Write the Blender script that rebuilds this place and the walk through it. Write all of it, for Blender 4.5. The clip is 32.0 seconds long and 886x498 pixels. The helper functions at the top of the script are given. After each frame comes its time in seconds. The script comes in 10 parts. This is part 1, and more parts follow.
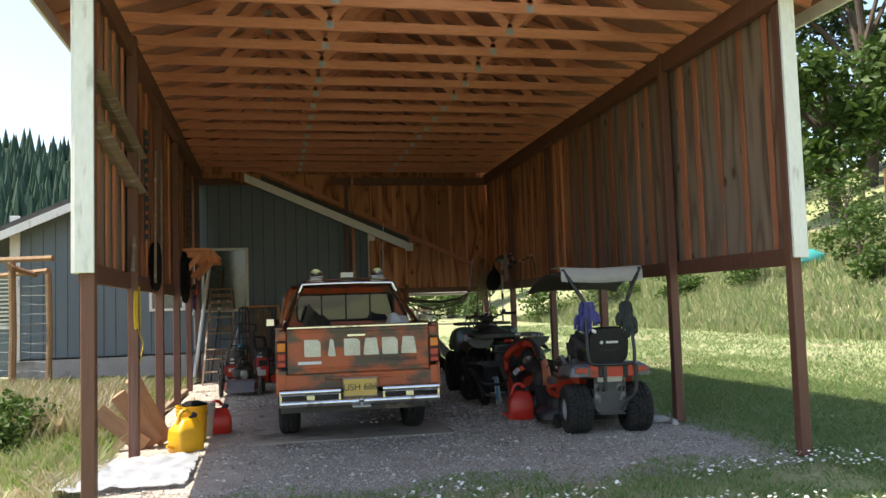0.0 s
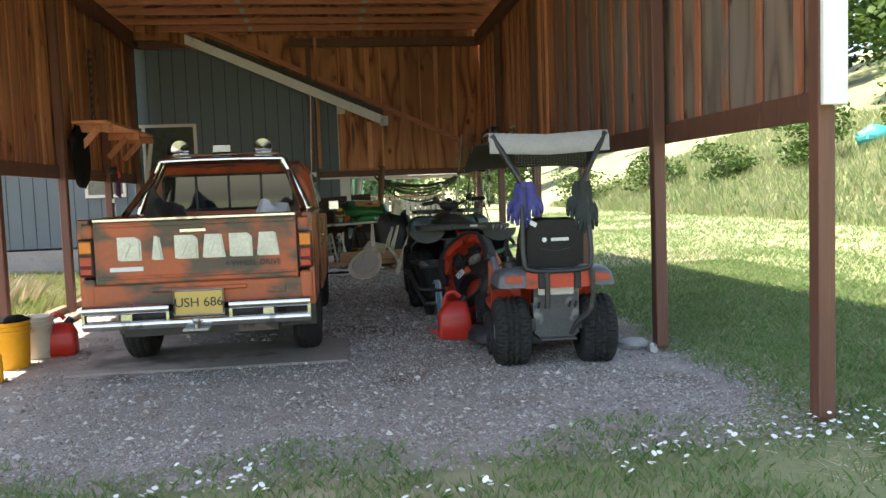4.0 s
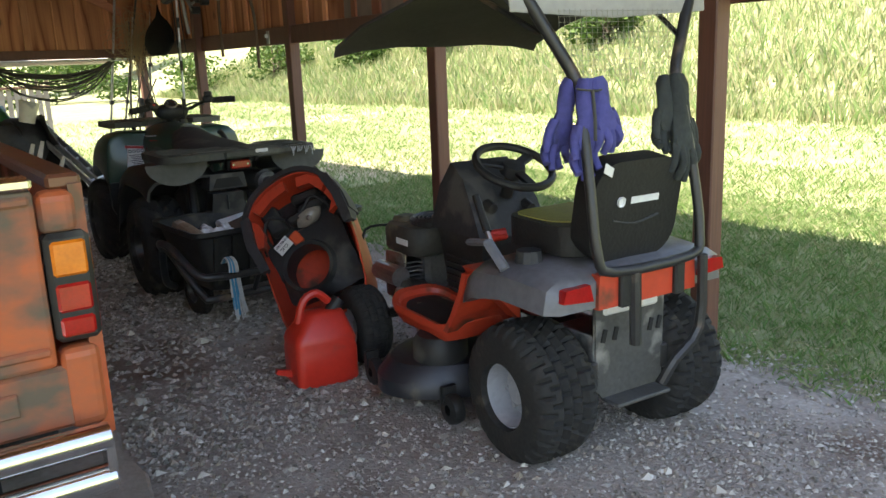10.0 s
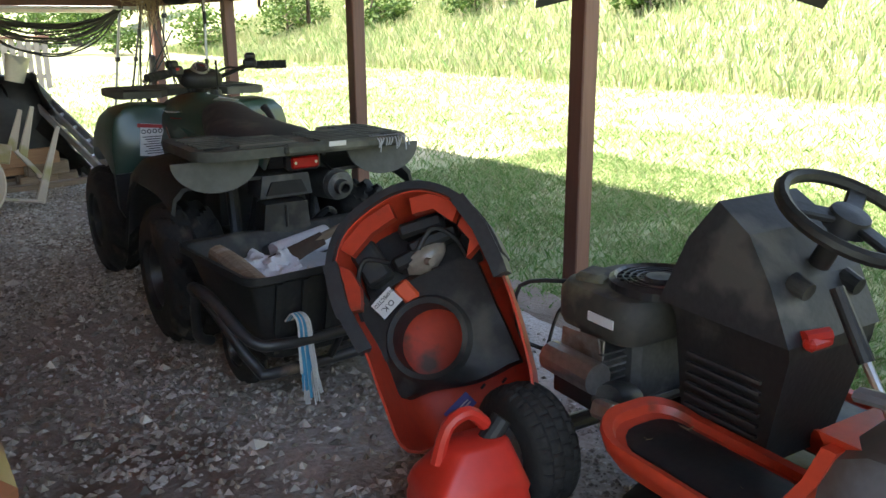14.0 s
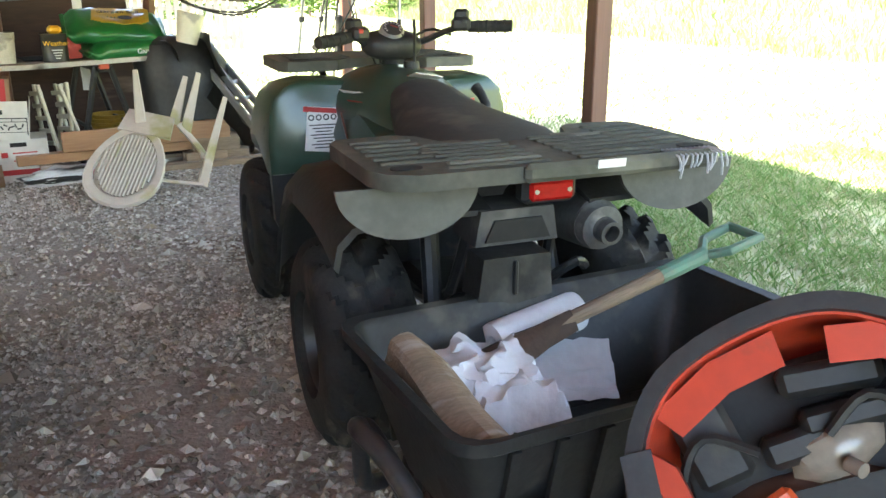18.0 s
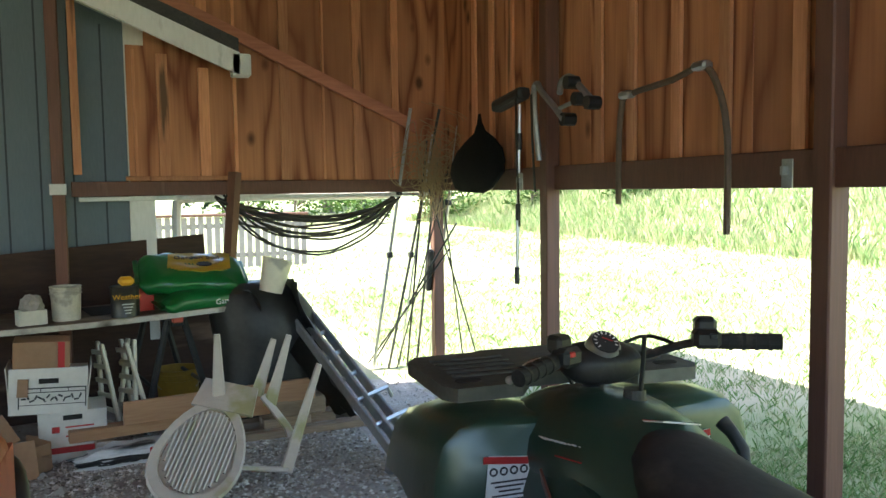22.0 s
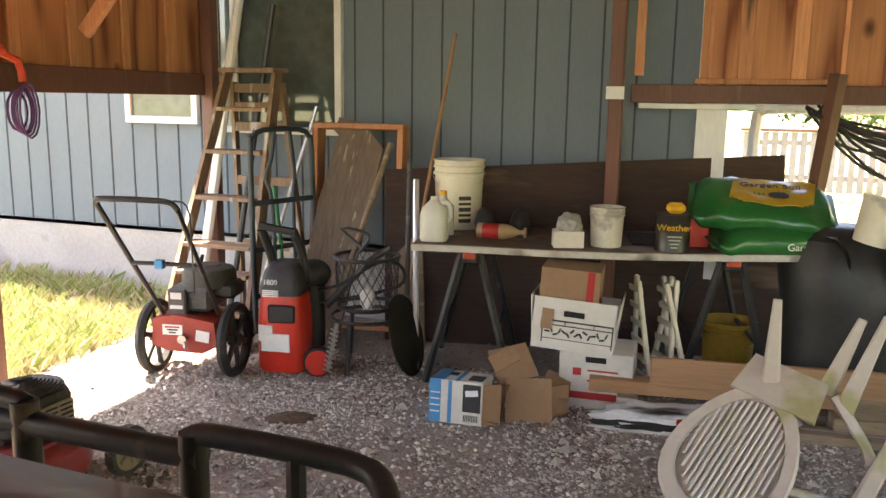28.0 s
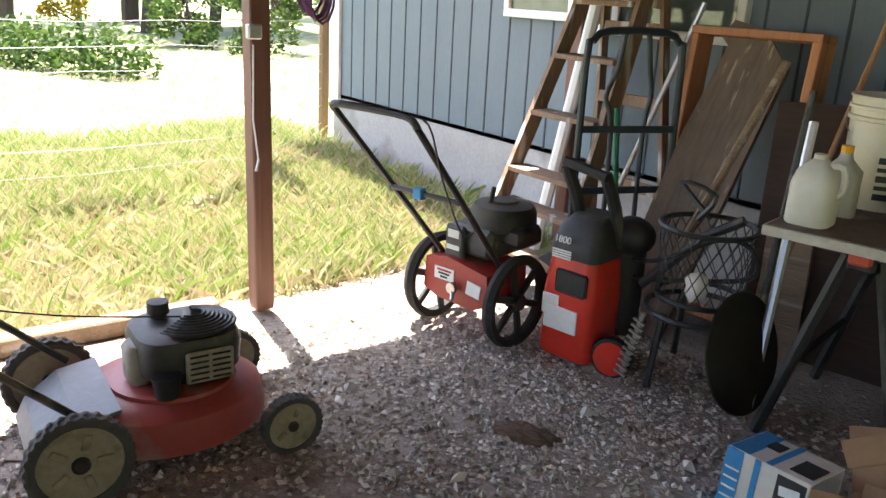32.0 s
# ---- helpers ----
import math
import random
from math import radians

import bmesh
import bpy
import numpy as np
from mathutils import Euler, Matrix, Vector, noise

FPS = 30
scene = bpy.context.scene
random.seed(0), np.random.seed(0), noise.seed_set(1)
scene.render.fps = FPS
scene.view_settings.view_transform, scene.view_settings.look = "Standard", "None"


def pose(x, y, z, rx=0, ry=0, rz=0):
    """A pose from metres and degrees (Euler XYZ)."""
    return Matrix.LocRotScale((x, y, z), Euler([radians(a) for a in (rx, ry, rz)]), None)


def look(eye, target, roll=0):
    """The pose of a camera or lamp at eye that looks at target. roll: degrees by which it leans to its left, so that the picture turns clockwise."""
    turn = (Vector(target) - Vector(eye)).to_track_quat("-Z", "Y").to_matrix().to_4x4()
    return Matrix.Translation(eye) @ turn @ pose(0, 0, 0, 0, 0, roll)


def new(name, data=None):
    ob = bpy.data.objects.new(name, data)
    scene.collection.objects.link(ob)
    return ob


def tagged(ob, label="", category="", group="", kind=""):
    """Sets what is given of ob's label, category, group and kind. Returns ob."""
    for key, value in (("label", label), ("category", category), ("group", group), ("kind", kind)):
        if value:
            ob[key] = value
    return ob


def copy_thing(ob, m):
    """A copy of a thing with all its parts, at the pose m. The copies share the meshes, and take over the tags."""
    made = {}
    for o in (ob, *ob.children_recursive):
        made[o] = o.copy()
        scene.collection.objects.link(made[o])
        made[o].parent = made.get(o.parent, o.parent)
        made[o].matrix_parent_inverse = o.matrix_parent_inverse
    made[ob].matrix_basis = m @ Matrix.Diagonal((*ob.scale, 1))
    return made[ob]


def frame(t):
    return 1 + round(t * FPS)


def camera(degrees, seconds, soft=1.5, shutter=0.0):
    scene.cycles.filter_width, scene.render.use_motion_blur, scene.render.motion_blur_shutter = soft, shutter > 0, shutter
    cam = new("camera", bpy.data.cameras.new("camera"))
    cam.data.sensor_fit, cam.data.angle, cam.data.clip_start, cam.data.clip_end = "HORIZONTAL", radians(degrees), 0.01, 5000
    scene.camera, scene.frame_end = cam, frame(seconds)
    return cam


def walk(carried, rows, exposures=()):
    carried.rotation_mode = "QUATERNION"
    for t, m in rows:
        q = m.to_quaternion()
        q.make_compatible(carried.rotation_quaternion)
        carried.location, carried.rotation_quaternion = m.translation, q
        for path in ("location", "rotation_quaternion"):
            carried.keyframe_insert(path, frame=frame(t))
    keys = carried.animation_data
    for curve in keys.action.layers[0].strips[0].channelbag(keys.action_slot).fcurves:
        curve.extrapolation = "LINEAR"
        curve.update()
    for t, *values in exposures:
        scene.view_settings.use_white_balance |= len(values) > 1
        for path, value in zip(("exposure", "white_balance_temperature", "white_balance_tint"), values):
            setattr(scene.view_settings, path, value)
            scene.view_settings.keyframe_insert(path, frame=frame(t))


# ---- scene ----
# Camera and walk
cam = camera(57.1, 32.0)
PATH = [
    (0, (0.434, 0.427, 1.303), (0.849, 2.38, 1.434), -1.8),
    (0.5, (0.657, 0.681, 1.309), (1.001, 2.649, 1.405), -1.8),
    (1, (0.837, 0.962, 1.306), (1.133, 2.939, 1.372), -0.6),
    (1.5, (1.078, 1.179, 1.33), (1.337, 3.161, 1.391), -0.5),
    (2, (1.408, 1.352, 1.345), (1.637, 3.339, 1.349), -1.0),
    (2.5, (1.646, 1.54, 1.323), (1.886, 3.525, 1.269), -1.4),
    (3, (1.885, 1.806, 1.327), (2.137, 3.788, 1.244), -1.6),
    (3.5, (2.096, 2.104, 1.281), (2.351, 4.085, 1.176), -2.2),
    (5.5, (1.94, 3.684, 1.186), (2.457, 5.594, 0.894), -1.2),
    (6, (1.766, 4.051, 1.194), (2.45, 5.902, 0.866), -2.0),
    (6.5, (1.69, 4.387, 1.164), (2.475, 6.188, 0.789), -2.0),
    (7, (1.623, 4.72, 1.199), (2.476, 6.486, 0.807), -1.1),
    (7.5, (1.527, 5.056, 1.248), (2.479, 6.772, 0.861), -1.4),
    (8, (1.502, 5.324, 1.27), (2.539, 6.988, 0.875), -1.0),
    (8.5, (1.537, 5.535, 1.308), (2.581, 7.191, 0.897), -1.0),
    (9, (1.551, 5.683, 1.3), (2.606, 7.328, 0.875), -0.5),
    (9.5, (1.539, 5.865, 1.321), (2.639, 7.479, 0.888), -1.3),
    (10, (1.553, 6.042, 1.336), (2.7, 7.617, 0.883), -2.3),
    (10.5, (1.607, 6.24, 1.329), (2.75, 7.808, 0.844), -1.2),
    (11, (1.624, 6.41, 1.341), (2.717, 8.004, 0.824), -0.2),
    (11.5, (1.644, 6.647, 1.336), (2.727, 8.238, 0.792), -0.9),
    (12, (1.682, 6.849, 1.351), (2.796, 8.413, 0.791), -1.9),
    (12.5, (1.782, 7.063, 1.325), (2.907, 8.618, 0.761), -0.9),
    (13, (1.881, 7.236, 1.333), (2.99, 8.804, 0.775), -0.6),
    (13.5, (1.939, 7.413, 1.326), (3.042, 8.985, 0.766), -0.8),
    (14, (1.938, 7.597, 1.331), (3.07, 9.156, 0.794), -0.4),
    (14.5, (2.065, 7.763, 1.333), (3.132, 9.354, 0.758), -1.3),
    (15, (2.197, 7.926, 1.309), (3.136, 9.588, 0.711), -0.6),
    (15.5, (2.298, 8.108, 1.301), (3.156, 9.802, 0.672), -0.9),
    (17.5, (2.401, 8.818, 1.274), (3.21, 10.54, 0.657), 0.0),
    (18, (2.404, 8.916, 1.257), (3.161, 10.664, 0.646), -0.1),
    (18.5, (2.377, 9.035, 1.248), (3.14, 10.765, 0.597), -0.2),
    (19, (2.334, 9.209, 1.284), (3.122, 10.923, 0.621), -0.6),
    (19.5, (2.325, 9.365, 1.298), (3.102, 11.09, 0.648), -0.9),
    (20, (2.366, 9.55, 1.32), (3.103, 11.324, 0.762), -0.2),
    (20.5, (2.377, 9.662, 1.406), (3.092, 11.483, 0.992), 0.6),
    (21, (2.316, 9.789, 1.475), (3.038, 11.636, 1.218), 0.4),
    (21.5, (2.278, 9.906, 1.529), (3.006, 11.761, 1.364), -0.2),
    (22, (2.325, 10.004, 1.524), (3.027, 11.871, 1.377), -0.8),
    (22.5, (2.457, 10.119, 1.522), (3.019, 12.032, 1.362), -0.3),
    (23, (2.565, 10.206, 1.524), (2.897, 12.17, 1.343), -0.0),
    (23.5, (2.578, 10.309, 1.484), (2.788, 12.288, 1.292), 0.0),
    (24, (2.546, 10.463, 1.499), (2.701, 12.447, 1.303), 0.5),
    (24.5, (2.505, 10.544, 1.513), (2.568, 12.531, 1.301), 0.5),
    (25, (2.532, 10.653, 1.499), (2.377, 12.632, 1.253), 0.0),
    (25.5, (2.551, 10.708, 1.507), (2.172, 12.652, 1.228), -0.4),
    (26, (2.563, 10.733, 1.513), (2.049, 12.641, 1.207), -0.6),
    (26.5, (2.553, 10.777, 1.501), (1.993, 12.668, 1.172), 0.1),
    (28.5, (2.489, 11.26, 1.505), (1.787, 13.095, 1.131), 0.3),
    (29, (2.522, 11.333, 1.508), (1.768, 13.142, 1.105), -0.4),
    (29.5, (2.482, 11.492, 1.485), (1.718, 13.287, 1.043), -0.6),
    (30, (2.407, 11.739, 1.463), (1.67, 13.544, 1.014), 0.1),
    (30.5, (2.375, 11.987, 1.442), (1.604, 13.773, 0.977), 1.0),
    (31, (2.445, 12.227, 1.475), (1.368, 13.843, 0.999), 1.4),
    (31.5, (2.433, 12.433, 1.444), (1.07, 13.803, 0.929), 2.2),
    (32, (2.419, 12.622, 1.45), (0.891, 13.76, 0.843), 2.9),
]
walk(cam, [(t, look(eye, target, roll)) for t, eye, target, roll in PATH],
     exposures=[(0, 1.4, 7200, 10), (1, 1.65, 7200, 10), (3, 2.0, 7100, 10), (6, 2.25, 7500, 10), (9, 2.3, 7600, 10), (13, 2.65, 7200, 10), (15.5, 3.2, 7100, 11), (17.5, 3.9, 7400, 8), (19, 4.5, 7400, 10),
                (20.2, 3.9, 7200, 10), (21, 3.2, 6500, 8), (22, 3.0, 6500, 4), (23, 3.3, 6500, 11), (24, 3.65, 6800, 17), (26, 3.5, 7900, 18), (29, 3.7, 8400, 20), (30, 3.75, 8400, 20), (31, 3.95, 8400, 20), (32, 3.05, 7000, 14)])

# Light: a high sun from the left, clear sky
SUN_AWAY = Vector((-0.40, 0.06, 0.91)).normalized()
world = bpy.data.worlds.new("world")
scene.world = world
world.use_nodes = True
wn = world.node_tree.nodes
sky = wn.new("ShaderNodeTexSky")
sky.sky_type = 'NISHITA'
sky.sun_disc = False
sky.sun_elevation = math.asin(SUN_AWAY.z)
sky.sun_rotation = math.atan2(SUN_AWAY.x, SUN_AWAY.y)
sky.air_density, sky.dust_density = 1.0, 1.5
wn["Background"].inputs[1].default_value = 0.14
world.node_tree.links.new(sky.outputs[0], wn["Background"].inputs[0])
sun = new("sun", bpy.data.lights.new("sun", 'SUN'))
sun.data.energy, sun.data.angle, sun.data.color = 4.2, radians(0.5), (1.0, 0.96, 0.9)
sun.matrix_world = look(SUN_AWAY * 30, (0, 0, 0))

# ---- tools: materials ----
MATS = {}


def mat(name, c1, c2=None, scale=6.0, rough=0.7, metal=0.0, bump=0.15, stretch=(1, 1, 1), fine=None,
        c3=None, spot=0.0, spot_scale=2.0, vary=0.0, spec=0.5, coat=0.0, bscale=None, rough2=None):
    """Two noises mix c1 and c2; a third lays c3 in spots; the fine noise gives relief."""
    if name in MATS:
        return MATS[name]
    m = bpy.data.materials.new(name)
    m.use_nodes = True
    nt = m.node_tree
    n, l = nt.nodes, nt.links
    b = n["Principled BSDF"]
    b.inputs["Roughness"].default_value = rough
    b.inputs["Metallic"].default_value = metal
    b.inputs["Specular IOR Level"].default_value = spec
    b.inputs["Coat Weight"].default_value = coat
    c2 = c2 or tuple(v * 0.75 for v in c1)
    tc = n.new("ShaderNodeTexCoord")
    mp = n.new("ShaderNodeMapping")
    mp.inputs["Scale"].default_value = stretch
    l.new(tc.outputs["Object"], mp.inputs[0])
    oi = n.new("ShaderNodeObjectInfo")
    sh = n.new("ShaderNodeVectorMath")
    sh.operation = 'ADD'
    mul = n.new("ShaderNodeVectorMath")
    mul.operation = 'SCALE'
    mul.inputs[0].default_value = (37.0, 17.0, 53.0)
    l.new(oi.outputs["Random"], mul.inputs["Scale"])
    l.new(mp.outputs[0], sh.inputs[0])
    l.new(mul.outputs[0], sh.inputs[1])
    na = n.new("ShaderNodeTexNoise")
    na.inputs["Scale"].default_value, na.inputs["Detail"].default_value = scale, 6
    nb = n.new("ShaderNodeTexNoise")
    nb.inputs["Scale"].default_value, nb.inputs["Detail"].default_value = fine or scale * 7, 4
    for nn in (na, nb):
        l.new(sh.outputs[0], nn.inputs["Vector"])
    ad = n.new("ShaderNodeMath")
    ad.operation = 'MULTIPLY_ADD'
    ad.inputs[1].default_value = 0.55
    l.new(nb.outputs["Fac"], ad.inputs[0])
    md = n.new("ShaderNodeMath")
    md.operation = 'MULTIPLY'
    md.inputs[1].default_value = 0.55
    l.new(na.outputs["Fac"], md.inputs[0])
    l.new(md.outputs[0], ad.inputs[2])
    rp = n.new("ShaderNodeMapRange")
    rp.inputs["From Min"].default_value, rp.inputs["From Max"].default_value = 0.36, 0.74
    l.new(ad.outputs[0], rp.inputs["Value"])
    mx = n.new("ShaderNodeMix")
    mx.data_type = 'RGBA'
    mx.inputs["A"].default_value, mx.inputs["B"].default_value = (*c1, 1), (*c2, 1)
    l.new(rp.outputs[0], mx.inputs["Factor"])
    last = mx.outputs["Result"]
    if c3:
        ns = n.new("ShaderNodeTexNoise")
        ns.inputs["Scale"].default_value, ns.inputs["Detail"].default_value = spot_scale, 8
        l.new(sh.outputs[0], ns.inputs["Vector"])
        rs = n.new("ShaderNodeMapRange")
        rs.inputs["From Min"].default_value, rs.inputs["From Max"].default_value = 0.62 - spot * 0.25, 0.7 - spot * 0.2
        l.new(ns.outputs["Fac"], rs.inputs["Value"])
        m3 = n.new("ShaderNodeMix")
        m3.data_type = 'RGBA'
        m3.inputs["B"].default_value = (*c3, 1)
        l.new(rs.outputs[0], m3.inputs["Factor"])
        l.new(last, m3.inputs["A"])
        last = m3.outputs["Result"]
        if rough2 is not None:
            rr = n.new("ShaderNodeMix")
            rr.inputs["A"].default_value, rr.inputs["B"].default_value = rough, rough2
            l.new(rs.outputs[0], rr.inputs["Factor"])
            l.new(rr.outputs["Result"], b.inputs["Roughness"])
    if vary:
        hs = n.new("ShaderNodeHueSaturation")
        mr = n.new("ShaderNodeMapRange")
        mr.inputs["To Min"].default_value, mr.inputs["To Max"].default_value = 1 - vary, 1 + vary
        l.new(oi.outputs["Random"], mr.inputs["Value"])
        l.new(mr.outputs[0], hs.inputs["Value"])
        l.new(last, hs.inputs["Color"])
        last = hs.outputs[0]
    l.new(last, b.inputs["Base Color"])
    if bump:
        bp = n.new("ShaderNodeBump")
        bp.inputs["Strength"].default_value, bp.inputs["Distance"].default_value = bump, 0.01
        src = nb.outputs["Fac"]
        if bscale:
            nc = n.new("ShaderNodeTexNoise")
            nc.inputs["Scale"].default_value = bscale
            l.new(sh.outputs[0], nc.inputs["Vector"])
            src = nc.outputs["Fac"]
        l.new(src, bp.inputs["Height"])
        l.new(bp.outputs[0], b.inputs["Normal"])
    MATS[name] = m
    return m


def island_mat(name, cols, rough=0.9, bump=0.2, scale=30.0, trans=0.0, spec=0.3):
    """Colour picked for each loose piece of one mesh."""
    m = bpy.data.materials.new(name)
    m.use_nodes = True
    n, l = m.node_tree.nodes, m.node_tree.links
    b = n["Principled BSDF"]
    b.inputs["Roughness"].default_value = rough
    b.inputs["Specular IOR Level"].default_value = spec
    g = n.new("ShaderNodeNewGeometry")
    r = n.new("ShaderNodeValToRGB")
    el = r.color_ramp.elements
    while len(el) < len(cols):
        el.new(0.5)
    for i, c in enumerate(cols):
        el[i].position = i / (len(cols) - 1)
        el[i].color = (*c, 1)
    l.new(g.outputs["Random Per Island"], r.inputs[0])
    l.new(r.outputs[0], b.inputs["Base Color"])
    if bump:
        tx = n.new("ShaderNodeTexNoise")
        tx.inputs["Scale"].default_value = scale
        bp = n.new("ShaderNodeBump")
        bp.inputs["Strength"].default_value, bp.inputs["Distance"].default_value = bump, 0.01
        l.new(tx.outputs["Fac"], bp.inputs["Height"])
        l.new(bp.outputs[0], b.inputs["Normal"])
    if trans:
        tr = n.new("ShaderNodeBsdfTranslucent")
        l.new(r.outputs[0], tr.inputs[0])
        ms = n.new("ShaderNodeMixShader")
        ms.inputs[0].default_value = trans
        out = n["Material Output"]
        l.new(b.outputs[0], ms.inputs[1])
        l.new(tr.outputs[0], ms.inputs[2])
        l.new(ms.outputs[0], out.inputs[0])
    return m


# ---- tools: meshes ----
def B():
    return bmesh.new()


def xf(verts, m):
    for v in verts:
        v.co = m @ v.co


def bx(bm, s, c=(0, 0, 0), rot=None, bev=0.0, seg=1):
    """A box of size s centred on c, turned by rot degrees, edges rounded by bev."""
    g = bmesh.ops.create_cube(bm, size=1.0)
    vs = g["verts"]
    for v in vs:
        v.co = Vector((v.co.x * s[0], v.co.y * s[1], v.co.z * s[2]))
    if bev:
        es = list({e for v in vs for e in v.link_edges})
        r = bmesh.ops.bevel(bm, geom=es, offset=bev, segments=seg, affect='EDGES', profile=0.5)
        vs = list({v for f in r["faces"] for v in f.verts} | {v for v in vs if v.is_valid})
    m = Matrix.Translation(c)
    if rot:
        m = m @ pose(0, 0, 0, *rot)
    xf(vs, m)
    return vs


def cy(bm, p0, p1, r0, r1=None, n=12, caps=True):
    """A round bar from p0 to p1."""
    p0, p1 = Vector(p0), Vector(p1)
    d = p1 - p0
    g = bmesh.ops.create_cone(bm, cap_ends=caps, segments=n, radius1=r0, radius2=r0 if r1 is None else r1, depth=d.length)
    xf(g["verts"], Matrix.Translation((p0 + p1) / 2) @ d.to_track_quat("Z", "Y").to_matrix().to_4x4())
    return g["verts"]


def smooth_path(pts, k=4, closed=False):
    """Catmull-Rom points through pts."""
    P = [Vector(p) for p in pts]
    n = len(P)
    out = []
    for i in range(n if closed else n - 1):
        a, b, c, d = (P[(i + j) % n] if closed else P[min(max(i + j, 0), n - 1)] for j in (-1, 0, 1, 2))
        for j in range(k):
            t = j / k
            out.append(0.5 * (2 * b + (c - a) * t + (2 * a - 5 * b + 4 * c - d) * t * t + (3 * b - a - 3 * c + d) * t ** 3))
    if not closed:
        out.append(P[-1])
    return out


def tube(bm, pts, r, n=8, closed=False, flat=1.0, k=0):
    """A round bar bent along pts. r may be one radius or one for each point."""
    P = smooth_path(pts, k, closed) if k else [Vector(p) for p in pts]
    cnt = len(P)
    rings = []
    side = None
    for i, p in enumerate(P):
        a = P[(i - 1) % cnt] if closed or i else p
        b = P[(i + 1) % cnt] if closed or i < cnt - 1 else p
        d = (b - a).normalized()
        if side is None:
            side = d.cross(Vector((0, 0, 1)) if abs(d.z) < 0.9 else Vector((1, 0, 0))).normalized()
        side = (side - d * side.dot(d)).normalized()
        up = d.cross(side)
        rr = r[min(i * len(r) // cnt, len(r) - 1)] if isinstance(r, (list, tuple)) else r
        rings.append([bm.verts.new(p + (side * math.cos(q) + up * flat * math.sin(q)) * rr)
                      for q in (2 * math.pi * j / n for j in range(n))])
    for i in range(cnt if closed else cnt - 1):
        A, C = rings[i], rings[(i + 1) % cnt]
        for j in range(n):
            bm.faces.new((A[j], A[(j + 1) % n], C[(j + 1) % n], C[j]))
    if not closed:
        bm.faces.new(rings[0][::-1])
        bm.faces.new(rings[-1])
    return [v for R in rings for v in R]


def loft(bm, rings, caps=True, closed=False):
    """Skin between rings of equally many points."""
    R = [[bm.verts.new(p) for p in ring] for ring in rings]
    n = len(R[0])
    for i in range(len(R) if closed else len(R) - 1):
        A, C = R[i], R[(i + 1) % len(R)]
        for j in range(n):
            bm.faces.new((A[j], A[(j + 1) % n], C[(j + 1) % n], C[j]))
    if caps and not closed:
        bm.faces.new(R[0][::-1])
        bm.faces.new(R[-1])
    return [v for r in R for v in r]


def lathe(bm, prof, n=24, m=None):
    """Turn a profile of (radius, height) round z; m places it."""
    rings = [[Vector((r * math.cos(2 * math.pi * j / n), r * math.sin(2 * math.pi * j / n), z)) for j in range(n)] for r, z in prof]
    vs = loft(bm, rings, caps=False)
    if m:
        xf(vs, m)
    return vs


def prism(bm, poly, d0, d1, plane="xz"):
    """A flat outline pushed from d0 to d1 along the third axis."""
    def at(u, v, w):
        return {"xz": (u, w, v), "xy": (u, v, w), "yz": (w, u, v)}[plane]
    a = [bm.verts.new(at(u, v, d0)) for u, v in poly]
    c = [bm.verts.new(at(u, v, d1)) for u, v in poly]
    bm.faces.new(a)
    bm.faces.new(c[::-1])
    k = len(poly)
    for i in range(k):
        bm.faces.new((a[i], c[i], c[(i + 1) % k], a[(i + 1) % k]))
    return a + c


def rrect(w, h, r, k=4, cx=0.0, cz=0.0):
    """Outline of a rectangle with round corners."""
    out = []
    for sx, sz, a0 in ((1, 1, 0), (-1, 1, 90), (-1, -1, 180), (1, -1, 270)):
        for j in range(k + 1):
            a = radians(a0 + 90 * j / k)
            out.append((cx + sx * (w / 2 - r) + r * math.cos(a), cz + sz * (h / 2 - r) + r * math.sin(a)))
    return out


def blob(bm, s, c=(0, 0, 0), seg=16, wob=0.0, freq=3.0, rot=None, power=1.0):
    """A rounded lump of half sizes s; power under 1 squares it."""
    g = bmesh.ops.create_uvsphere(bm, u_segments=seg, v_segments=max(6, seg * 2 // 3), radius=1.0)
    for v in g["verts"]:
        co = v.co.copy()
        if power != 1.0:
            co = Vector([math.copysign(abs(q) ** power, q) for q in co])
        if wob:
            co *= 1 + wob * noise.noise(co * freq + Vector(c) * 3)
        v.co = Vector((co.x * s[0], co.y * s[1], co.z * s[2]))
    m = Matrix.Translation(c)
    if rot:
        m = m @ pose(0, 0, 0, *rot)
    xf(g["verts"], m)
    return g["verts"]


def part(name, bm, material, parent=None, label="", smooth=False, bev=0.0):
    """Links a bmesh as one mesh object under a thing or a part."""
    if bev:
        bmesh.ops.bevel(bm, geom=[e for e in bm.edges if len(e.link_faces) == 2 and e.calc_face_angle(0) > 0.6],
                        offset=bev, segments=2, affect='EDGES', profile=0.5)
    bmesh.ops.recalc_face_normals(bm, faces=bm.faces)
    me = bpy.data.meshes.new(name)
    bm.to_mesh(me)
    bm.free()
    me.materials.append(material)
    if smooth:
        for p in me.polygons:
            p.use_smooth = True
        me.set_sharp_from_angle(angle=radians(40))
    ob = new(name, me)
    if parent:
        ob.parent = parent
    if label:
        ob["label"] = label
    return ob


def thing(name, label, category, m=None, group="", kind=""):
    ob = new(name)
    ob.empty_display_size = 0.1
    if m:
        ob.matrix_world = m
    return tagged(ob, label, category, group, kind)


def piece(name, me, parent, m):
    """One more object on a shared mesh."""
    ob = new(name, me)
    ob.parent = parent
    ob.matrix_basis = m
    return ob


def mesh_of(name, bm, material):
    bmesh.ops.recalc_face_normals(bm, faces=bm.faces)
    me = bpy.data.meshes.new(name)
    bm.to_mesh(me)
    bm.free()
    me.materials.append(material)
    return me


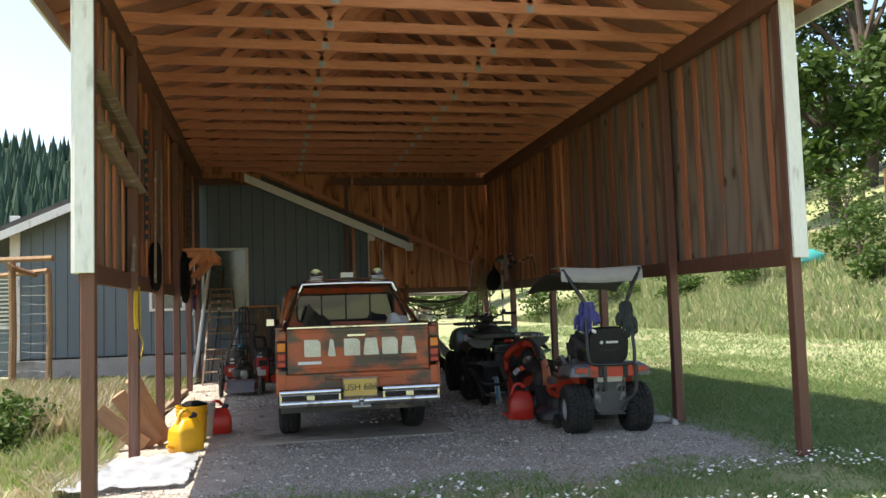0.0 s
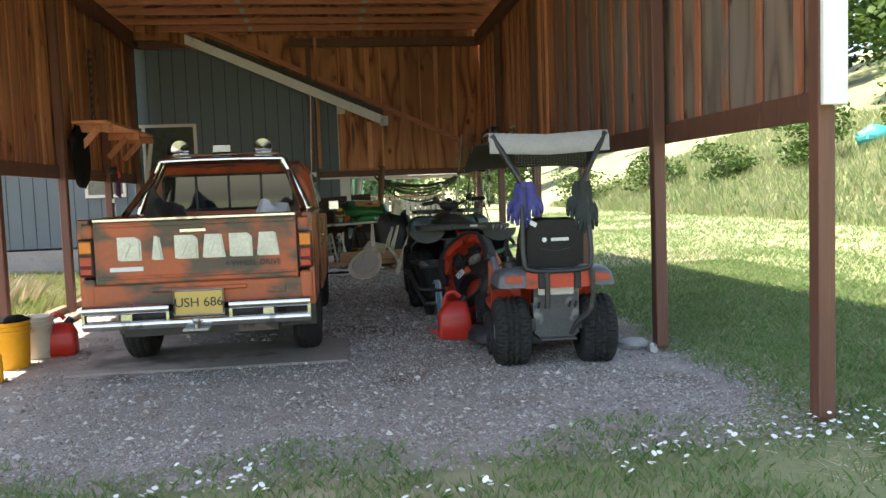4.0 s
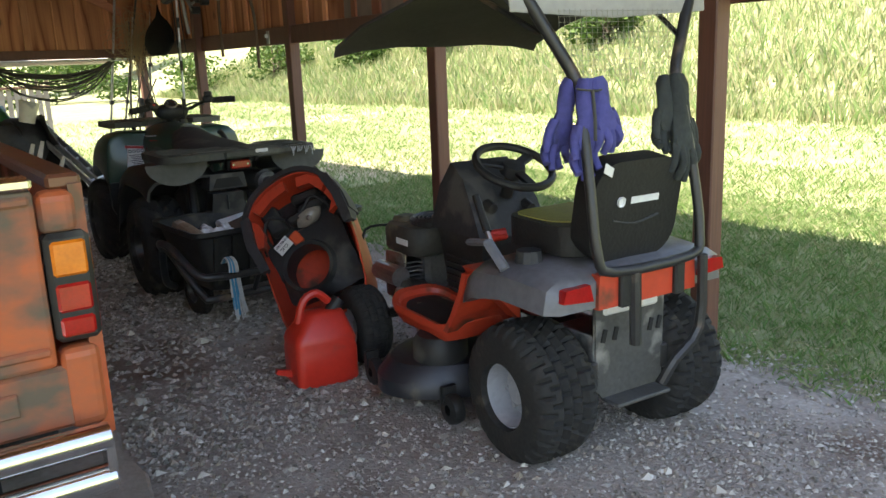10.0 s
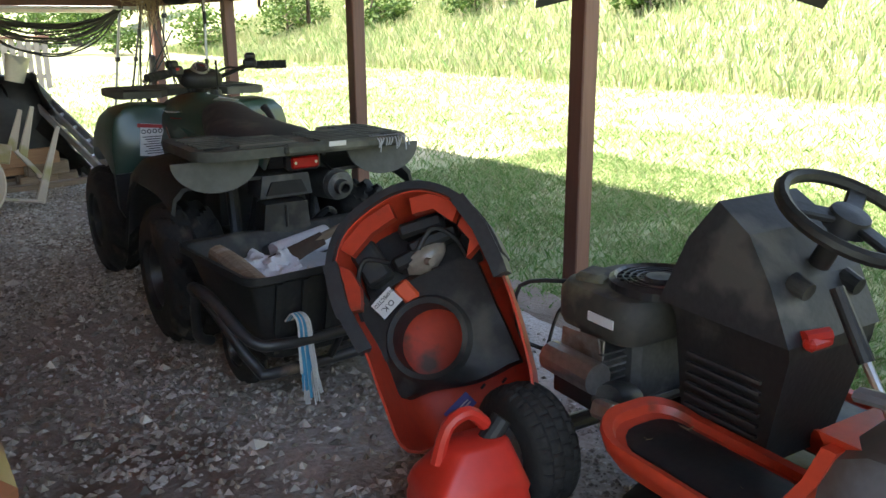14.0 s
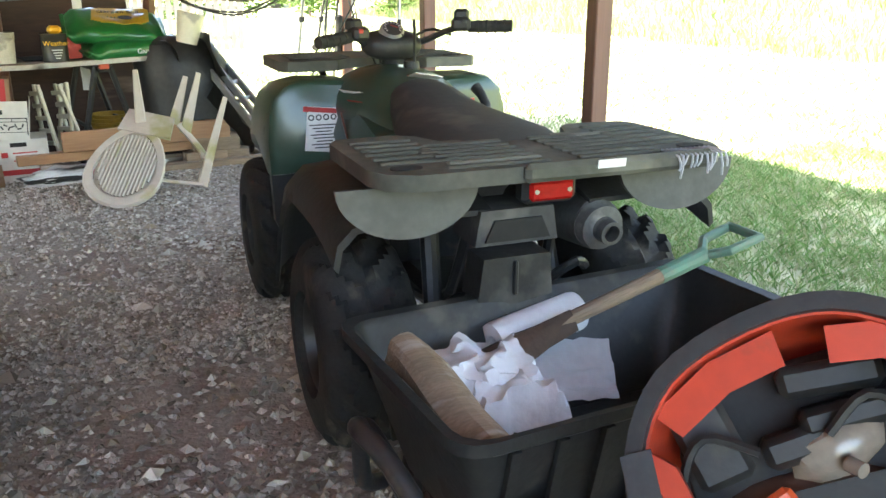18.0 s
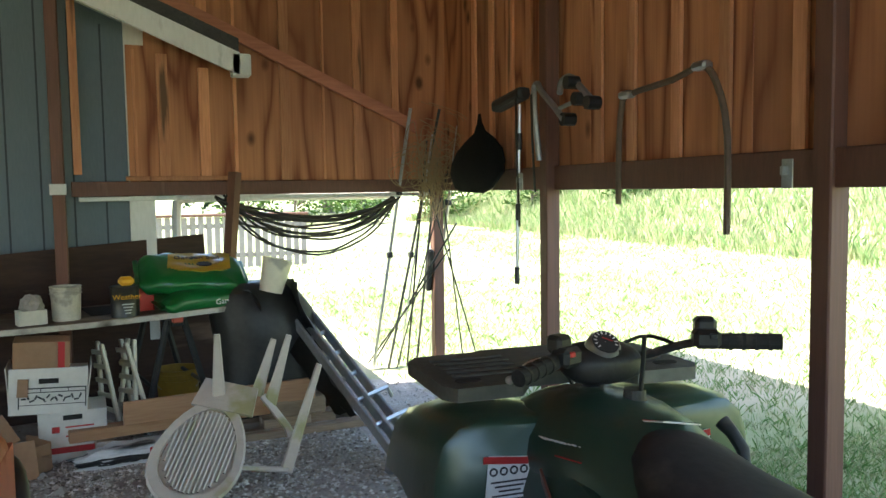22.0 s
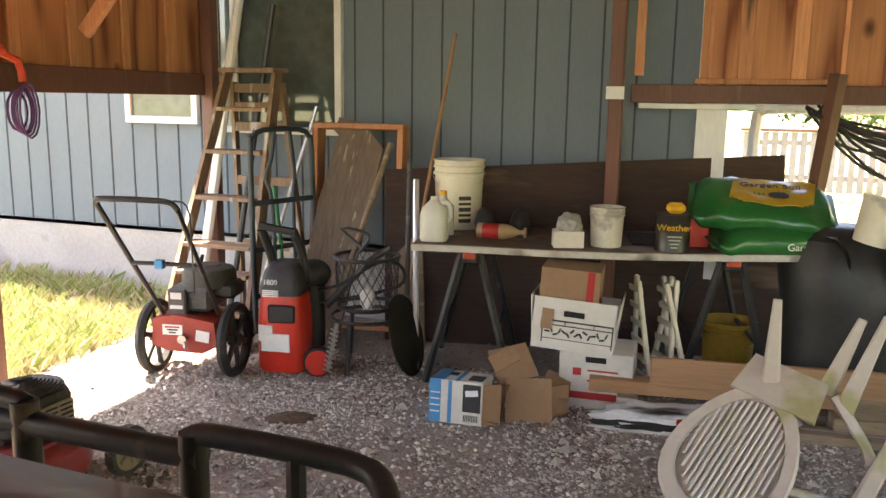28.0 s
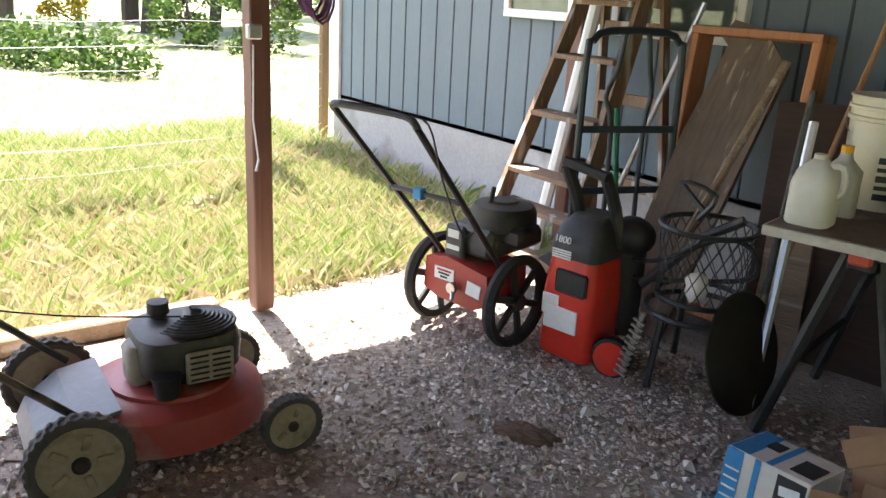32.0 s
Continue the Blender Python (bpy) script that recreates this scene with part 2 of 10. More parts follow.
def raw(name, verts, faces, material, kind="stuff", label="", category="", parent=None):
    me = bpy.data.meshes.new(name)
    me.from_pydata(verts, [], faces)
    me.materials.append(material)
    ob = new(name, me)
    if parent:
        ob.parent = parent
    return tagged(ob, label, category, "", kind)


def words(name, text, size, depth, material, parent, m, label="", align='CENTER'):
    cu = bpy.data.curves.new(name, 'FONT')
    cu.body, cu.size, cu.extrude, cu.align_x, cu.align_y = text, size, depth, align, 'CENTER'
    tmp = bpy.data.objects.new(name, cu)
    scene.collection.objects.link(tmp)
    dg = bpy.context.evaluated_depsgraph_get()
    me = bpy.data.meshes.new_from_object(tmp.evaluated_get(dg))
    bpy.data.objects.remove(tmp)
    me.materials.clear()
    me.materials.append(material)
    ob = new(name, me)
    ob.parent = parent
    ob.matrix_basis = m
    if label:
        ob["label"] = label
    return ob

# ---- materials ----
def ply_mat(name, light, dark, stain, knot, grey=0.0):
    """Rotary-cut plywood: contour grain, fine streaks, stains and knots."""
    m = bpy.data.materials.new(name)
    m.use_nodes = True
    n, l = m.node_tree.nodes, m.node_tree.links
    bs = n["Principled BSDF"]
    bs.inputs["Roughness"].default_value = 0.75
    bs.inputs["Specular IOR Level"].default_value = 0.3
    tc, oi, sh, mu = n.new("ShaderNodeTexCoord"), n.new("ShaderNodeObjectInfo"), n.new("ShaderNodeVectorMath"), n.new("ShaderNodeVectorMath")
    mu.operation = 'SCALE'
    mu.inputs[0].default_value = (31.0, 23.0, 47.0)
    l.new(oi.outputs["Random"], mu.inputs["Scale"])
    l.new(tc.outputs["Object"], sh.inputs[0])
    l.new(mu.outputs[0], sh.inputs[1])

    def tex(stretch, scale, detail):
        mp, t = n.new("ShaderNodeMapping"), n.new("ShaderNodeTexNoise")
        mp.inputs["Scale"].default_value = stretch
        t.inputs["Scale"].default_value, t.inputs["Detail"].default_value = scale, detail
        l.new(sh.outputs[0], mp.inputs[0])
        l.new(mp.outputs[0], t.inputs["Vector"])
        return t.outputs["Fac"], mp

    def calc(op, a, b=None, c=None):
        q = n.new("ShaderNodeMath")
        q.operation = op
        for k, v in enumerate((a, b, c)):
            if v is not None:
                if isinstance(v, float):
                    q.inputs[k].default_value = v
                else:
                    l.new(v, q.inputs[k])
        return q.outputs[0]

    def mix(f, a, b):
        q = n.new("ShaderNodeMix")
        q.data_type = 'RGBA'
        l.new(f, q.inputs[0])
        for k, v in ((6, a), (7, b)):
            if isinstance(v, tuple):
                q.inputs[k].default_value = (*v, 1)
            else:
                l.new(v, q.inputs[k])
        return q.outputs[2]

    flame, _ = tex((1.0, 1.0, 0.16), 2.3, 2)
    band = calc('PINGPONG', calc('MULTIPLY', flame, 15.0), 1.0)
    fine, _ = tex((1.0, 1.0, 0.03), 60.0, 3)
    wide, _ = tex((1.0, 1.0, 0.5), 0.9, 4)
    grain = calc('ADD', calc('MULTIPLY', calc('POWER', band, 2.2), 0.75), calc('MULTIPLY', fine, 0.55))
    col = mix(grain, light, dark)
    f2 = n.new("ShaderNodeMapRange")
    f2.inputs["From Min"].default_value, f2.inputs["From Max"].default_value = 0.47 - grey, 0.66
    l.new(wide, f2.inputs["Value"])
    col = mix(calc('MULTIPLY', f2.outputs[0], 0.75), col, stain)
    vo = n.new("ShaderNodeTexVoronoi")
    vo.inputs["Scale"].default_value = 3.4
    mp = n.new("ShaderNodeMapping")
    mp.inputs["Scale"].default_value = (1.0, 1.0, 0.62)
    l.new(sh.outputs[0], mp.inputs[0])
    l.new(mp.outputs[0], vo.inputs["Vector"])
    kf = n.new("ShaderNodeMapRange")
    kf.inputs["From Min"].default_value, kf.inputs["From Max"].default_value = 0.15, 0.06
    l.new(vo.outputs["Distance"], kf.inputs["Value"])
    col = mix(calc('MULTIPLY', kf.outputs[0], 0.85), col, knot)
    l.new(col, bs.inputs["Base Color"])
    bp = n.new("ShaderNodeBump")
    bp.inputs["Strength"].default_value, bp.inputs["Distance"].default_value = 0.25, 0.004
    l.new(grain, bp.inputs["Height"])
    l.new(bp.outputs[0], bs.inputs["Normal"])
    return m


PLY = ply_mat("plywood_inside", (0.66, 0.30, 0.145), (0.22, 0.07, 0.035), (0.30, 0.125, 0.066), (0.06, 0.022, 0.014))
PLY_GREY = ply_mat("plywood_weathered", (0.30, 0.215, 0.16), (0.105, 0.066, 0.048), (0.22, 0.18, 0.155), (0.06, 0.03, 0.02), 0.08)
BATTEN = mat("batten_cedar", (0.66, 0.31, 0.155), (0.44, 0.17, 0.08), 3, 0.7, stretch=(4, 4, 0.3), fine=22, vary=0.3, bump=0.2, c3=(0.14, 0.07, 0.035), spot=0.0, spot_scale=3)
TRUSS = mat("truss_fir", (0.62, 0.26, 0.155), (0.44, 0.165, 0.10), 3, 0.75, stretch=(0.4, 3, 3), fine=18, bump=0.2)
STAIN = mat("brown_stain", (0.165, 0.07, 0.045), (0.11, 0.047, 0.032), 4, 0.6, stretch=(3, 3, 0.5), fine=30, bump=0.15, c3=(0.18, 0.09, 0.06), spot=0.05, spot_scale=4, vary=0.12)
WHITE = mat("white_paint", (0.78, 0.78, 0.76), (0.66, 0.66, 0.63), 3, 0.5, bump=0.08, c3=(0.5, 0.5, 0.47), spot=0.05, spot_scale=5, stretch=(2, 2, 0.6))
SIDING = mat("blue_grey_siding", (0.14, 0.18, 0.205), (0.115, 0.15, 0.175), 2, 0.6, bump=0.15, stretch=(2, 2, 0.4), fine=40)
CONC = mat("concrete", (0.42, 0.41, 0.39), (0.32, 0.31, 0.29), 3, 0.9, bump=0.3, fine=40, c3=(0.24, 0.22, 0.2), spot=0.1)
DECK = mat("roof_boards", (0.36, 0.17, 0.115), (0.25, 0.115, 0.08), 2, 0.9, bump=0.2)
GALV = mat("galvanised_plate", (0.45, 0.46, 0.46), (0.34, 0.35, 0.35), 20, 0.45, 0.8, bump=0.1)
# grey-green mottle paints a reflection of trees into the window glass
GLASS = mat("dark_window_glass", (0.10, 0.13, 0.115), (0.05, 0.065, 0.06), 2, 0.08, bump=0.0, spec=0.8)
GRAVEL = mat("gravel_floor", (0.42, 0.375, 0.33), (0.235, 0.19, 0.16), 4, 0.95, bump=0.9, fine=45, c3=(0.15, 0.105, 0.08), spot=0.12, spot_scale=0.9, bscale=70)
GRASS = mat("lawn_ground", (0.16, 0.20, 0.08), (0.25, 0.25, 0.13), 0.9, 0.95, bump=0.6, fine=25, c3=(0.33, 0.29, 0.19), spot=0.25, spot_scale=0.35, bscale=60)
BATTEN_OLD = mat("batten_weathered", (0.46, 0.175, 0.09), (0.27, 0.09, 0.05), 3, 0.8, stretch=(4, 4, 0.3), fine=22, vary=0.35, bump=0.3, c3=(0.20, 0.16, 0.135), spot=0.15, spot_scale=2)

# ---- materials of the things ----
ORANGE = mat("faded_orange_paint", (0.48, 0.095, 0.03), (0.36, 0.075, 0.03), 3, 0.42, bump=0.05, c3=(0.15, 0.085, 0.05), spot=0.5, spot_scale=3.4, rough2=0.85, coat=0.1)
ORANGE_DIRT = mat("grimy_orange_paint", (0.50, 0.105, 0.03), (0.34, 0.10, 0.045), 4, 0.5, bump=0.08, c3=(0.125, 0.098, 0.07), spot=0.62, spot_scale=2.6, rough2=0.9, stretch=(1, 1, 1.8))
HOODPAINT = mat("dull_brown_red_paint", (0.16, 0.055, 0.028), (0.11, 0.045, 0.028), 3, 0.35, bump=0.04, c3=(0.22, 0.13, 0.08), spot=0.1, spot_scale=5, coat=0.2)
CHROME = mat("chrome", (0.75, 0.75, 0.76), (0.6, 0.6, 0.6), 6, 0.16, 1.0, bump=0.02, c3=(0.35, 0.3, 0.26), spot=0.0, spot_scale=6)
STEEL = mat("bare_steel", (0.5, 0.5, 0.5), (0.34, 0.34, 0.33), 8, 0.35, 0.9, bump=0.05)
ALU = mat("aluminium", (0.62, 0.63, 0.64), (0.48, 0.49, 0.5), 8, 0.38, 0.85, bump=0.06)
RUBBER = mat("tyre_rubber", (0.020, 0.020, 0.020), (0.034, 0.033, 0.031), 10, 0.8, bump=0.25, c3=(0.07, 0.06, 0.05), spot=0.03, spot_scale=8, spec=0.25)
BLACKP = mat("black_plastic", (0.017, 0.017, 0.017), (0.028, 0.028, 0.027), 8, 0.5, spec=0.35, bump=0.12, c3=(0.085, 0.08, 0.068), spot=0.18, spot_scale=4, rough2=0.9)
GREYP = mat("dark_grey_plastic", (0.045, 0.046, 0.048), (0.03, 0.03, 0.032), 8, 0.55, spec=0.35, bump=0.1, c3=(0.10, 0.095, 0.085), spot=0.15, spot_scale=4)
SILVERP = mat("silver_grey_plastic", (0.16, 0.16, 0.175), (0.10, 0.10, 0.108), 5, 0.4, bump=0.06, c3=(0.09, 0.08, 0.07), spot=0.3, spot_scale=4)
MOWER_OR = mat("mower_orange_plastic", (0.60, 0.062, 0.026), (0.47, 0.05, 0.024), 5, 0.4, bump=0.05, c3=(0.10, 0.05, 0.03), spot=0.08, spot_scale=5)
GREENP = mat("dark_green_plastic", (0.022, 0.055, 0.036), (0.03, 0.066, 0.043), 5, 0.3, bump=0.04, c3=(0.07, 0.075, 0.06), spot=0.12, spot_scale=3, rough2=0.8, coat=0.15)
RACKP = mat("dusty_black_rack", (0.05, 0.052, 0.042), (0.09, 0.09, 0.072), 6, 0.75, bump=0.15, c3=(0.15, 0.145, 0.115), spot=0.25, spot_scale=3)
BLACKM = mat("black_painted_steel", (0.02, 0.02, 0.022), (0.03, 0.03, 0.03), 9, 0.4, bump=0.08, c3=(0.12, 0.09, 0.07), spot=0.06, spot_scale=6)
SEATV = mat("black_vinyl", (0.013, 0.013, 0.013), (0.02, 0.02, 0.02), 12, 0.55, spec=0.35, bump=0.2)
SEATY = mat("yellow_green_seat_top", (0.30, 0.29, 0.05), (0.22, 0.22, 0.05), 8, 0.6, bump=0.15)
REDL = mat("red_lens", (0.45, 0.012, 0.012), (0.30, 0.01, 0.01), 20, 0.15, bump=0.0, coat=0.4)
AMBER = mat("amber_lens", (0.75, 0.20, 0.015), (0.6, 0.15, 0.012), 20, 0.15, bump=0.0, coat=0.4)
CLEARL = mat("clear_lens", (0.62, 0.62, 0.6), (0.5, 0.5, 0.5), 20, 0.12, bump=0.0, coat=0.5)
CARGLASS = mat("car_glass", (0.012, 0.015, 0.015), (0.02, 0.022, 0.022), 2, 0.04, bump=0.0, spec=0.9)
PLATEY = mat("number_plate_yellow", (0.62, 0.42, 0.10), (0.55, 0.38, 0.12), 12, 0.5, bump=0.03)
DARKIN = mat("dark_interior", (0.012, 0.012, 0.012), (0.02, 0.018, 0.016), 4, 0.9, bump=0.1)
CLOTHW = mat("white_cloth", (0.68, 0.67, 0.68), (0.58, 0.57, 0.58), 7, 0.9, bump=0.25)
PAPERW = mat("white_label_paper", (0.76, 0.75, 0.72), (0.66, 0.65, 0.62), 9, 0.7, bump=0.03)
REDP = mat("red_plastic", (0.62, 0.035, 0.02), (0.52, 0.03, 0.018), 5, 0.38, bump=0.05, c3=(0.35, 0.05, 0.035), spot=0.05, spot_scale=5)
YELP = mat("yellow_plastic", (0.80, 0.42, 0.02), (0.70, 0.36, 0.02), 5, 0.4, bump=0.04)
LETTERD = mat("dark_print", (0.02, 0.02, 0.022), (0.03, 0.03, 0.03), 9, 0.6, bump=0)
LETTERW = mat("white_print", (0.75, 0.75, 0.74), (0.66, 0.66, 0.65), 9, 0.5, bump=0)
LETTERR = mat("red_print", (0.45, 0.02, 0.02), (0.38, 0.02, 0.02), 9, 0.5, bump=0)
ENGINE = mat("engine_grey", (0.10, 0.10, 0.095), (0.06, 0.058, 0.055), 9, 0.6, 0.2, bump=0.2, c3=(0.25, 0.24, 0.22), spot=0.1, spot_scale=6)
FLAPG = mat("grey_rubber_flap", (0.105, 0.105, 0.093), (0.07, 0.07, 0.062), 5, 0.8, bump=0.15)

# ---- plan: the carport runs along y ----
YF, YB = 6.15, 16.0            # front and back
XL = -0.80                     # left wall line
ZB, ZT = 1.58, 3.69            # bottom beam and wall top
BAYS = [6.16, 8.12, 10.17, 12.22, 14.32, 16.38]
LBAYS = [6.16, 8.12, 10.08, 12.04, 14.04, 15.95]


def rx(y):
    """The right wall's line, a little off square."""
    return 4.44 + 0.021 * (y - YF)


def lx(y):
    """The left wall's line."""
    return -0.72 - 0.0145 * (y - YF)


def ground_z(x, y):
    z = 0.0
    if x > 4.6:
        z += 0.10 * min(1, (x - 4.6) / 4)
    if x > 14.2:
        d = x - 14.2
        z += 0.25 * min(1, d / 1.5) + 0.34 * max(0, d - 1) * (1 if d < 40 else 0) + (0.34 * 39 if d >= 40 else 0)
        z = min(z, 13)
    if x < -1.2:
        z += 0.06 * min(1, (-1.2 - x) / 1.5)
    z += 0.05 * noise.noise(Vector((x * 0.3, y * 0.3, 0))) * min(1, max(0, abs(x - 1.9) - 3) / 2)
    return z


def axis_steps(lo, a, b, hi, fine):
    out, v = [], a
    while v <= b:
        out.append(v)
        v += fine
    s = fine
    v = b
    while v < hi:
        s *= 1.35
        v += s
        out.append(v)
    s = fine
    v = a
    while v > lo:
        s *= 1.35
        v -= s
        out.insert(0, v)
    return out


gx, gy = axis_steps(-400, -8, 22, 400, 0.5), axis_steps(-300, -2, 34, 500, 0.6)
gv = [(x, y, ground_z(x, y) - 0.012) for y in gy for x in gx]
nx = len(gx)
gf = [(j * nx + i, j * nx + i + 1, (j + 1) * nx + i + 1, (j + 1) * nx + i) for j in range(len(gy) - 1) for i in range(nx - 1)]
raw("ground", gv, gf, GRASS, "structure", "patchy green and straw lawn", "ground")

# gravel floor, with a ragged edge on the grass
bm = B()
edge = []
for i in range(140):
    a = 2 * math.pi * i / 140
    cxx, cyy = 1.75, 11.0
    hx = 2.9 if math.cos(a) > 0 else 2.85
    ex = math.copysign(min(1, abs(math.cos(a)) * 1.25) , math.cos(a)) * hx
    ey = math.copysign(min(1, abs(math.sin(a)) * 1.25), math.sin(a)) * (5.6 if a < math.pi else 4.95)
    w = 0.22 * noise.noise(Vector((ex * 1.7, ey * 1.7, 2.0))) + 0.1 * noise.noise(Vector((ex * 6, ey * 6, 5.0)))
    edge.append((cxx + ex * (1 + w / 3), cyy + ey + w))
cv = bm.verts.new((1.75, 11, 0.004))
R1 = [bm.verts.new((1.75 + (x - 1.75) * 0.9, 11 + (y - 11) * 0.95, 0.006)) for x, y in edge]
R2 = [bm.verts.new((x, y, -0.012)) for x, y in edge]
for i in range(140):
    j = (i + 1) % 140
    bm.faces.new((cv, R1[i], R1[j]))
    bm.faces.new((R1[i], R2[i], R2[j], R1[j]))
tagged(part("floor", bm, GRAVEL), "packed grey gravel and brown dirt floor", "floor", "", "structure")

# ---- posts ----
POST = B()
bx(POST, (0.089, 0.089, 1.0), (0, 0, 0.5), bev=0.006)
post_me = mesh_of("post", POST, STAIN)
frame_ob = thing("carport_frame", "brown-stained timber posts and beams of the carport", "carport frame", kind="structure")
for y, x in zip(BAYS, (4.483, 4.462, 4.568, 4.625, 4.63, 4.67)):
    piece("post", post_me, frame_ob, Matrix.Translation((x, y, 0.02)) @ Matrix.Diagonal((1, 1, ZT + 0.1, 1)))
for y in LBAYS:
    piece("post", post_me, frame_ob, Matrix.Translation((lx(y) - 0.02, y, 0.02)) @ Matrix.Diagonal((1, 1, ZT + 0.1, 1)))
piece("post", post_me, frame_ob, Matrix.Translation((1.86, 15.86, 0.02)) @ Matrix.Diagonal((0.85, 0.85, ZT, 1)))


def beam(name, p0, p1, w, h, material, parent):
    """A squared timber between two points, w thick and h deep."""
    p0, p1 = Vector(p0), Vector(p1)
    d = p1 - p0
    b = B()
    bx(b, (d.length, w, h), bev=0.004)
    ob = part(name, b, material, parent)
    ob.matrix_basis = Matrix.Translation((p0 + p1) / 2) @ d.to_track_quat("X", "Z").to_matrix().to_4x4()
    return ob


beam("bottom_beam", (rx(YF) + 0.06, YF, ZB), (rx(YB) + 0.06, 16.38, ZB), 0.05, 0.14, STAIN, frame_ob)
beam("bottom_beam", (lx(YF) - 0.06, YF, ZB), (lx(YB) - 0.06, YB, ZB), 0.05, 0.14, STAIN, frame_ob)
beam("bottom_beam", (1.93, 15.93, 1.555), (rx(YB), 16.30, 1.555), 0.05, 0.10, STAIN, frame_ob)
beam("under_trim", (1.97, 15.975, 1.487), (rx(YB) - 0.05, 16.31, 1.487), 0.04, 0.03, WHITE, frame_ob)
beam("top_plate", (rx(YF), YF - 0.5, ZT + 0.02), (rx(YB), YB, ZT + 0.02), 0.09, 0.19, STAIN, frame_ob)
beam("top_plate", (XL, YF - 0.5, ZT + 0.02), (XL, YB, ZT + 0.02), 0.09, 0.19, STAIN, frame_ob)
beam("top_plate", (XL, 15.93, ZT - 0.02), (rx(YB), 15.93, ZT - 0.02), 0.06, 0.14, STAIN, frame_ob)


def panel_wall(name, label, x_of, ys, side):
    """Plywood sheets with upright battens on the inside; side is +1 for the right wall."""
    root = thing(name, label, "wall", kind="structure")
    k = 0
    sheets = 8
    edges = [YF + 0.06 + (YB + (0.52 if side > 0 else 0) - YF - 0.06) * i / sheets for i in range(sheets + 1)]
    for a, c in zip(edges, edges[1:]):
        b = B()
        bx(b, (0.016, c - a - 0.006, ZT + 0.1 - ZB + 0.05), (0, 0, 0))
        ob = part("panel", b, PLY_GREY if (k < 4 and side > 0) or (k < 2 and side < 0) else PLY, root)
        ob.location = (x_of((a + c) / 2) + side * 0.09, (a + c) / 2, (ZT + 0.1 + ZB - 0.05) / 2)
        ob.rotation_euler = (0, 0, -0.021 if side > 0 else 0.0145)
        k += 1
    y = YF + 0.25
    rnd = random.Random(5 if side > 0 else 9)
    while y < YB - 0.1:
        if min(abs(y - p) for p in ys) > 0.11:
            b = B()
            w = rnd.choice((0.06, 0.07, 0.07, 0.10))
            bx(b, (0.02, w, ZT - ZB - 0.02), bev=0.003)
            ob = part("batten", b, BATTEN_OLD if y < 11.5 else BATTEN, root)
            ob.location = (x_of(y) + side * 0.066, y, (ZT + ZB) / 2 + 0.05)
        y += rnd.uniform(0.29, 0.44)
    return root


panel_wall("wall_right", "weathered plywood wall with upright cedar battens", rx, BAYS, 1)
panel_wall("wall_left", "brown plywood wall with upright battens", lx, LBAYS, -1)

# white corner boards at the front
for nm, x in (("trim_left", lx(YF) - 0.09), ("trim_right", rx(YF) + 0.09)):
    b = B()
    bx(b, (0.03, 0.19, ZT - ZB + 0.03), (0, 0.06, (ZT + ZB) / 2), bev=0.003)
    bx(b, (0.12, 0.028, ZT - ZB + 0.03), (-0.07 if x > 0 else 0.07, -0.05, (ZT + ZB) / 2), bev=0.003)
    ob = part(nm, b, WHITE)
    ob.location = (x, YF - 0.07, 0)
    tagged(ob, "white painted corner board", "trim", "", "structure")

# ---- back wall: house gable, its white rake board, and plywood above and beside it ----
HY = 16.15                     # house siding plane
HX0, HX1 = -4.05, 2.32
RX0, RZ0, RS = 3.02, 2.40, -0.437   # low end of the rake and its slope
RIDGE = -0.9
def rake_z(x):
    return RZ0 + RS * (x - RX0) if x > RIDGE else RZ0 + RS * (RIDGE - RX0) - RS * (x - RIDGE)


house = thing("house", "blue-grey house with grooved siding and a white-trimmed gable", "house", kind="structure")
b = B()
prism(b, [(HX0, 0.50), (HX1, 0.50), (HX1, rake_z(HX1) - 0.02), (RIDGE, rake_z(RIDGE) - 0.02), (HX0, rake_z(HX0) - 0.02)], HY, HY + 0.15, "xz")
part("wall", b, SIDING, house)
b = B()
bx(b, (HX1 - HX0 + 0.02, 0.2, 0.62), ((HX0 + HX1) / 2, HY + 0.1, 0.22))
part("foundation", b, CONC, house)
for x0 in (HX0, HX1):
    b = B()
    bx(b, (0.15, 2.2, 1.9), (x0 + (0.07 if x0 < 0 else -0.07), HY + 1.25, 1.4))
    part("side_wall", b, SIDING, house)
b = B()
for x0, x1 in ((RX0, RIDGE), (RIDGE, HX0 - 0.7)):
    z0, z1 = rake_z(x0), rake_z(x1)
    prism(b, [(x0, z0 + 0.05), (x1, z1 + 0.05), (x1, z1 + 0.16), (x0, z0 + 0.16)], HY - 0.42, HY + 2.3, "xz")
part("roof", b, mat("roof_shingle", (0.09, 0.085, 0.08), (0.05, 0.05, 0.05), 8, 0.9, bump=0.4), house)
for x0, x1 in ((RX0, RIDGE), (RIDGE, HX0 - 0.7)):
    z0, z1 = rake_z(x0), rake_z(x1)
    b = B()
    prism(b, [(x0, z0 - 0.09), (x1, z1 - 0.09), (x1, z1 + 0.06), (x0, z0 + 0.06)], HY - 0.46, HY - 0.42, "xz")
    part("rake_board", b, WHITE, house)
b = B()
bx(b, (0.13, 0.12, 0.15), (RX0 + 0.01, HY - 0.40, RZ0 - 0.02), bev=0.01)
part("gutter_end", b, WHITE, house)
for x0 in (HX0 + 0.04, HX1 + 0.05):
    b = B()
    bx(b, (0.17, 0.03, 2.6), (x0, HY - 0.016, 1.78), bev=0.003)
    part("corner_board", b, WHITE, house)
# siding grooves: thin dark strips, the shade inside them put into the colour
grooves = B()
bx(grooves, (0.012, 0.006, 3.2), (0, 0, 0))
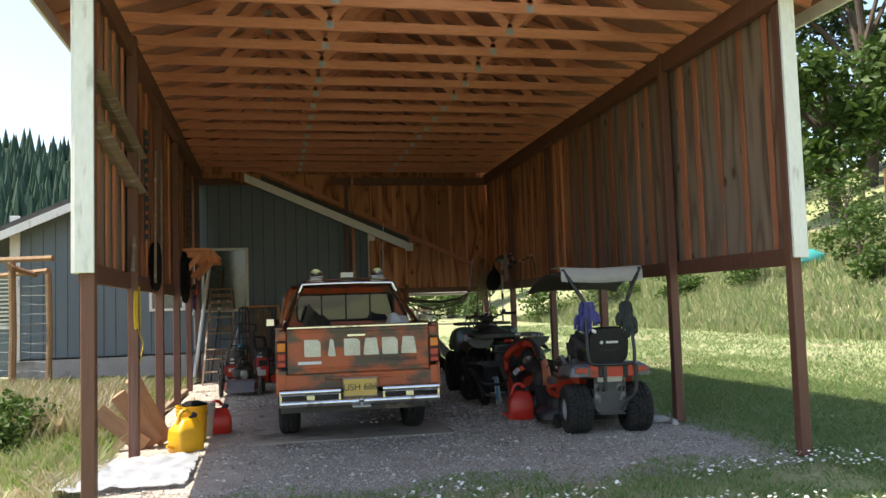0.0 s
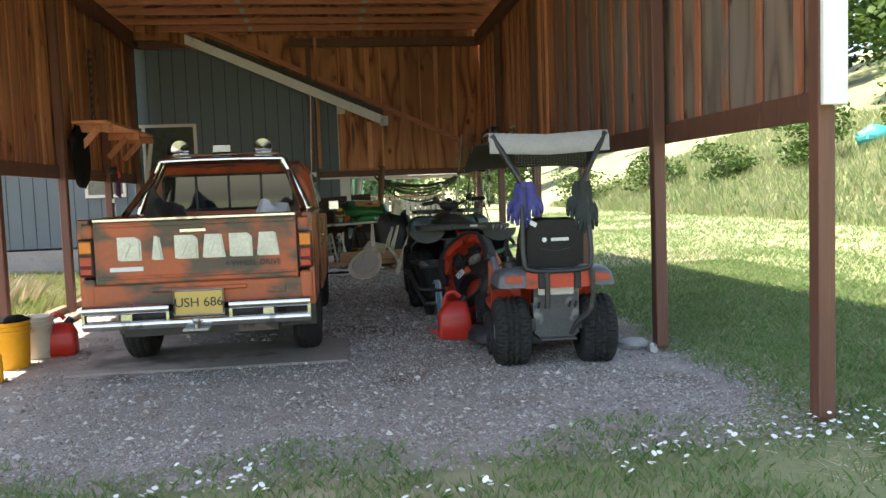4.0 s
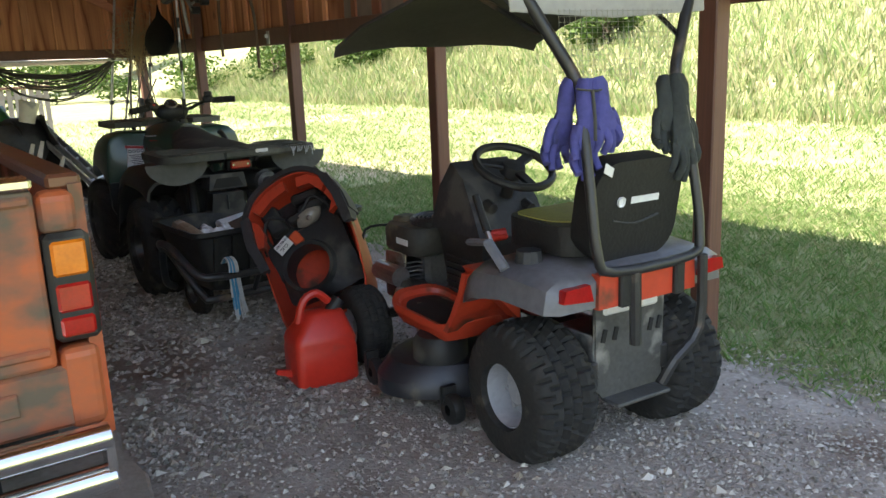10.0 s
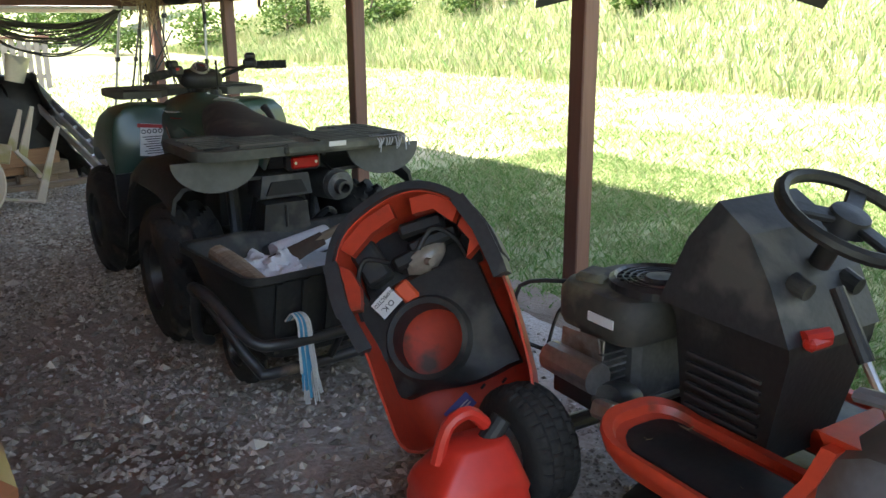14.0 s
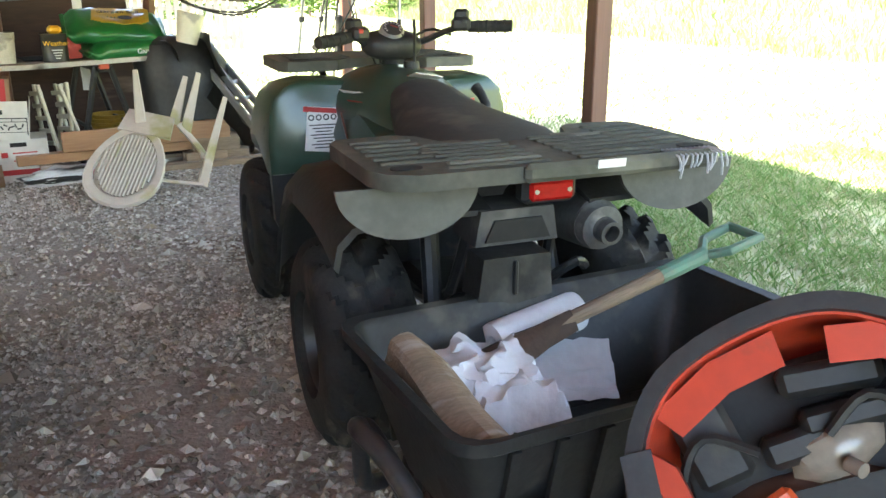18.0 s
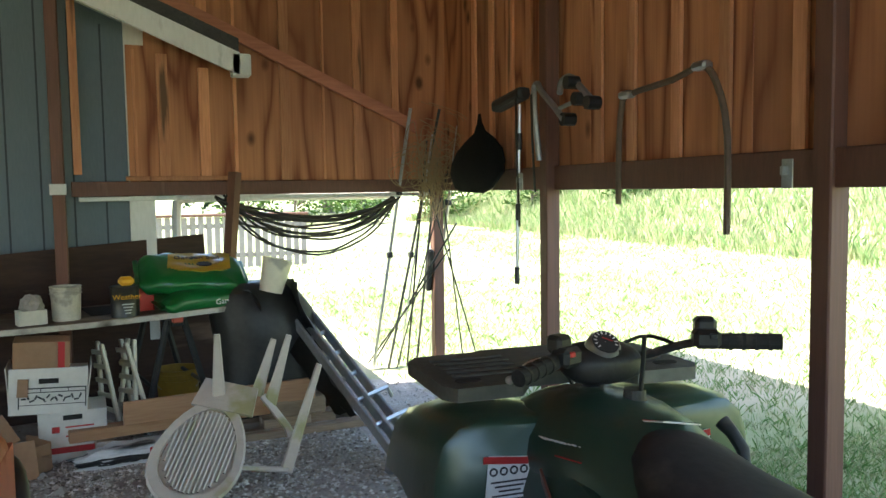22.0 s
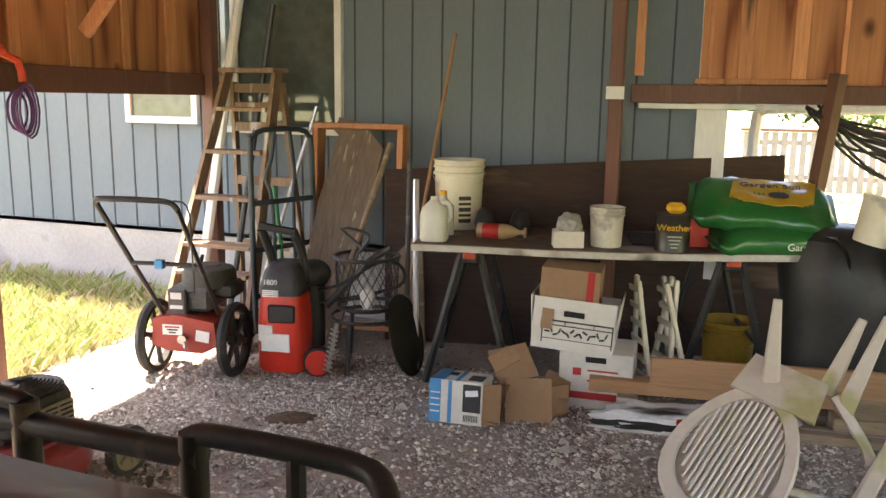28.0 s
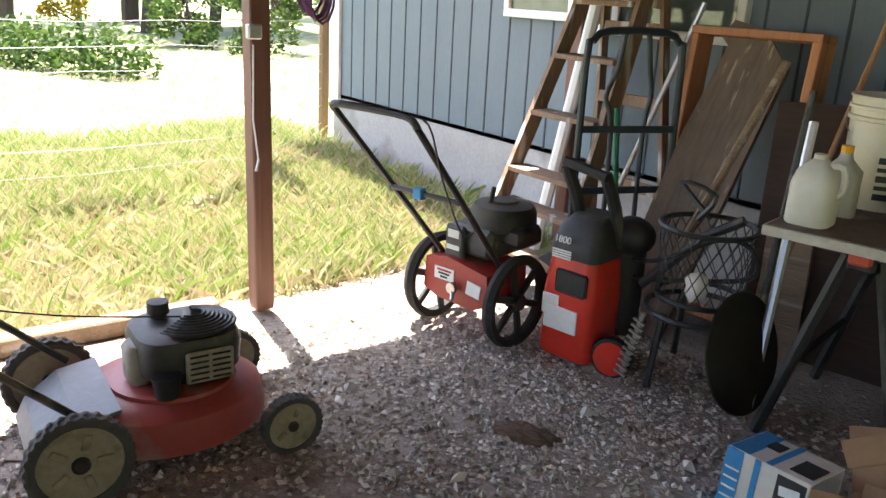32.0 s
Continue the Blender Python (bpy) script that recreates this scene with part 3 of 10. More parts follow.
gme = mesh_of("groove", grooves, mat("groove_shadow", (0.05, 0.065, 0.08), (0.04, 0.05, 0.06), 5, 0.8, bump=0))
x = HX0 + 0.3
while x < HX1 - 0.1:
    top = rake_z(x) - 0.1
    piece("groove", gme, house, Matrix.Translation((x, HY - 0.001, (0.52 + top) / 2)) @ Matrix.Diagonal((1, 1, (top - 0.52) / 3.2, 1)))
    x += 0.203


def house_window(x0, x1, z0, z1, split):
    w = part("window", (lambda q: (bx(q, (x1 - x0, 0.02, z1 - z0), ((x0 + x1) / 2, HY - 0.012, (z0 + z1) / 2)), q)[1])(B()), GLASS, house, "dark window with white frame")
    fb = B()
    t = 0.05
    for cx0, cz0, sx, sz in (((x0 + x1) / 2, z1, x1 - x0 + t, t), ((x0 + x1) / 2, z0, x1 - x0 + t, t), (x0, (z0 + z1) / 2, t, z1 - z0 - t), (x1, (z0 + z1) / 2, t, z1 - z0 - t)):
        bx(fb, (sx, 0.05, sz), (cx0, HY - 0.02, cz0), bev=0.004)
    if split:
        bx(fb, (0.05, 0.045, z1 - z0 - t), (x0 + (x1 - x0) * split, HY - 0.018, (z0 + z1) / 2), bev=0.004)
    part("frame", fb, WHITE, w)


house_window(-0.95, -0.0, 1.28, 2.42, 0.16)
house_window(-1.72, -1.14, 1.33, 2.1, 0)

SK = math.degrees(math.atan2(0.36, 2.7))
wall_back = thing("wall_back", "orange-brown plywood back wall with battens", "wall", Matrix.Translation((1.9, 15.95, 0)) @ pose(0, 0, 0, 0, 0, SK) @ Matrix.Translation((-1.9, -15.95, 0)), kind="structure")
b = B()
prism(b, [(2.30, 1.56), (rx(YB) + 0.20, 1.56), (rx(YB) + 0.20, ZT + 0.1), (2.30 - 2.9, ZT + 0.1), (2.30 - 2.9, rake_z(-0.6) + 0.1), (2.42, rake_z(2.42) + 0.1), (2.42, 2.53), (2.30, 2.53)], 15.945, 15.96, "xz")
part("panel", b, PLY, wall_back)
for x, w, z1 in ((2.345, 0.02, 2.50), (2.53, 0.075, 2.48), (2.81, 0.075, 2.40), (3.03, 0.025, 3.72), (3.40, 0.075, 3.72), (3.70, 0.02, 3.72), (3.98, 0.075, 3.72), (4.30, 0.06, 3.72)):
    for z0, zt in (((1.61, z1),) if z1 > 3 else ((1.61, z1), (rake_z(x) + 0.14, ZT - 0.1))):
        b = B()
        bx(b, (w, 0.024, zt - z0), (x, 15.932, (z0 + zt) / 2), bev=0.003)
        part("batten", b, BATTEN, wall_back)
b = B()
bx(b, (0.70, 0.03, 0.03), (2.62, 15.925, 1.625), bev=0.003)
part("ledge", b, BATTEN, wall_back)
b = B()
bx(b, (0.05, 0.03, 2.1), (1.965, 15.84, 2.70), bev=0.003)
part("batten", b, BATTEN, wall_back)
b = B()
prism(b, [(0.1, rake_z(0.1) + 0.20), (4.45, rake_z(4.45) + 0.20), (4.45, rake_z(4.45) + 0.29), (0.1, rake_z(0.1) + 0.29)], 15.85, 15.89, "xz")
part("brace", b, TRUSS, wall_back)

b = B()
prism(b, [(XL - 0.5, ZT), (5.3, ZT), (5.3, ZT + 0.15), (1.85, ZT + 1.32), (XL - 0.5, ZT + 0.15)], 15.99, 16.02, "xz")
part("gable_panel", b, PLY, wall_back)

# ---- roof: trusses in one mesh, boards above ----
PEAK = 1.85
def roof_z(x):
    return ZT + 0.22 + 0.34 * (2.85 - abs(x - PEAK))


tb = B()
rnd = random.Random(11)
y = YF - 0.25
while y < YB:
    def bar(x0, z0, x1, z1, h=0.089, dy=0.0):
        dx, dz = x1 - x0, z1 - z0
        L = math.hypot(dx, dz)
        bx(tb, (L, 0.038, h), ((x0 + x1) / 2, y + dy, (z0 + z1) / 2), (0, -math.degrees(math.atan2(dz, dx)), 0))
    zc = ZT + 0.16 + rnd.uniform(-0.006, 0.006)
    xl, xr = XL - 0.05, rx(y) + 0.05
    bar(xl, zc, xr, zc)
    for s in (-1, 1):
        e = xl - 0.45 if s < 0 else xr + 0.55
        bar(e, roof_z(e) , PEAK, roof_z(PEAK))
    for x0, x1 in ((0.0, 0.45), (1.0, 0.45), (1.0, PEAK), (2.7, PEAK), (2.7, 3.25), (3.7, 3.25)):
        bar(x0, zc + 0.03, x1, roof_z(x1) - 0.03, dy=0.002)
    y += 0.61
tagged(part("ceiling", tb, TRUSS), "open fir roof trusses in closely spaced rows", "ceiling", "", "structure")
b = B()
for s in (-1, 1):
    e = XL - 0.55 if s < 0 else rx(10) + 0.65
    prism(b, [(e, roof_z(e) + 0.06), (PEAK, roof_z(PEAK) + 0.06), (PEAK, roof_z(PEAK) + 0.10), (e, roof_z(e) + 0.10)], YF - 0.85, YB + 0.3, "xz")
tagged(part("roof", b, DECK), "boarded carport roof deck", "roof", "", "structure")
for s in (-1, 1):
    e = XL - 0.55 if s < 0 else rx(10) + 0.65
    b = B()
    bx(b, (0.03, YB - YF + 1.15, 0.15), (e, (YB + YF - 0.55) / 2, roof_z(e) + 0.02), bev=0.004)
    tagged(part("fascia", b, WHITE), "white eave board along the roof edge", "fascia", "", "structure")
plates = B()
y = YF - 0.25
while y < YB:
    for px in (0.45, 1.0, 2.7, 3.25):
        zz = ZT + 0.16 if px in (1.0, 2.7) else roof_z(px) - 0.02
        bx(plates, (0.07, 0.044, 0.065), (px, y, zz))
    y += 0.61
tagged(part("truss_plates", plates, GALV), "galvanised truss plates", "plates", "", "structure")

# ---- wheels ----
def wheel(parent, c, R, W, rim_r, rim_mat, lugs=28, lug_h=0.008, rows=3, side=-1, name="wheel", hub=None, shoulder=0.5, chevron=False, slant=0):
    """A wheel with its axle along x at c: tyre with tread blocks, and a dished rim. side: which face shows outwards."""
    w = part(name, (lambda q: (cy(q, (-W * 0.25, 0, 0), (W * 0.25, 0, 0), rim_r * 0.35, n=16), q)[1])(B()), hub or rim_mat, parent)
    w.location = c
    prof = []
    for i in range(21):
        a = math.pi * i / 20
        prof.append((rim_r + (R - rim_r) * min(1.0, math.sin(a) ** shoulder + 0.02), -math.cos(a) * W / 2))
    per = 6
    N = lugs * per
    grid = []
    for k in range(N):
        ring = []
        for i, (rr, x) in enumerate(prof):
            u = x / (W / 2)
            up = max(0.0, min(1.0, (rr - rim_r) / (R - rim_r) * 4 - 2.6))
            if chevron:
                ph = (k / per + slant / 24 * abs(u) + (0.5 if u > 0 else 0.0)) % 1.0
                on = 1.0 if ph < 0.42 and abs(u) > 0.06 else 0.0
            else:
                row = int((u + 1) / 2 * rows * 0.999)
                ph = (k / per + 0.5 * (row % 2)) % 1.0
                fr = ((u + 1) / 2 * rows) % 1.0
                on = 1.0 if ph < 0.68 and 0.12 < fr < 0.9 else 0.0
            q = rr + lug_h * 1.5 * up * (on - 0.35)
            a = 2 * math.pi * k / N
            ring.append((x, q * math.cos(a), q * math.sin(a)))
        ring += [(W * 0.42, rim_r * 0.96 * math.cos(a), rim_r * 0.96 * math.sin(a)), (-W * 0.42, rim_r * 0.96 * math.cos(a), rim_r * 0.96 * math.sin(a))]
        grid.append(ring)
    tb = B()
    loft(tb, [[Vector(v) for v in ring] for ring in grid], closed=True)
    part("tyre", tb, RUBBER, w, smooth=True)
    rb = B()
    lathe(rb, [(rim_r * 1.0, 0.40 * W), (rim_r * 0.93, 0.42 * W), (rim_r * 0.86, 0.30 * W), (rim_r * 0.80, 0.12 * W), (rim_r * 0.45, 0.10 * W), (rim_r * 0.36, 0.20 * W), (rim_r * 0.18, 0.22 * W), (0.001, 0.22 * W)], 28, pose(0, 0, 0, 0, 90 * side, 0))
    for k in range(5):
        a = 2 * math.pi * k / 5
        cy(rb, (side * 0.10 * W, math.cos(a) * rim_r * 0.45, math.sin(a) * rim_r * 0.45), (side * 0.25 * W, math.cos(a) * rim_r * 0.45, math.sin(a) * rim_r * 0.45), 0.009, n=6)
    part("rim", rb, rim_mat, w, smooth=True)
    return w


# ---- pickup truck; y runs forward from the rear bumper ----
truck = thing("pickup_truck", "weathered orange four-wheel-drive pickup truck parked on gravel", "truck", pose(1.215, 7.85, 0.0, 0, 0, -1.2))
HW = 0.755


def arch_side(y0, y1, z0, z1, yc, r, k=10):
    """Outline of a flank with a wheel arch."""
    pts = [(y0, z0), (y0, z1), (y1, z1), (y1, z0)]
    arc = [(yc + r * math.cos(math.pi * i / k), 0.36 + r * math.sin(math.pi * i / k)) for i in range(k + 1)]
    return pts + [(a, max(b, z0)) for a, b in arc]


for s in (-1, 1):
    b = B()
    prism(b, arch_side(0.15, 1.72, 0.50, 1.10, 1.24, 0.37), s * HW, s * (HW - 0.03), "yz")
    part("bed_side", b, ORANGE, truck, bev=0.006)
    b = B()
    bx(b, (0.075, 1.56, 0.035), (s * (HW - 0.035), 0.94, 1.105), bev=0.008)
    part("bed_rail", b, HOODPAINT, truck)
    b = B()
    bx(b, (0.085, 0.06, 0.10), (s * (HW - 0.06), 0.165, 1.04), bev=0.025, seg=3)
    part("corner_panel", b, ORANGE_DIRT, truck)
    b = B()
    bx(b, (0.09, 0.07, 0.20), (s * (HW - 0.055), 0.165, 0.63), bev=0.025, seg=3)
    part("corner_panel", b, ORANGE_DIRT, truck)
    tl = part("tail_light", (lambda q: (bx(q, (0.098, 0.06, 0.25), (s * (HW - 0.052), 0.15, 0.872), bev=0.012), q)[1])(B()), BLACKP, truck)
    for z, h, mt, nm in ((0.94, 0.08, AMBER, "amber_lens"), (0.85, 0.065, REDL, "red_lens"), (0.783, 0.045, REDL, "red_lens")):
        b = B()
        bx(b, (0.074, 0.05, h), (s * (HW - 0.052), 0.139, z), bev=0.006)
        bx(b, (0.016, 0.05, h), (s * (HW - 0.008), 0.165, z), bev=0.004)
        part(nm, b, mt, tl)
b = B()
bx(b, (2 * HW - 0.21, 0.045, 0.405), (0, 0.145, 0.895), bev=0.012, seg=2)
for z in (0.735, 1.075):
    bx(b, (2 * HW - 0.23, 0.02, 0.022), (0, 0.122, z), bev=0.006)
tg = part("tailgate", b, ORANGE_DIRT, truck, "dirty orange tailgate with lichen-grey film")
b = B()
bx(b, (2 * HW - 0.21, 0.055, 0.03), (0, 0.14, 1.112), bev=0.008)
part("top_strip", b, CHROME, tg)
b = B()
bx(b, (0.17, 0.02, 0.03), (-0.02, 0.115, 1.03), bev=0.006)
part("handle", b, CHROME, tg)
# maker's name as six plain embossed metal shapes
for i in range(6):
    b = B()
    w = 0.06 if i == 1 else 0.135
    x = -0.43 + i * 0.175 + (0.01 if i > 1 else 0)
    out = [(-w / 2, -0.075), (-w / 2, 0.075), (w / 2 - 0.02, 0.075), (w / 2, 0.05), (w / 2, -0.075)] if i % 2 == 0 else [(-w / 2, -0.075), (-w / 2 + 0.02, 0.075), (w / 2 - 0.02, 0.075), (w / 2, -0.075)]
    prism(b, [(x + u + 0.012, 0.925 + v - 0.006) for u, v in out], 0.121, 0.116, "xz")
    prism(b, [(x + u, 0.925 + v) for u, v in out], 0.118, 0.106, "xz")
    if w > 0.1:
        bx(b, (0.02, 0.02, 0.09), (x - 0.01, 0.109, 0.915), (0, 24, 0))
    part("badge_shape", b, STEEL, tg)
b = B()
bx(b, (0.21, 0.006, 0.028), (-0.45, 0.119, 0.79), bev=0.002)
part("badge_bar", b, LETTERW, tg)
words("badge_words", "4 WHEEL DRIVE", 0.052, 0.003, GREYP, tg, Matrix.Translation((0.36, 0.120, 0.80)) @ pose(0, 0, 0, 90))
b = B()
bx(b, (1.36, 0.05, 0.15), (0, 0.16, 0.615), bev=0.01)
bx(b, (0.62, 0.03, 0.03), (0, 0.13, 0.645), bev=0.008)
bx(b, (0.12, 0.012, 0.055), (0.5, 0.132, 0.625), bev=0.004)
part("rear_valance", b, ORANGE_DIRT, truck)
plate = part("number_plate", (lambda q: (bx(q, (0.305, 0.012, 0.155), (0.0, 0.09, 0.555), bev=0.004), q)[1])(B()), PLATEY, truck, "yellow number plate")
words("plate_letters", "USH 686", 0.085, 0.002, LETTERD, plate, Matrix.Translation((0.0, 0.083, 0.555)) @ pose(0, 0, 0, 90))
b = B()
tube(b, [(-0.16, 0.088, 0.473), (0.16, 0.088, 0.473), (0.16, 0.088, 0.637), (-0.16, 0.088, 0.637)], 0.007, 6, closed=True)
part("plate_frame", b, STEEL, plate)
b = B()
for x0, x1 in ((-0.72, -0.18), (0.2, 0.72)):
    tube(b, [(x0, 0.05, 0.535), (x1, 0.05, 0.535)], 0.033, 12)
tube(b, [(-0.72, 0.05, 0.435), (0.72, 0.05, 0.435)], 0.033, 12)
for x in (-0.715, -0.19, 0.21, 0.715):
    bx(b, (0.02, 0.05, 0.13), (x, 0.05, 0.485))
for x in (-0.45, 0.45):
    bx(b, (0.07, 0.2, 0.09), (x, 0.14, 0.47))
part("rear_bumper", b, CHROME, truck, "tubular chrome rear bumper", smooth=True)
b = B()
bx(b, (0.16, 0.12, 0.012), (0.0, -0.02, 0.40))
cy(b, (0, -0.04, 0.40), (0, -0.04, 0.44), 0.014)
blob(b, (0.026, 0.026, 0.026), (0, -0.04, 0.455), 12)
part("tow_ball", b, STEEL, truck)
b = B()
bx(b, (2 * HW - 0.06, 1.56, 0.04), (0, 0.94, 0.62))
bx(b, (2 * HW - 0.06, 0.05, 0.5), (0, 1.70, 0.85))
for z in (0.95, 1.0, 1.05):
    bx(b, (2 * HW - 0.1, 0.02, 0.02), (0, 1.67, z), bev=0.005)
part("bed_floor", b, ORANGE, truck)
b = B()
bx(b, (1.0, 3.7, 0.16), (0, 2.0, 0.42))
cy(b, (-0.6, 1.24, 0.34), (0.6, 1.24, 0.34), 0.05)
blob(b, (0.12, 0.12, 0.12), (0, 1.24, 0.34), 12)
part("chassis", b, BLACKM, truck)
for s in (-1, 1):
    b = B()
    bx(b, (0.25, 0.012, 0.22), (s * 0.60, 0.86, 0.36), (8, 0, 0), bev=0.004)
    part("mud_flap", b, FLAPG, truck)
    for yc in (1.24, 3.62):
        wheel(truck, (s * 0.64, yc, 0.335), 0.335, 0.22, 0.19, STEEL, 36, 0.006, 4, side=s)
# cab: lower shell, then a tapered upper with glass
for s in (-1, 1):
    b = B()
    prism(b, arch_side(1.75, 4.12, 0.42, 0.99, 3.62, 0.38), s * HW, s * (HW - 0.04), "yz")
    part("cab_side", b, ORANGE, truck, bev=0.008)
    b = B()
    bx(b, (0.012, 1.02, 0.02), (s * (HW + 0.004), 2.35, 0.80), bev=0.004)
    part("side_moulding", b, BLACKP, truck)
    b = B()
    bx(b, (0.02, 0.12, 0.03), (s * (HW + 0.012), 1.98, 0.88), bev=0.006)
    part("door_handle", b, CHROME, truck)
b = B()


def ring(y, hw, z, lean=0.0, r=0.1):
    return [Vector((x, y, q)) for x, q in ((-hw, 0.98), (-hw + 0.09 + lean, z - r), (-hw + 0.16 + lean, z), (hw - 0.16 - lean, z), (hw - 0.09 - lean, z - r), (hw, 0.98))]


loft(b, [ring(1.78, HW, 1.40), ring(1.86, HW, 1.50), ring(2.1, HW, 1.545), ring(2.6, HW, 1.545), ring(2.85, HW, 1.50), ring(3.25, HW, 1.06, r=0.04)])
cab = part("cab_shell", b, ORANGE, truck, bev=0.01)
b = B()
prism(b, rrect(1.06, 0.27, 0.04, 3, 0, 1.285), 1.785, 1.765, "xz")
rw = part("rear_window", b, CARGLASS, truck)
b = B()
for x in (-0.27, 0.0, 0.27):
    bx(b, (0.018, 0.02, 0.27), (x, 1.760, 1.285))
tube(b, [(u, 1.765, v) for u, v in rrect(1.08, 0.29, 0.05, 4, 0, 1.285)], 0.012, 6, closed=True)
part("window_seal", b, BLACKP, rw)
b = B()
q = [Vector((-0.60, 3.23, 1.09)), Vector((0.60, 3.23, 1.09)), Vector((0.53, 2.90, 1.455)), Vector((-0.53, 2.90, 1.455))]
loft(b, [[p + Vector((0, 0.02, 0.012)) for p in q], [p + Vector((0, 0.03, 0.02)) for p in q]])
part("windshield", b, CARGLASS, truck)
for s in (-1, 1):
    b = B()
    q = [Vector((s * 0.742, 2.05, 1.06)), Vector((s * 0.742, 3.08, 1.06)), Vector((s * 0.672, 2.78, 1.42)), Vector((s * 0.672, 2.05, 1.42))]
    loft(b, [q, [p + Vector((s * 0.014, 0, 0.003)) for p in q]])
    part("side_window", b, CARGLASS, truck)
    mir = part("mirror", (lambda h: (bx(h, (0.11, 0.05, 0.10), (s * 0.86, 2.98, 1.12), bev=0.015), tube(h, [(s * 0.74, 2.98, 1.05), (s * 0.86, 2.98, 1.07)], 0.012, 6), h)[2])(B()), BLACKP, truck)
    b = B()
    bx(b, (0.09, 0.006, 0.08), (s * 0.86, 2.953, 1.12))
    part("mirror_glass", b, CHROME, mir)
b = B()
loft(b, [[Vector(p) for p in ((-0.70, y, z - 0.10), (-0.70, y, z - 0.025), (-0.62, y, z - 0.004), (-0.3, y, z), (0, y, z + 0.012), (0.3, y, z), (0.62, y, z - 0.004), (0.70, y, z - 0.025), (0.70, y, z - 0.10))]
         for y, z in ((3.16, 1.095), (3.4, 1.09), (3.8, 1.07), (4.07, 1.035), (4.13, 0.99))])
part("hood", b, HOODPAINT, truck, "dull brown-red hood with pitted paint", smooth=True)
for s in (-1, 1):
    b = B()
    bx(b, (0.07, 0.95, 0.10), (s * (HW - 0.036), 3.62, 0.975), bev=0.03, seg=3)
    part("fender_top", b, ORANGE, truck, smooth=True)
    b = B()
    bx(b, (0.14, 0.10, 0.10), (s * 0.66, 4.08, 0.83), bev=0.02)
    part("corner_lamp", b, AMBER, truck)
    b = B()
    bx(b, (0.20, 0.06, 0.13), (s * 0.47, 4.10, 0.82), bev=0.015)
    part("headlight", b, CLEARL, truck)
b = B()
bx(b, (0.72, 0.05, 0.16), (0, 4.09, 0.82), bev=0.01)
for i in range(6):
    bx(b, (0.70, 0.02, 0.008), (0, 4.12, 0.755 + i * 0.026))
part("grille", b, BLACKP, truck)
b = B()
bx(b, (1.5, 0.10, 0.14), (0, 4.15, 0.56), bev=0.02)
part("front_bumper", b, CHROME, truck)
b = B()
tube(b, [(-0.24, 4.58, 0.80), (0.24, 4.58, 0.80)], 0.028, 10)
tube(b, [(-0.24, 4.58, 0.80), (-0.74, 4.56, 0.80)], 0.028, 10)
bull = part("bull_bar", b, BLACKM, truck, "black tubular bull bar", smooth=True)
for s in (-1, 1):
    b = B()
    tube(b, [(s * 0.22, 4.58, 0.52), (s * 0.22, 4.58, 0.85)], 0.03, 10)
    part("upright", b, BLACKM, bull, smooth=True)
    b = B()
    tube(b, [(s * 0.22, 4.58, 0.84), (s * 0.28, 4.58, 0.85), (s * 0.58, 4.56, 0.855), (s * 0.67, 4.51, 0.84), (s * 0.715, 4.42, 0.79), (s * 0.72, 4.36, 0.66), (s * 0.72, 4.22, 0.54)], 0.024, 10, k=3)
    part("side_loop", b, BLACKM, bull, smooth=True)
    b = B()
    tube(b, [(s * 0.46, 4.57, 0.85), (s * 0.46, 4.57, 0.54)], 0.02, 8)
    part("loop_post", b, BLACKM, bull)
    b = B()
    tube(b, [(s * 0.22, 4.58, 0.54), (s * 0.22, 4.15, 0.50)], 0.025, 8)
    part("stay", b, BLACKM, bull)
    b = B()
    tube(b, [(s * 0.22, 4.58, 0.56), (s * 0.70, 4.28, 0.56)], 0.02, 8)
    part("lower_bar", b, BLACKM, bull)
b = B()
for y in (1.44, 1.58):
    tube(b, [(-0.66, y, 1.11), (-0.645, y, 1.18), (-0.50, y, 1.50), (-0.40, y, 1.54), (0.40, y, 1.54), (0.50, y, 1.50), (0.645, y, 1.18), (0.66, y, 1.11)], 0.03, 10, k=3)
for s in (-1, 1):
    tube(b, [(s * 0.52, 1.44, 1.44), (s * 0.66, 0.95, 1.12)], 0.026, 10)
part("roll_bar", b, CHROME, truck, "chrome roll bar over the bed", smooth=True)
b = B()
tube(b, [(-0.45, 1.5, 1.585), (0.45, 1.5, 1.585)], 0.014, 8)
part("lamp_rail", b, CHROME, truck)
for x in (-0.33, 0.33):
    b = B()
    lathe(b, [(0.001, 0.045), (0.05, 0.04), (0.072, 0.0), (0.072, -0.02), (0.06, -0.022), (0.001, -0.03)], 18, Matrix.Translation((x, 1.5, 1.645)) @ pose(0, 0, 0, -70))
    cy(b, (x, 1.5, 1.58), (x, 1.5, 1.62), 0.012)
    part("spot_lamp", b, CHROME, truck, smooth=True)
b = B()
bx(b, (0.16, 0.06, 0.07), (0.0, 1.5, 1.635), bev=0.012)
lp = part("work_lamp", b, CHROME, truck)
b = B()
bx(b, (0.14, 0.01, 0.055), (0.0, 1.466, 1.635), bev=0.004)
part("lens", b, CLEARL, lp)
b = B()
tube(b, [(0.61, 3.60, 0.96), (0.63, 3.60, 1.6), (0.66, 3.60, 2.4)], 0.004, 6)
cy(b, (0.608, 3.6, 0.93), (0.618, 3.6, 1.02), 0.012, 0.006)
part("whip_antenna", b, LETTERW, truck)
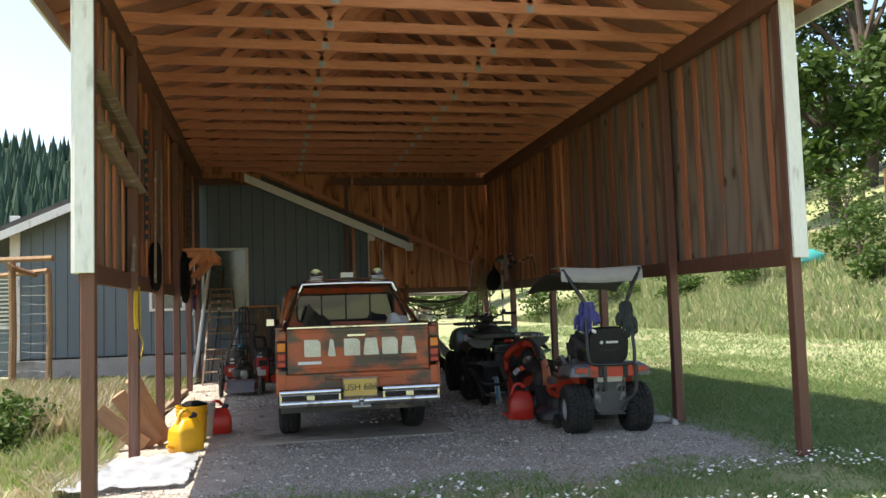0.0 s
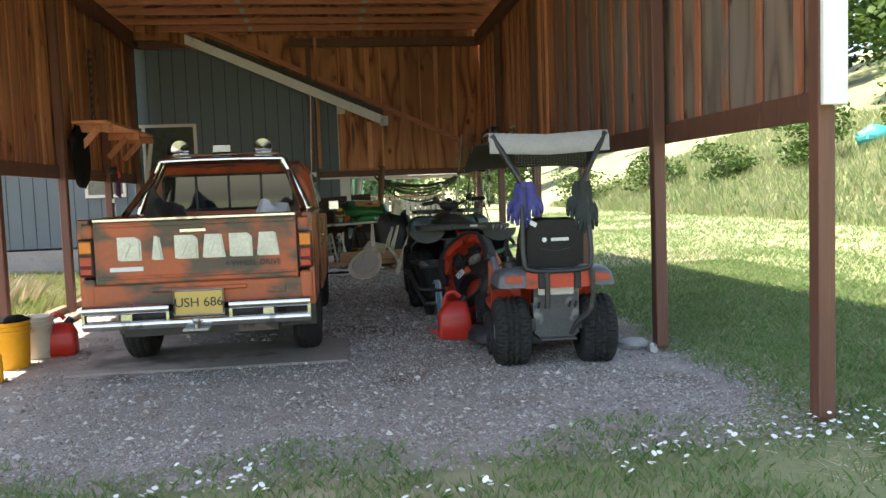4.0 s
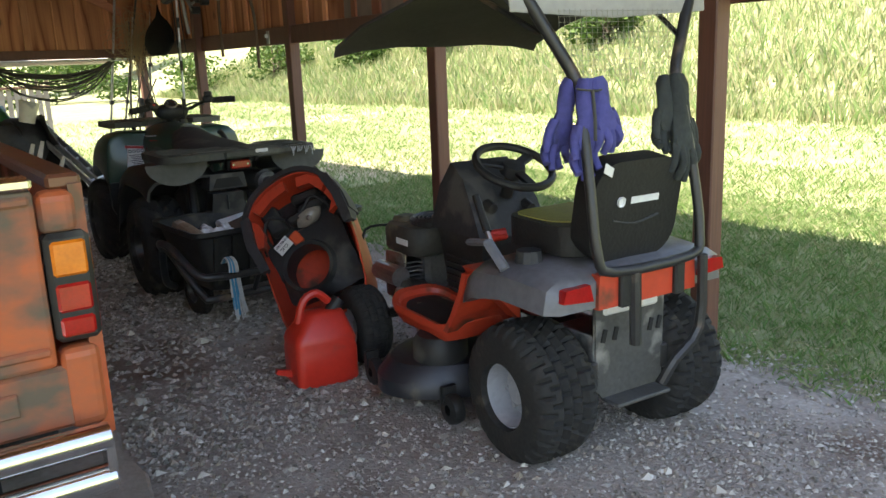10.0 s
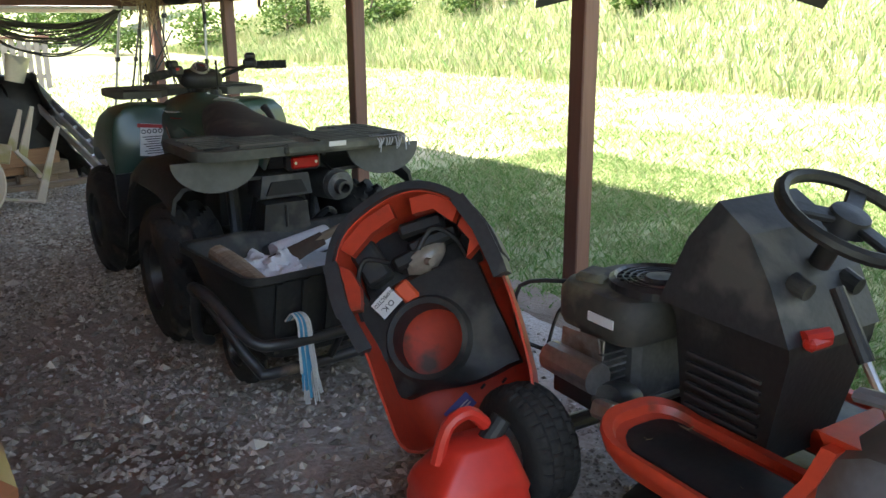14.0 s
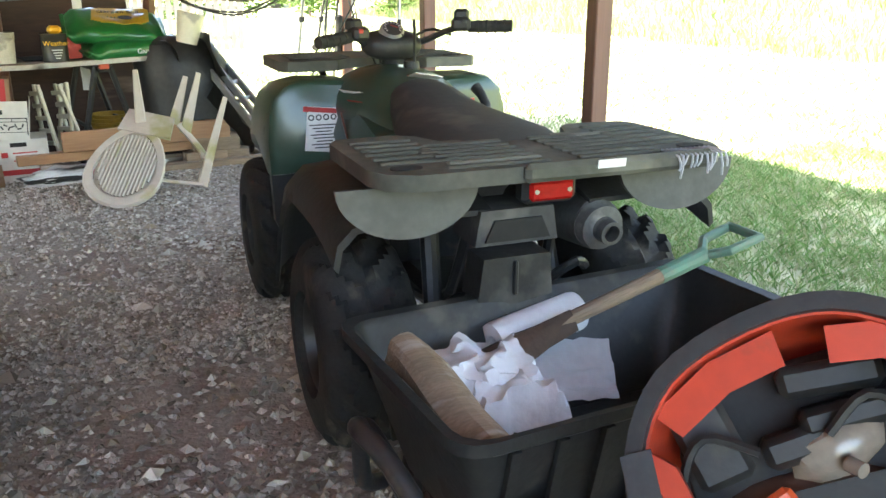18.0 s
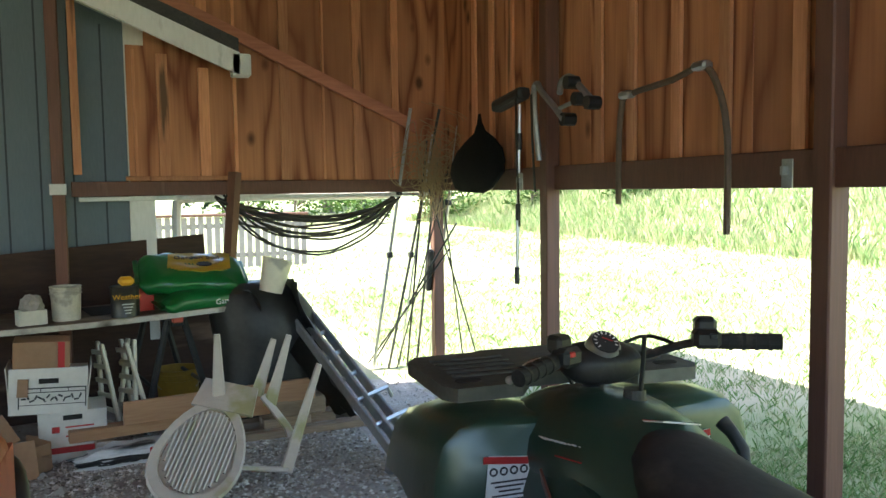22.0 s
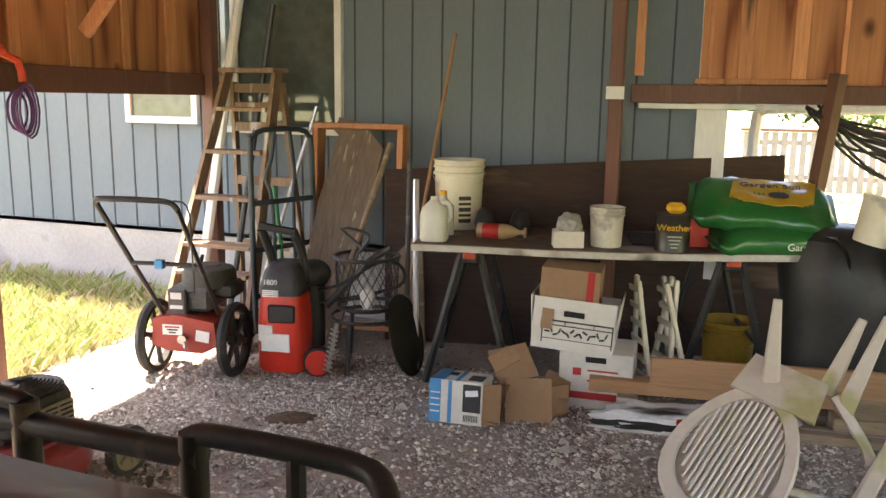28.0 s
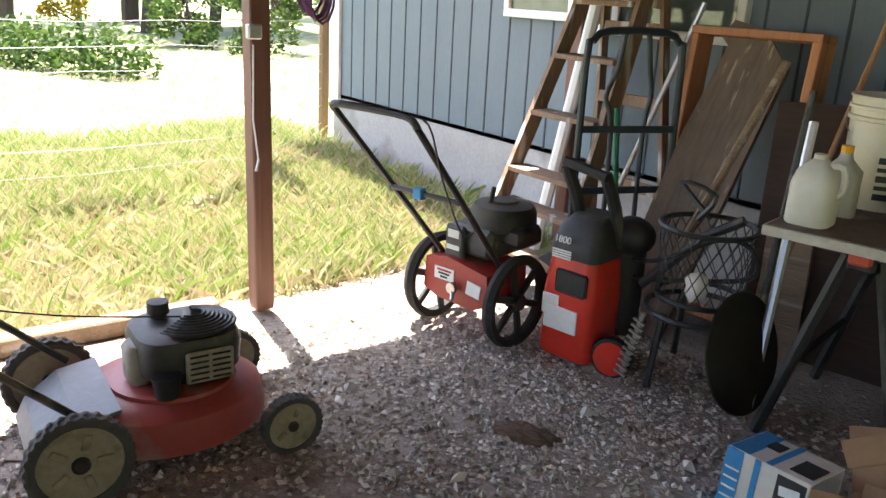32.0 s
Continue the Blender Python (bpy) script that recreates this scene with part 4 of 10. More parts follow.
# load in the bed
bag = thing("white_sack", "greyish white sack lying in the truck bed", "sack", pose(1.19 + 0.47, 7.85 + 0.75, 0.63, 0, 0, -2.4))
b = B()
blob(b, (0.21, 0.26, 0.56), (0, 0, 0.0), 18, 0.18, 2.0, power=0.8)
for v in b.verts:
    v.co.z = max(v.co.z, 0.0)
part("sack_body", b, mat("sack_weave", (0.48, 0.48, 0.5), (0.38, 0.38, 0.4), 10, 0.85, bump=0.2), bag, smooth=True)
heap = thing("dark_tarp_heap", "crumpled dark tarp lying in the truck bed", "tarp", pose(0.88, 8.76, 0.63))
b = B()
blob(b, (0.24, 0.4, 0.56), (0, 0, 0), 18, 0.5, 2.5)
for v in b.verts:
    v.co.z = max(v.co.z, 0.0)
part("tarp_cloth", b, BLACKP, heap, smooth=True)

# ---- riding mower; y forward from the rear axle ----
mow = thing("riding_mower", "orange and grey riding mower with its hood off", "riding mower", pose(3.60, 7.95, 0.0, 0, 0, -5))
for s in (-1, 1):
    wheel(mow, (s * 0.295, 0.0, 0.232), 0.232, 0.25, 0.115, mat("grey_wheel_paint", (0.36, 0.37, 0.4), (0.28, 0.29, 0.31), 8, 0.4, bump=0.05), 26, 0.013, 6, side=s, shoulder=0.32)
    wheel(mow, (s * 0.36, 1.16, 0.175), 0.175, 0.15, 0.085, mat("grey_wheel_paint", (0.36, 0.37, 0.4)), 30, 0.005, 4, side=s, shoulder=0.35)
b = B()
for s in (-1, 1):
    bx(b, (0.035, 1.45, 0.09), (s * 0.16, 0.55, 0.30), bev=0.006)
cy(b, (-0.30, 0, 0.235), (0.30, 0, 0.235), 0.03)
cy(b, (-0.34, 1.16, 0.2), (0.34, 1.16, 0.2), 0.025)
bx(b, (0.28, 0.3, 0.2), (0, 0.02, 0.28), bev=0.03)
part("chassis", b, BLACKM, mow)
# rear plate with slots and a tow lip
b = B()
prism(b, [(-0.155, 0.56), (-0.15, 0.24), (-0.11, 0.20), (0.11, 0.20), (0.15, 0.24), (0.155, 0.56)], -0.17, -0.155, "xz")
bx(b, (0.24, 0.09, 0.014), (0, -0.20, 0.205), bev=0.004)
for s in (-1, 1):
    bx(b, (0.012, 0.16, 0.20), (s * 0.15, -0.08, 0.33), bev=0.003)
part("rear_plate", b, ENGINE, mow)
b = B()
for x in (-0.12, -0.07, 0.09, 0.13):
    bx(b, (0.016, 0.006, 0.045), (x, -0.173, 0.43), (0, 15, 0))
part("plate_slots", b, DARKIN, mow)
b = B()
bx(b, (0.25, 0.06, 0.07), (0, -0.15, 0.53), bev=0.012)
part("fuel_tank_edge", b, PAPERW, mow, "pale plastic tank edge")
# fender deck
fd = B()


def fring(y, hw, z, drop):
    return [Vector(p) for p in ((-hw - 0.015, y, z - drop), (-hw, y, z - 0.03), (-hw + 0.05, y, z), (-0.2, y, z + 0.01), (0, y, z + 0.012), (0.2, y, z + 0.01), (hw - 0.05, y, z), (hw, y, z - 0.03), (hw + 0.015, y, z - drop))]


loft(fd, [fring(-0.235, 0.34, 0.635, 0.075), fring(-0.20, 0.38, 0.665, 0.105), fring(0.0, 0.40, 0.675, 0.105), fring(0.18, 0.395, 0.655, 0.12), fring(0.27, 0.37, 0.60, 0.11)])
fender = part("fender_deck", fd, SILVERP, mow, "scuffed silver-grey fender deck", smooth=True)
b = B()
loft(b, [[Vector((x, y, z)) for x, z in ((-0.215, 0.555), (-0.21, 0.665), (0.21, 0.665), (0.215, 0.555))] for y in (-0.25, -0.13)])
part("rear_band", b, MOWER_OR, mow, "scratched orange rear band", bev=0.012)
for s in (-1, 1):
    b = B()
    loft(b, [[Vector((s * x, y, z)) for x, z in ((0.18, 0.40), (0.20, 0.62), (0.37, 0.62), (0.33, 0.56))] for y in (0.20, 0.29)])
    part("fender_front", b, MOWER_OR, mow, "orange panel under the fender", bev=0.01)
for s in (-1, 1):
    b = B()
    prism(b, [(s * 0.235, 0.59), (s * 0.25, 0.645), (s * 0.345, 0.64), (s * 0.355, 0.60)], -0.252, -0.22, "xz")
    part("reflector", b, REDL, fender)
    b = B()
    loft(b, [[Vector((s * (0.235 + u), 0.63 + v, z + 0.05 * (v / 0.27) ** 2)) for u, v in rrect(w, d, r, 5)] for w, d, r, z in ((0.24, 0.46, 0.08, 0.265), (0.285, 0.53, 0.10, 0.30), (0.30, 0.55, 0.11, 0.325), (0.29, 0.54, 0.105, 0.338), (0.25, 0.49, 0.09, 0.336), (0.235, 0.475, 0.085, 0.318), (0.10, 0.30, 0.04, 0.316))])
    fr = part("footrest", b, MOWER_OR, mow, "orange moulded footrest", smooth=True)
    b = B()
    loft(b, [[Vector((s * (0.235 + u), 0.64 + v, z + 0.05 * (v / 0.27) ** 2)) for u, v in rrect(w, d, 0.07, 4)] for w, d, z in ((0.20, 0.40, 0.312), (0.20, 0.40, 0.326), (0.19, 0.39, 0.329))])
    part("foot_mat", b, BLACKP, fr, "dark foot mat strewn with grass", smooth=True)
    b = B()
    loft(b, [[Vector((s * x, y, z)) for x, y in ((0.09, y0), (0.385, y0), (0.385, y0 + 0.03), (0.09, y0 + 0.03))] for y0, z in ((0.385, 0.345), (0.33, 0.42), (0.27, 0.52), (0.24, 0.60))])
    part("footrest_riser", b, MOWER_OR, fr, "orange panel rising to the fender", bev=0.008)
    b = B()
    rg = random.Random(3 + s)
    for _ in range(30):
        gx0, gy0, ga = s * 0.235 + rg.uniform(-0.08, 0.08), 0.62 + rg.uniform(-0.18, 0.16), rg.uniform(0, 3.14)
        tube(b, [(gx0, gy0, 0.334 + 0.05 * ((gy0 - 0.63) / 0.27) ** 2), (gx0 + 0.03 * math.cos(ga), gy0 + 0.03 * math.sin(ga), 0.336 + 0.05 * ((gy0 - 0.63) / 0.27) ** 2)], 0.0012, 3)
    gc = part("grass_clippings", b, mat("dry_clippings", (0.30, 0.25, 0.14), (0.22, 0.18, 0.10), 9, 0.95, bump=0), fr)
    gc["kind"] = "stuff"
b = B()
cy(b, (-0.285, 0.01, 0.665), (-0.285, 0.01, 0.715), 0.05, 0.042, 12)
part("fuel_cap", b, GREYP, mow)
b = B()
tube(b, [(-0.375, 0.02, 0.66), (-0.385, 0.10, 0.74), (-0.375, 0.22, 0.72)], 0.022, 8, flat=0.6)
part("fender_handle", b, SILVERP, mow)
b = B()
tube(b, [(-0.27, 0.20, 0.62), (-0.26, 0.33, 0.80)], 0.009, 8)
lev = part("deck_lever", b, STEEL, mow)
b = B()
cy(b, (-0.264, 0.28, 0.73), (-0.257, 0.36, 0.85), 0.016, 0.014)
part("grip", b, BLACKP, lev)
# seat
b = B()
prism(b, rrect(0.42, 0.38, 0.09, 4), 0.0, 0.10, "xy")
xf(b.verts, Matrix.Translation((0, 0.08, 0.69)))
part("seat", b, SEATV, mow, "black vinyl seat", smooth=True, bev=0.02)
b = B()
prism(b, rrect(0.36, 0.29, 0.08, 4), 0.0, 0.022, "xy")
xf(b.verts, Matrix.Translation((0, 0.12, 0.772)))
part("seat_cushion", b, SEATY, mow, "faded yellow cushion", smooth=True, bev=0.008)
b = B()
prism(b, rrect(0.38, 0.34, 0.10, 5), -0.04, 0.05, "xz")
xf(b.verts, pose(0, -0.15, 0.845, 10))
sb = part("seat_back", b, SEATV, mow, "black vinyl seat back", smooth=True, bev=0.025)
b = B()
bx(b, (0.12, 0.004, 0.022), (0.03, -0.197, 0.875), (10, 0, 0))
bx(b, (0.03, 0.004, 0.032), (-0.075, -0.197, 0.875), (10, 0, 0), bev=0.008)
part("badge_bar", b, LETTERW, sb)
b = B()
tube(b, [(-0.10, -0.187, 0.815), (0.0, -0.183, 0.795), (0.10, -0.187, 0.815)], 0.004, 6, k=3)
part("stitch_line", b, GREYP, sb)
# roll frame round the seat, holding the canopy
b = B()
tube(b, [(-0.21, -0.15, 1.26), (-0.225, -0.22, 0.95), (-0.225, -0.255, 0.74), (-0.17, -0.265, 0.675), (0.17, -0.265, 0.675), (0.225, -0.255, 0.74), (0.225, -0.22, 0.95), (0.21, -0.15, 1.26)], 0.017, 10, k=3)
part("roll_frame", b, BLACKM, mow, "black tube frame behind the seat", smooth=True)
for s in (-1, 1):
    b = B()
    tube(b, [(s * 0.21, -0.15, 1.24), (s * 0.23, -0.13, 1.30), (s * 0.39, -0.05, 1.585)], 0.02, 10, k=2)
    part("canopy_post", b, BLACKM, mow, smooth=True)
    b = B()
    tube(b, [(s * 0.275, -0.10, 1.38), (s * 0.37, 0.20, 1.55)], 0.009, 6)
    part("canopy_strut", b, BLACKM, mow)
b = B()
tube(b, [(-0.075, -0.265, 0.66), (-0.075, -0.27, 0.42)], 0.019, 8)
part("frame_leg", b, BLACKM, mow)
b = B()
tube(b, [(0.08, -0.24, 0.24), (0.12, -0.26, 0.32), (0.22, -0.27, 0.42), (0.225, -0.27, 0.67)], 0.018, 8, k=3)
part("frame_leg", b, BLACKM, mow)
for x in (-0.11, 0.13):
    b = B()
    bx(b, (0.045, 0.03, 0.12), (x, -0.252, 0.61), bev=0.006)
    part("band_strap", b, BLACKP, mow)
b = B()
R0 = []
for y, z, hw in ((-0.06, 1.545, 0.40), (-0.03, 1.59, 0.42), (0.35, 1.60, 0.46), (0.75, 1.52, 0.49), (0.96, 1.45, 0.50), (0.98, 1.42, 0.50)):
    R0.append([Vector((hw * u, y, z - 0.05 * abs(u) ** 3 - 0.02 * (1 - abs(u)))) for u in (-1, -0.75, -0.4, 0, 0.4, 0.75, 1)] + [Vector((hw * u, y, z - 0.012 - 0.05 * abs(u) ** 3 - 0.02 * (1 - abs(u)))) for u in (1, 0.75, 0.4, 0, -0.4, -0.75, -1)])
loft(b, R0)
can = part("canopy", b, mat("canopy_cloth", (0.045, 0.043, 0.042), (0.032, 0.03, 0.03), 7, 0.85, bump=0.15), mow, "dark fabric sun canopy", smooth=True)
b = B()
loft(b, [[Vector((0.41 * u, y, z - 0.02 * (1 - abs(u)))) for u in (-1, -0.5, 0, 0.5, 1)] + [Vector((0.41 * u, y + 0.004, z - 0.006 - 0.02 * (1 - abs(u)))) for u in (1, 0.5, 0, -0.5, -1)] for y, z in ((-0.082, 1.47), (-0.075, 1.56), (-0.035, 1.606), (0.10, 1.615), (0.34, 1.612))])
part("rear_flap", b, mat("pale_canopy_cloth", (0.40, 0.39, 0.38), (0.32, 0.31, 0.31), 6, 0.8, bump=0.1), can, "pale grey rear flap", smooth=True)
b = B()
for u in range(23):
    x = -0.24 + u * 0.0218
    tube(b, [(x, -0.095, 1.47), (x, -0.11, 1.25)], 0.0007, 3)
for v in range(14):
    z = 1.25 + v * 0.0165
    tube(b, [(-0.24, -0.097, z), (0.24, -0.097, z)], 0.0007, 3)
part("mesh_screen", b, mat("screen_mesh", (0.30, 0.30, 0.24), (0.24, 0.24, 0.19), 9, 0.7, bump=0), can)
def glove(parent, top, away, side, mt, palm_mt):
    """One limp glove hung by its cuff at top, its length along away; side turns the thumb."""
    a = Vector(away)
    L = a.length
    z = a.normalized()
    x = (Vector((1, 0, 0)) - z * z.x).normalized() * side
    y = z.cross(x)
    T = Vector(top)
    b = B()
    loft(b, [[T + z * (L * t) + x * (w * math.cos(q) + sh) + y * (d * math.sin(q) + 0.006 * math.sin(3 * q + 9 * t)) for q in (2 * math.pi * i / 14 for i in range(14))]
             for t, w, d, sh in ((0.0, 0.022, 0.020, 0.0), (0.10, 0.036, 0.026, 0.0), (0.26, 0.035, 0.026, 0.004), (0.36, 0.032, 0.024, 0.0), (0.50, 0.042, 0.025, 0.0), (0.62, 0.043, 0.022, 0.0), (0.68, 0.034, 0.016, 0.0))])
    g = part("glove", b, palm_mt, parent, smooth=True)
    for f, (u, ln, sp) in enumerate(((-0.030, 0.24, -0.03), (-0.010, 0.31, -0.01), (0.011, 0.33, 0.012), (0.031, 0.27, 0.03))):
        fb = B()
        p0 = T + z * (L * 0.62) + x * u
        p1 = p0 + z * (L * ln * 0.55) + x * sp * 0.3 + y * (0.012 * (f % 2))
        p2 = p0 + z * (L * ln) + x * sp * 0.5 - y * 0.018
        tube(fb, [p0, p1, p2], [0.0145, 0.0135, 0.012], 9, k=3)
        part("finger", fb, mt, g, smooth=True)
    fb = B()
    p0 = T + z * (L * 0.44) + x * 0.034
    tube(fb, [p0, p0 + z * 0.05 + x * 0.016, p0 + z * 0.10 + x * 0.018 - y * 0.01], [0.016, 0.014, 0.012], 9, k=3)
    part("thumb", fb, mt, g, smooth=True)
    return g


BLUEG = mat("blue_glove_fabric", (0.085, 0.085, 0.30), (0.05, 0.052, 0.19), 7, 0.9, bump=0.3, c3=(0.035, 0.035, 0.06), spot=0.15, spot_scale=9)
DARKG = mat("black_glove_fabric", (0.042, 0.048, 0.046), (0.024, 0.028, 0.027), 7, 0.9, bump=0.3)
gl = thing("work_gloves", "blue work gloves hung over the canopy post", "gloves", group="work gloves")
for T0, A0, sd0 in (((3.375, 7.84, 1.265), (-0.045, 0.05, -0.29), -1), ((3.385, 7.79, 1.265), (-0.01, 0.0, -0.32), -1), ((3.415, 7.785, 1.265), (0.045, -0.03, -0.24), 1)):
    glove(gl, T0, A0, sd0, BLUEG, BLUEG)
b = B()
tube(b, [(3.34, 7.79, 1.235), (3.39, 7.755, 1.228), (3.44, 7.78, 1.235)], 0.009, 6, flat=0.4, k=3)
tube(b, [(3.375, 7.757, 1.23), (3.378, 7.75, 1.15), (3.38, 7.75, 1.08)], 0.007, 6, flat=0.4, k=3)
part("tie_strap", b, FLAPG, gl)
b = B()
bx(b, (0.05, 0.002, 0.03), (3.43, 7.74, 0.985), (0, 25, 10))
part("cloth_tag", b, PAPERW, gl)
gl = thing("work_gloves", "black work gloves hung over the canopy post", "gloves", group="work gloves")
for T0, A0, sd0 in (((3.765, 7.80, 1.255), (-0.055, -0.05, -0.26), -1), ((3.785, 7.775, 1.26), (-0.03, -0.07, -0.36), 1), ((3.81, 7.79, 1.255), (0.02, -0.05, -0.34), 1)):
    glove(gl, T0, A0, sd0, DARKG, DARKG)
# dash, steering wheel, engine
b = B()
loft(b, [[Vector((-w, y0, z)), Vector((w, y0, z)), Vector((w * 0.9, y1, z)), Vector((-w * 0.9, y1, z))] for w, y0, y1, z in ((0.13, 0.60, 0.86, 0.30), (0.155, 0.54, 0.89, 0.60), (0.16, 0.54, 0.91, 0.63))])
lc = part("lower_console", b, BLACKP, mow, bev=0.012)
b = B()
loft(b, [[Vector((-w, y0, z)), Vector((w, y0, z)), Vector((w * 0.95, y1, z + d)), Vector((-w * 0.95, y1, z + d))] for w, y0, y1, z, d in ((0.17, 0.535, 0.93, 0.633, 0.0), (0.165, 0.60, 0.85, 0.76, 0.06), (0.15, 0.68, 0.78, 0.86, 0.06))])
da = part("dash", b, GREYP, mow, "grey plastic dash tower", bev=0.012)
for x, z in ((-0.09, 0.76), (0.10, 0.74)):
    b = B()
    cy(b, (x, 0.60, z), (x, 0.555, z - 0.014), 0.026, 0.022, 14)
    part("knob", b, BLACKP, da)
b = B()
for i in range(4):
    bx(b, (0.012, 0.003, 0.006), (-0.14 + i * 0.016, 0.59, 0.735 - 0.006 * i), (-20, 10, 0))
part("dash_marks", b, LETTERW, da)
b = B()
cy(b, (-0.12, 0.535, 0.65), (-0.06, 0.515, 0.655), 0.018, 0.018, 8)
bx(b, (0.08, 0.035, 0.03), (-0.09, 0.52, 0.64), bev=0.01)
part("choke_knob", b, REDP, da)
b = B()
for i in range(6):
    bx(b, (0.012, 0.22, 0.008), (-0.148, 0.72, 0.38 + i * 0.028))
part("side_grille", b, GREYP, da)
b = B()
W0 = Matrix.Translation((0.01, 0.545, 0.91)) @ pose(0, 0, 0, 26)
xf(tube(b, [(0.158 * math.cos(2 * math.pi * i / 28), 0.158 * math.sin(2 * math.pi * i / 28), 0) for i in range(28)], 0.017, 8, closed=True), W0)
sw = part("steering_wheel", b, BLACKP, mow, smooth=True)
for a in (0, 120, 240):
    b = B()
    xf(bx(b, (0.045, 0.13, 0.018), (0, 0.085, -0.008), bev=0.005), W0 @ pose(0, 0, 0, 0, 0, a + 60))
    part("spoke", b, BLACKP, sw)
b = B()
xf(lathe(b, [(0.001, 0.012), (0.045, 0.008), (0.055, -0.03), (0.025, -0.032), (0.025, -0.14), (0.001, -0.14)], 16) or b.verts, W0)
part("hub", b, BLACKP, sw, smooth=True)
b = B()
loft(b, [[Vector((u - 0.015, 1.12 + v, z)) for u, v in rrect(w, d, r, 5)] for w, d, r, z in ((0.33, 0.30, 0.06, 0.49), (0.35, 0.33, 0.08, 0.51), (0.355, 0.34, 0.09, 0.585), (0.33, 0.31, 0.09, 0.612), (0.27, 0.26, 0.08, 0.62))])
bx(b, (0.10, 0.09, 0.035), (-0.10, 1.19, 0.625), (0, 0, 20), bev=0.012)
part("engine_shroud", b, mat("dusty_engine_black", (0.03, 0.03, 0.026), (0.055, 0.05, 0.038), 6, 0.7, bump=0.15, c3=(0.14, 0.125, 0.08), spot=0.22, spot_scale=5), mow, "dusty black engine shroud", smooth=True)
b = B()
bx(b, (0.24, 0.26, 0.20), (0.02, 1.14, 0.39), bev=0.02)
eb = part("engine_block", b, ENGINE, mow)
for i in range(7):
    b = B()
    bx(b, (0.20, 0.10, 0.006), (-0.09, 1.10, 0.33 + i * 0.02))
    part("cooling_fin", b, ENGINE, eb)
b = B()
FW = Matrix.Translation((0.0, 1.04, 0.618))
lathe(b, [(0.118, 0.0), (0.140, 0.0), (0.140, 0.022), (0.126, 0.032), (0.118, 0.024)], 30, FW)
fw = part("flywheel_screen", b, BLACKM, mow, "round ribbed flywheel screen")
for r in (0.062, 0.082, 0.101):
    b = B()
    tube(b, [FW @ Vector((r * math.cos(2 * math.pi * i / 28), r * math.sin(2 * math.pi * i / 28), 0.024)) for i in range(28)], 0.0035, 5, closed=True)
    part("screen_ring", b, BLACKM, fw)
b = B()
lathe(b, [(0.001, 0.034), (0.040, 0.031), (0.044, 0.012)], 16, FW)
part("screen_cap", b, GREYP, fw, smooth=True)
for i in range(18):
    b = B()
    xf(bx(b, (0.082, 0.005, 0.006), (0.080, 0, 0.018), (0, 0, 22)), FW @ pose(0, 0, 0, 0, 0, 20 * i))
    part("vane", b, BLACKM, fw)
b = B()
bx(b, (0.006, 0.16, 0.15), (-0.196, 1.13, 0.415), (0, 4, 6), bev=0.002)
bx(b, (0.006, 0.09, 0.05), (-0.200, 1.10, 0.475), (0, -12, 6), bev=0.002)
part("foil_shield", b, mat("rusty_foil", (0.42, 0.40, 0.37), (0.30, 0.27, 0.23), 8, 0.38, 0.8, bump=0.35, c3=(0.16, 0.07, 0.035), spot=0.35, spot_scale=5), mow, "rust-stained silver heat shield")
b = B()
lathe(b, [(0.001, 0.05), (0.05, 0.045), (0.062, 0.02), (0.062, -0.05), (0.05, -0.06)], 20, Matrix.Translation((-0.19, 0.99, 0.33)) @ pose(0, 0, 0, 0, -70, 12))
part("oil_filter", b, BLACKP, mow, smooth=True)
b = B()
cy(b, (-0.23, 1.02, 0.40), (-0.23, 1.22, 0.40), 0.045, n=14)
bx(b, (0.14, 0.07, 0.05), (-0.22, 0.96, 0.33), (0, 20, 10), bev=0.01)
part("muffler", b, STEEL, mow)
b = B()
bx(b, (0.004, 0.10, 0.026), (-0.195, 1.06, 0.55))
part("engine_label", b, LETTERW, mow)
b = B()
tube(b, [(-0.1, 1.3, 0.58), (-0.2, 1.42, 0.55), (-0.22, 1.38, 0.40), (-0.14, 1.30, 0.36)], 0.007, 6, k=4)
tube(b, [(0.1, 1.3, 0.5), (0.0, 1.44, 0.45), (-0.1, 1.4, 0.34)], 0.006, 6, k=4)
part("engine_hose", b, BLACKP, mow)
# cutting deck
b = B()
loft(b, [[Vector((cx + rx0 * math.cos(q), 0.62 + ry0 * math.sin(q), z)) for q in (2 * math.pi * i / 28 for i in range(28))] for cx, rx0, ry0, z in ((-0.05, 0.50, 0.28, 0.07), (-0.05, 0.50, 0.28, 0.13), (-0.05, 0.44, 0.24, 0.19), (-0.05, 0.30, 0.18, 0.20))])
dk = part("mower_deck", b, mat("deck_blue_black", (0.022, 0.025, 0.034), (0.034, 0.034, 0.038), 6, 0.4, 0.2, bump=0.1, c3=(0.09, 0.075, 0.06), spot=0.1, spot_scale=5), mow, smooth=True)
b = B()
lathe(b, [(0.11, 0.0), (0.11, 0.07), (0.09, 0.10), (0.001, 0.11)], 18, Matrix.Translation((-0.32, 0.55, 0.19)))
part("spindle_cover", b, BLACKP, dk, smooth=True)
for x, y in ((-0.40, 0.34), (-0.46, 0.86)):
    b = B()
    lathe(b, [(0.02, -0.025), (0.055, -0.022), (0.06, 0), (0.055, 0.022), (0.02, 0.025)], 16, Matrix.Translation((x, y, 0.062)) @ pose(0, 0, 0, 0, 90, 0))
    bx(b, (0.06, 0.02, 0.07), (x, y + 0.03, 0.11))
    part("deck_wheel", b, BLACKP, dk, smooth=True)

for ob in list(mow.children):
    nm = ob.name.split('.')[0]
    if nm in ("lower_console", "dash", "steering_wheel"):
        ob.location.x += 0.045

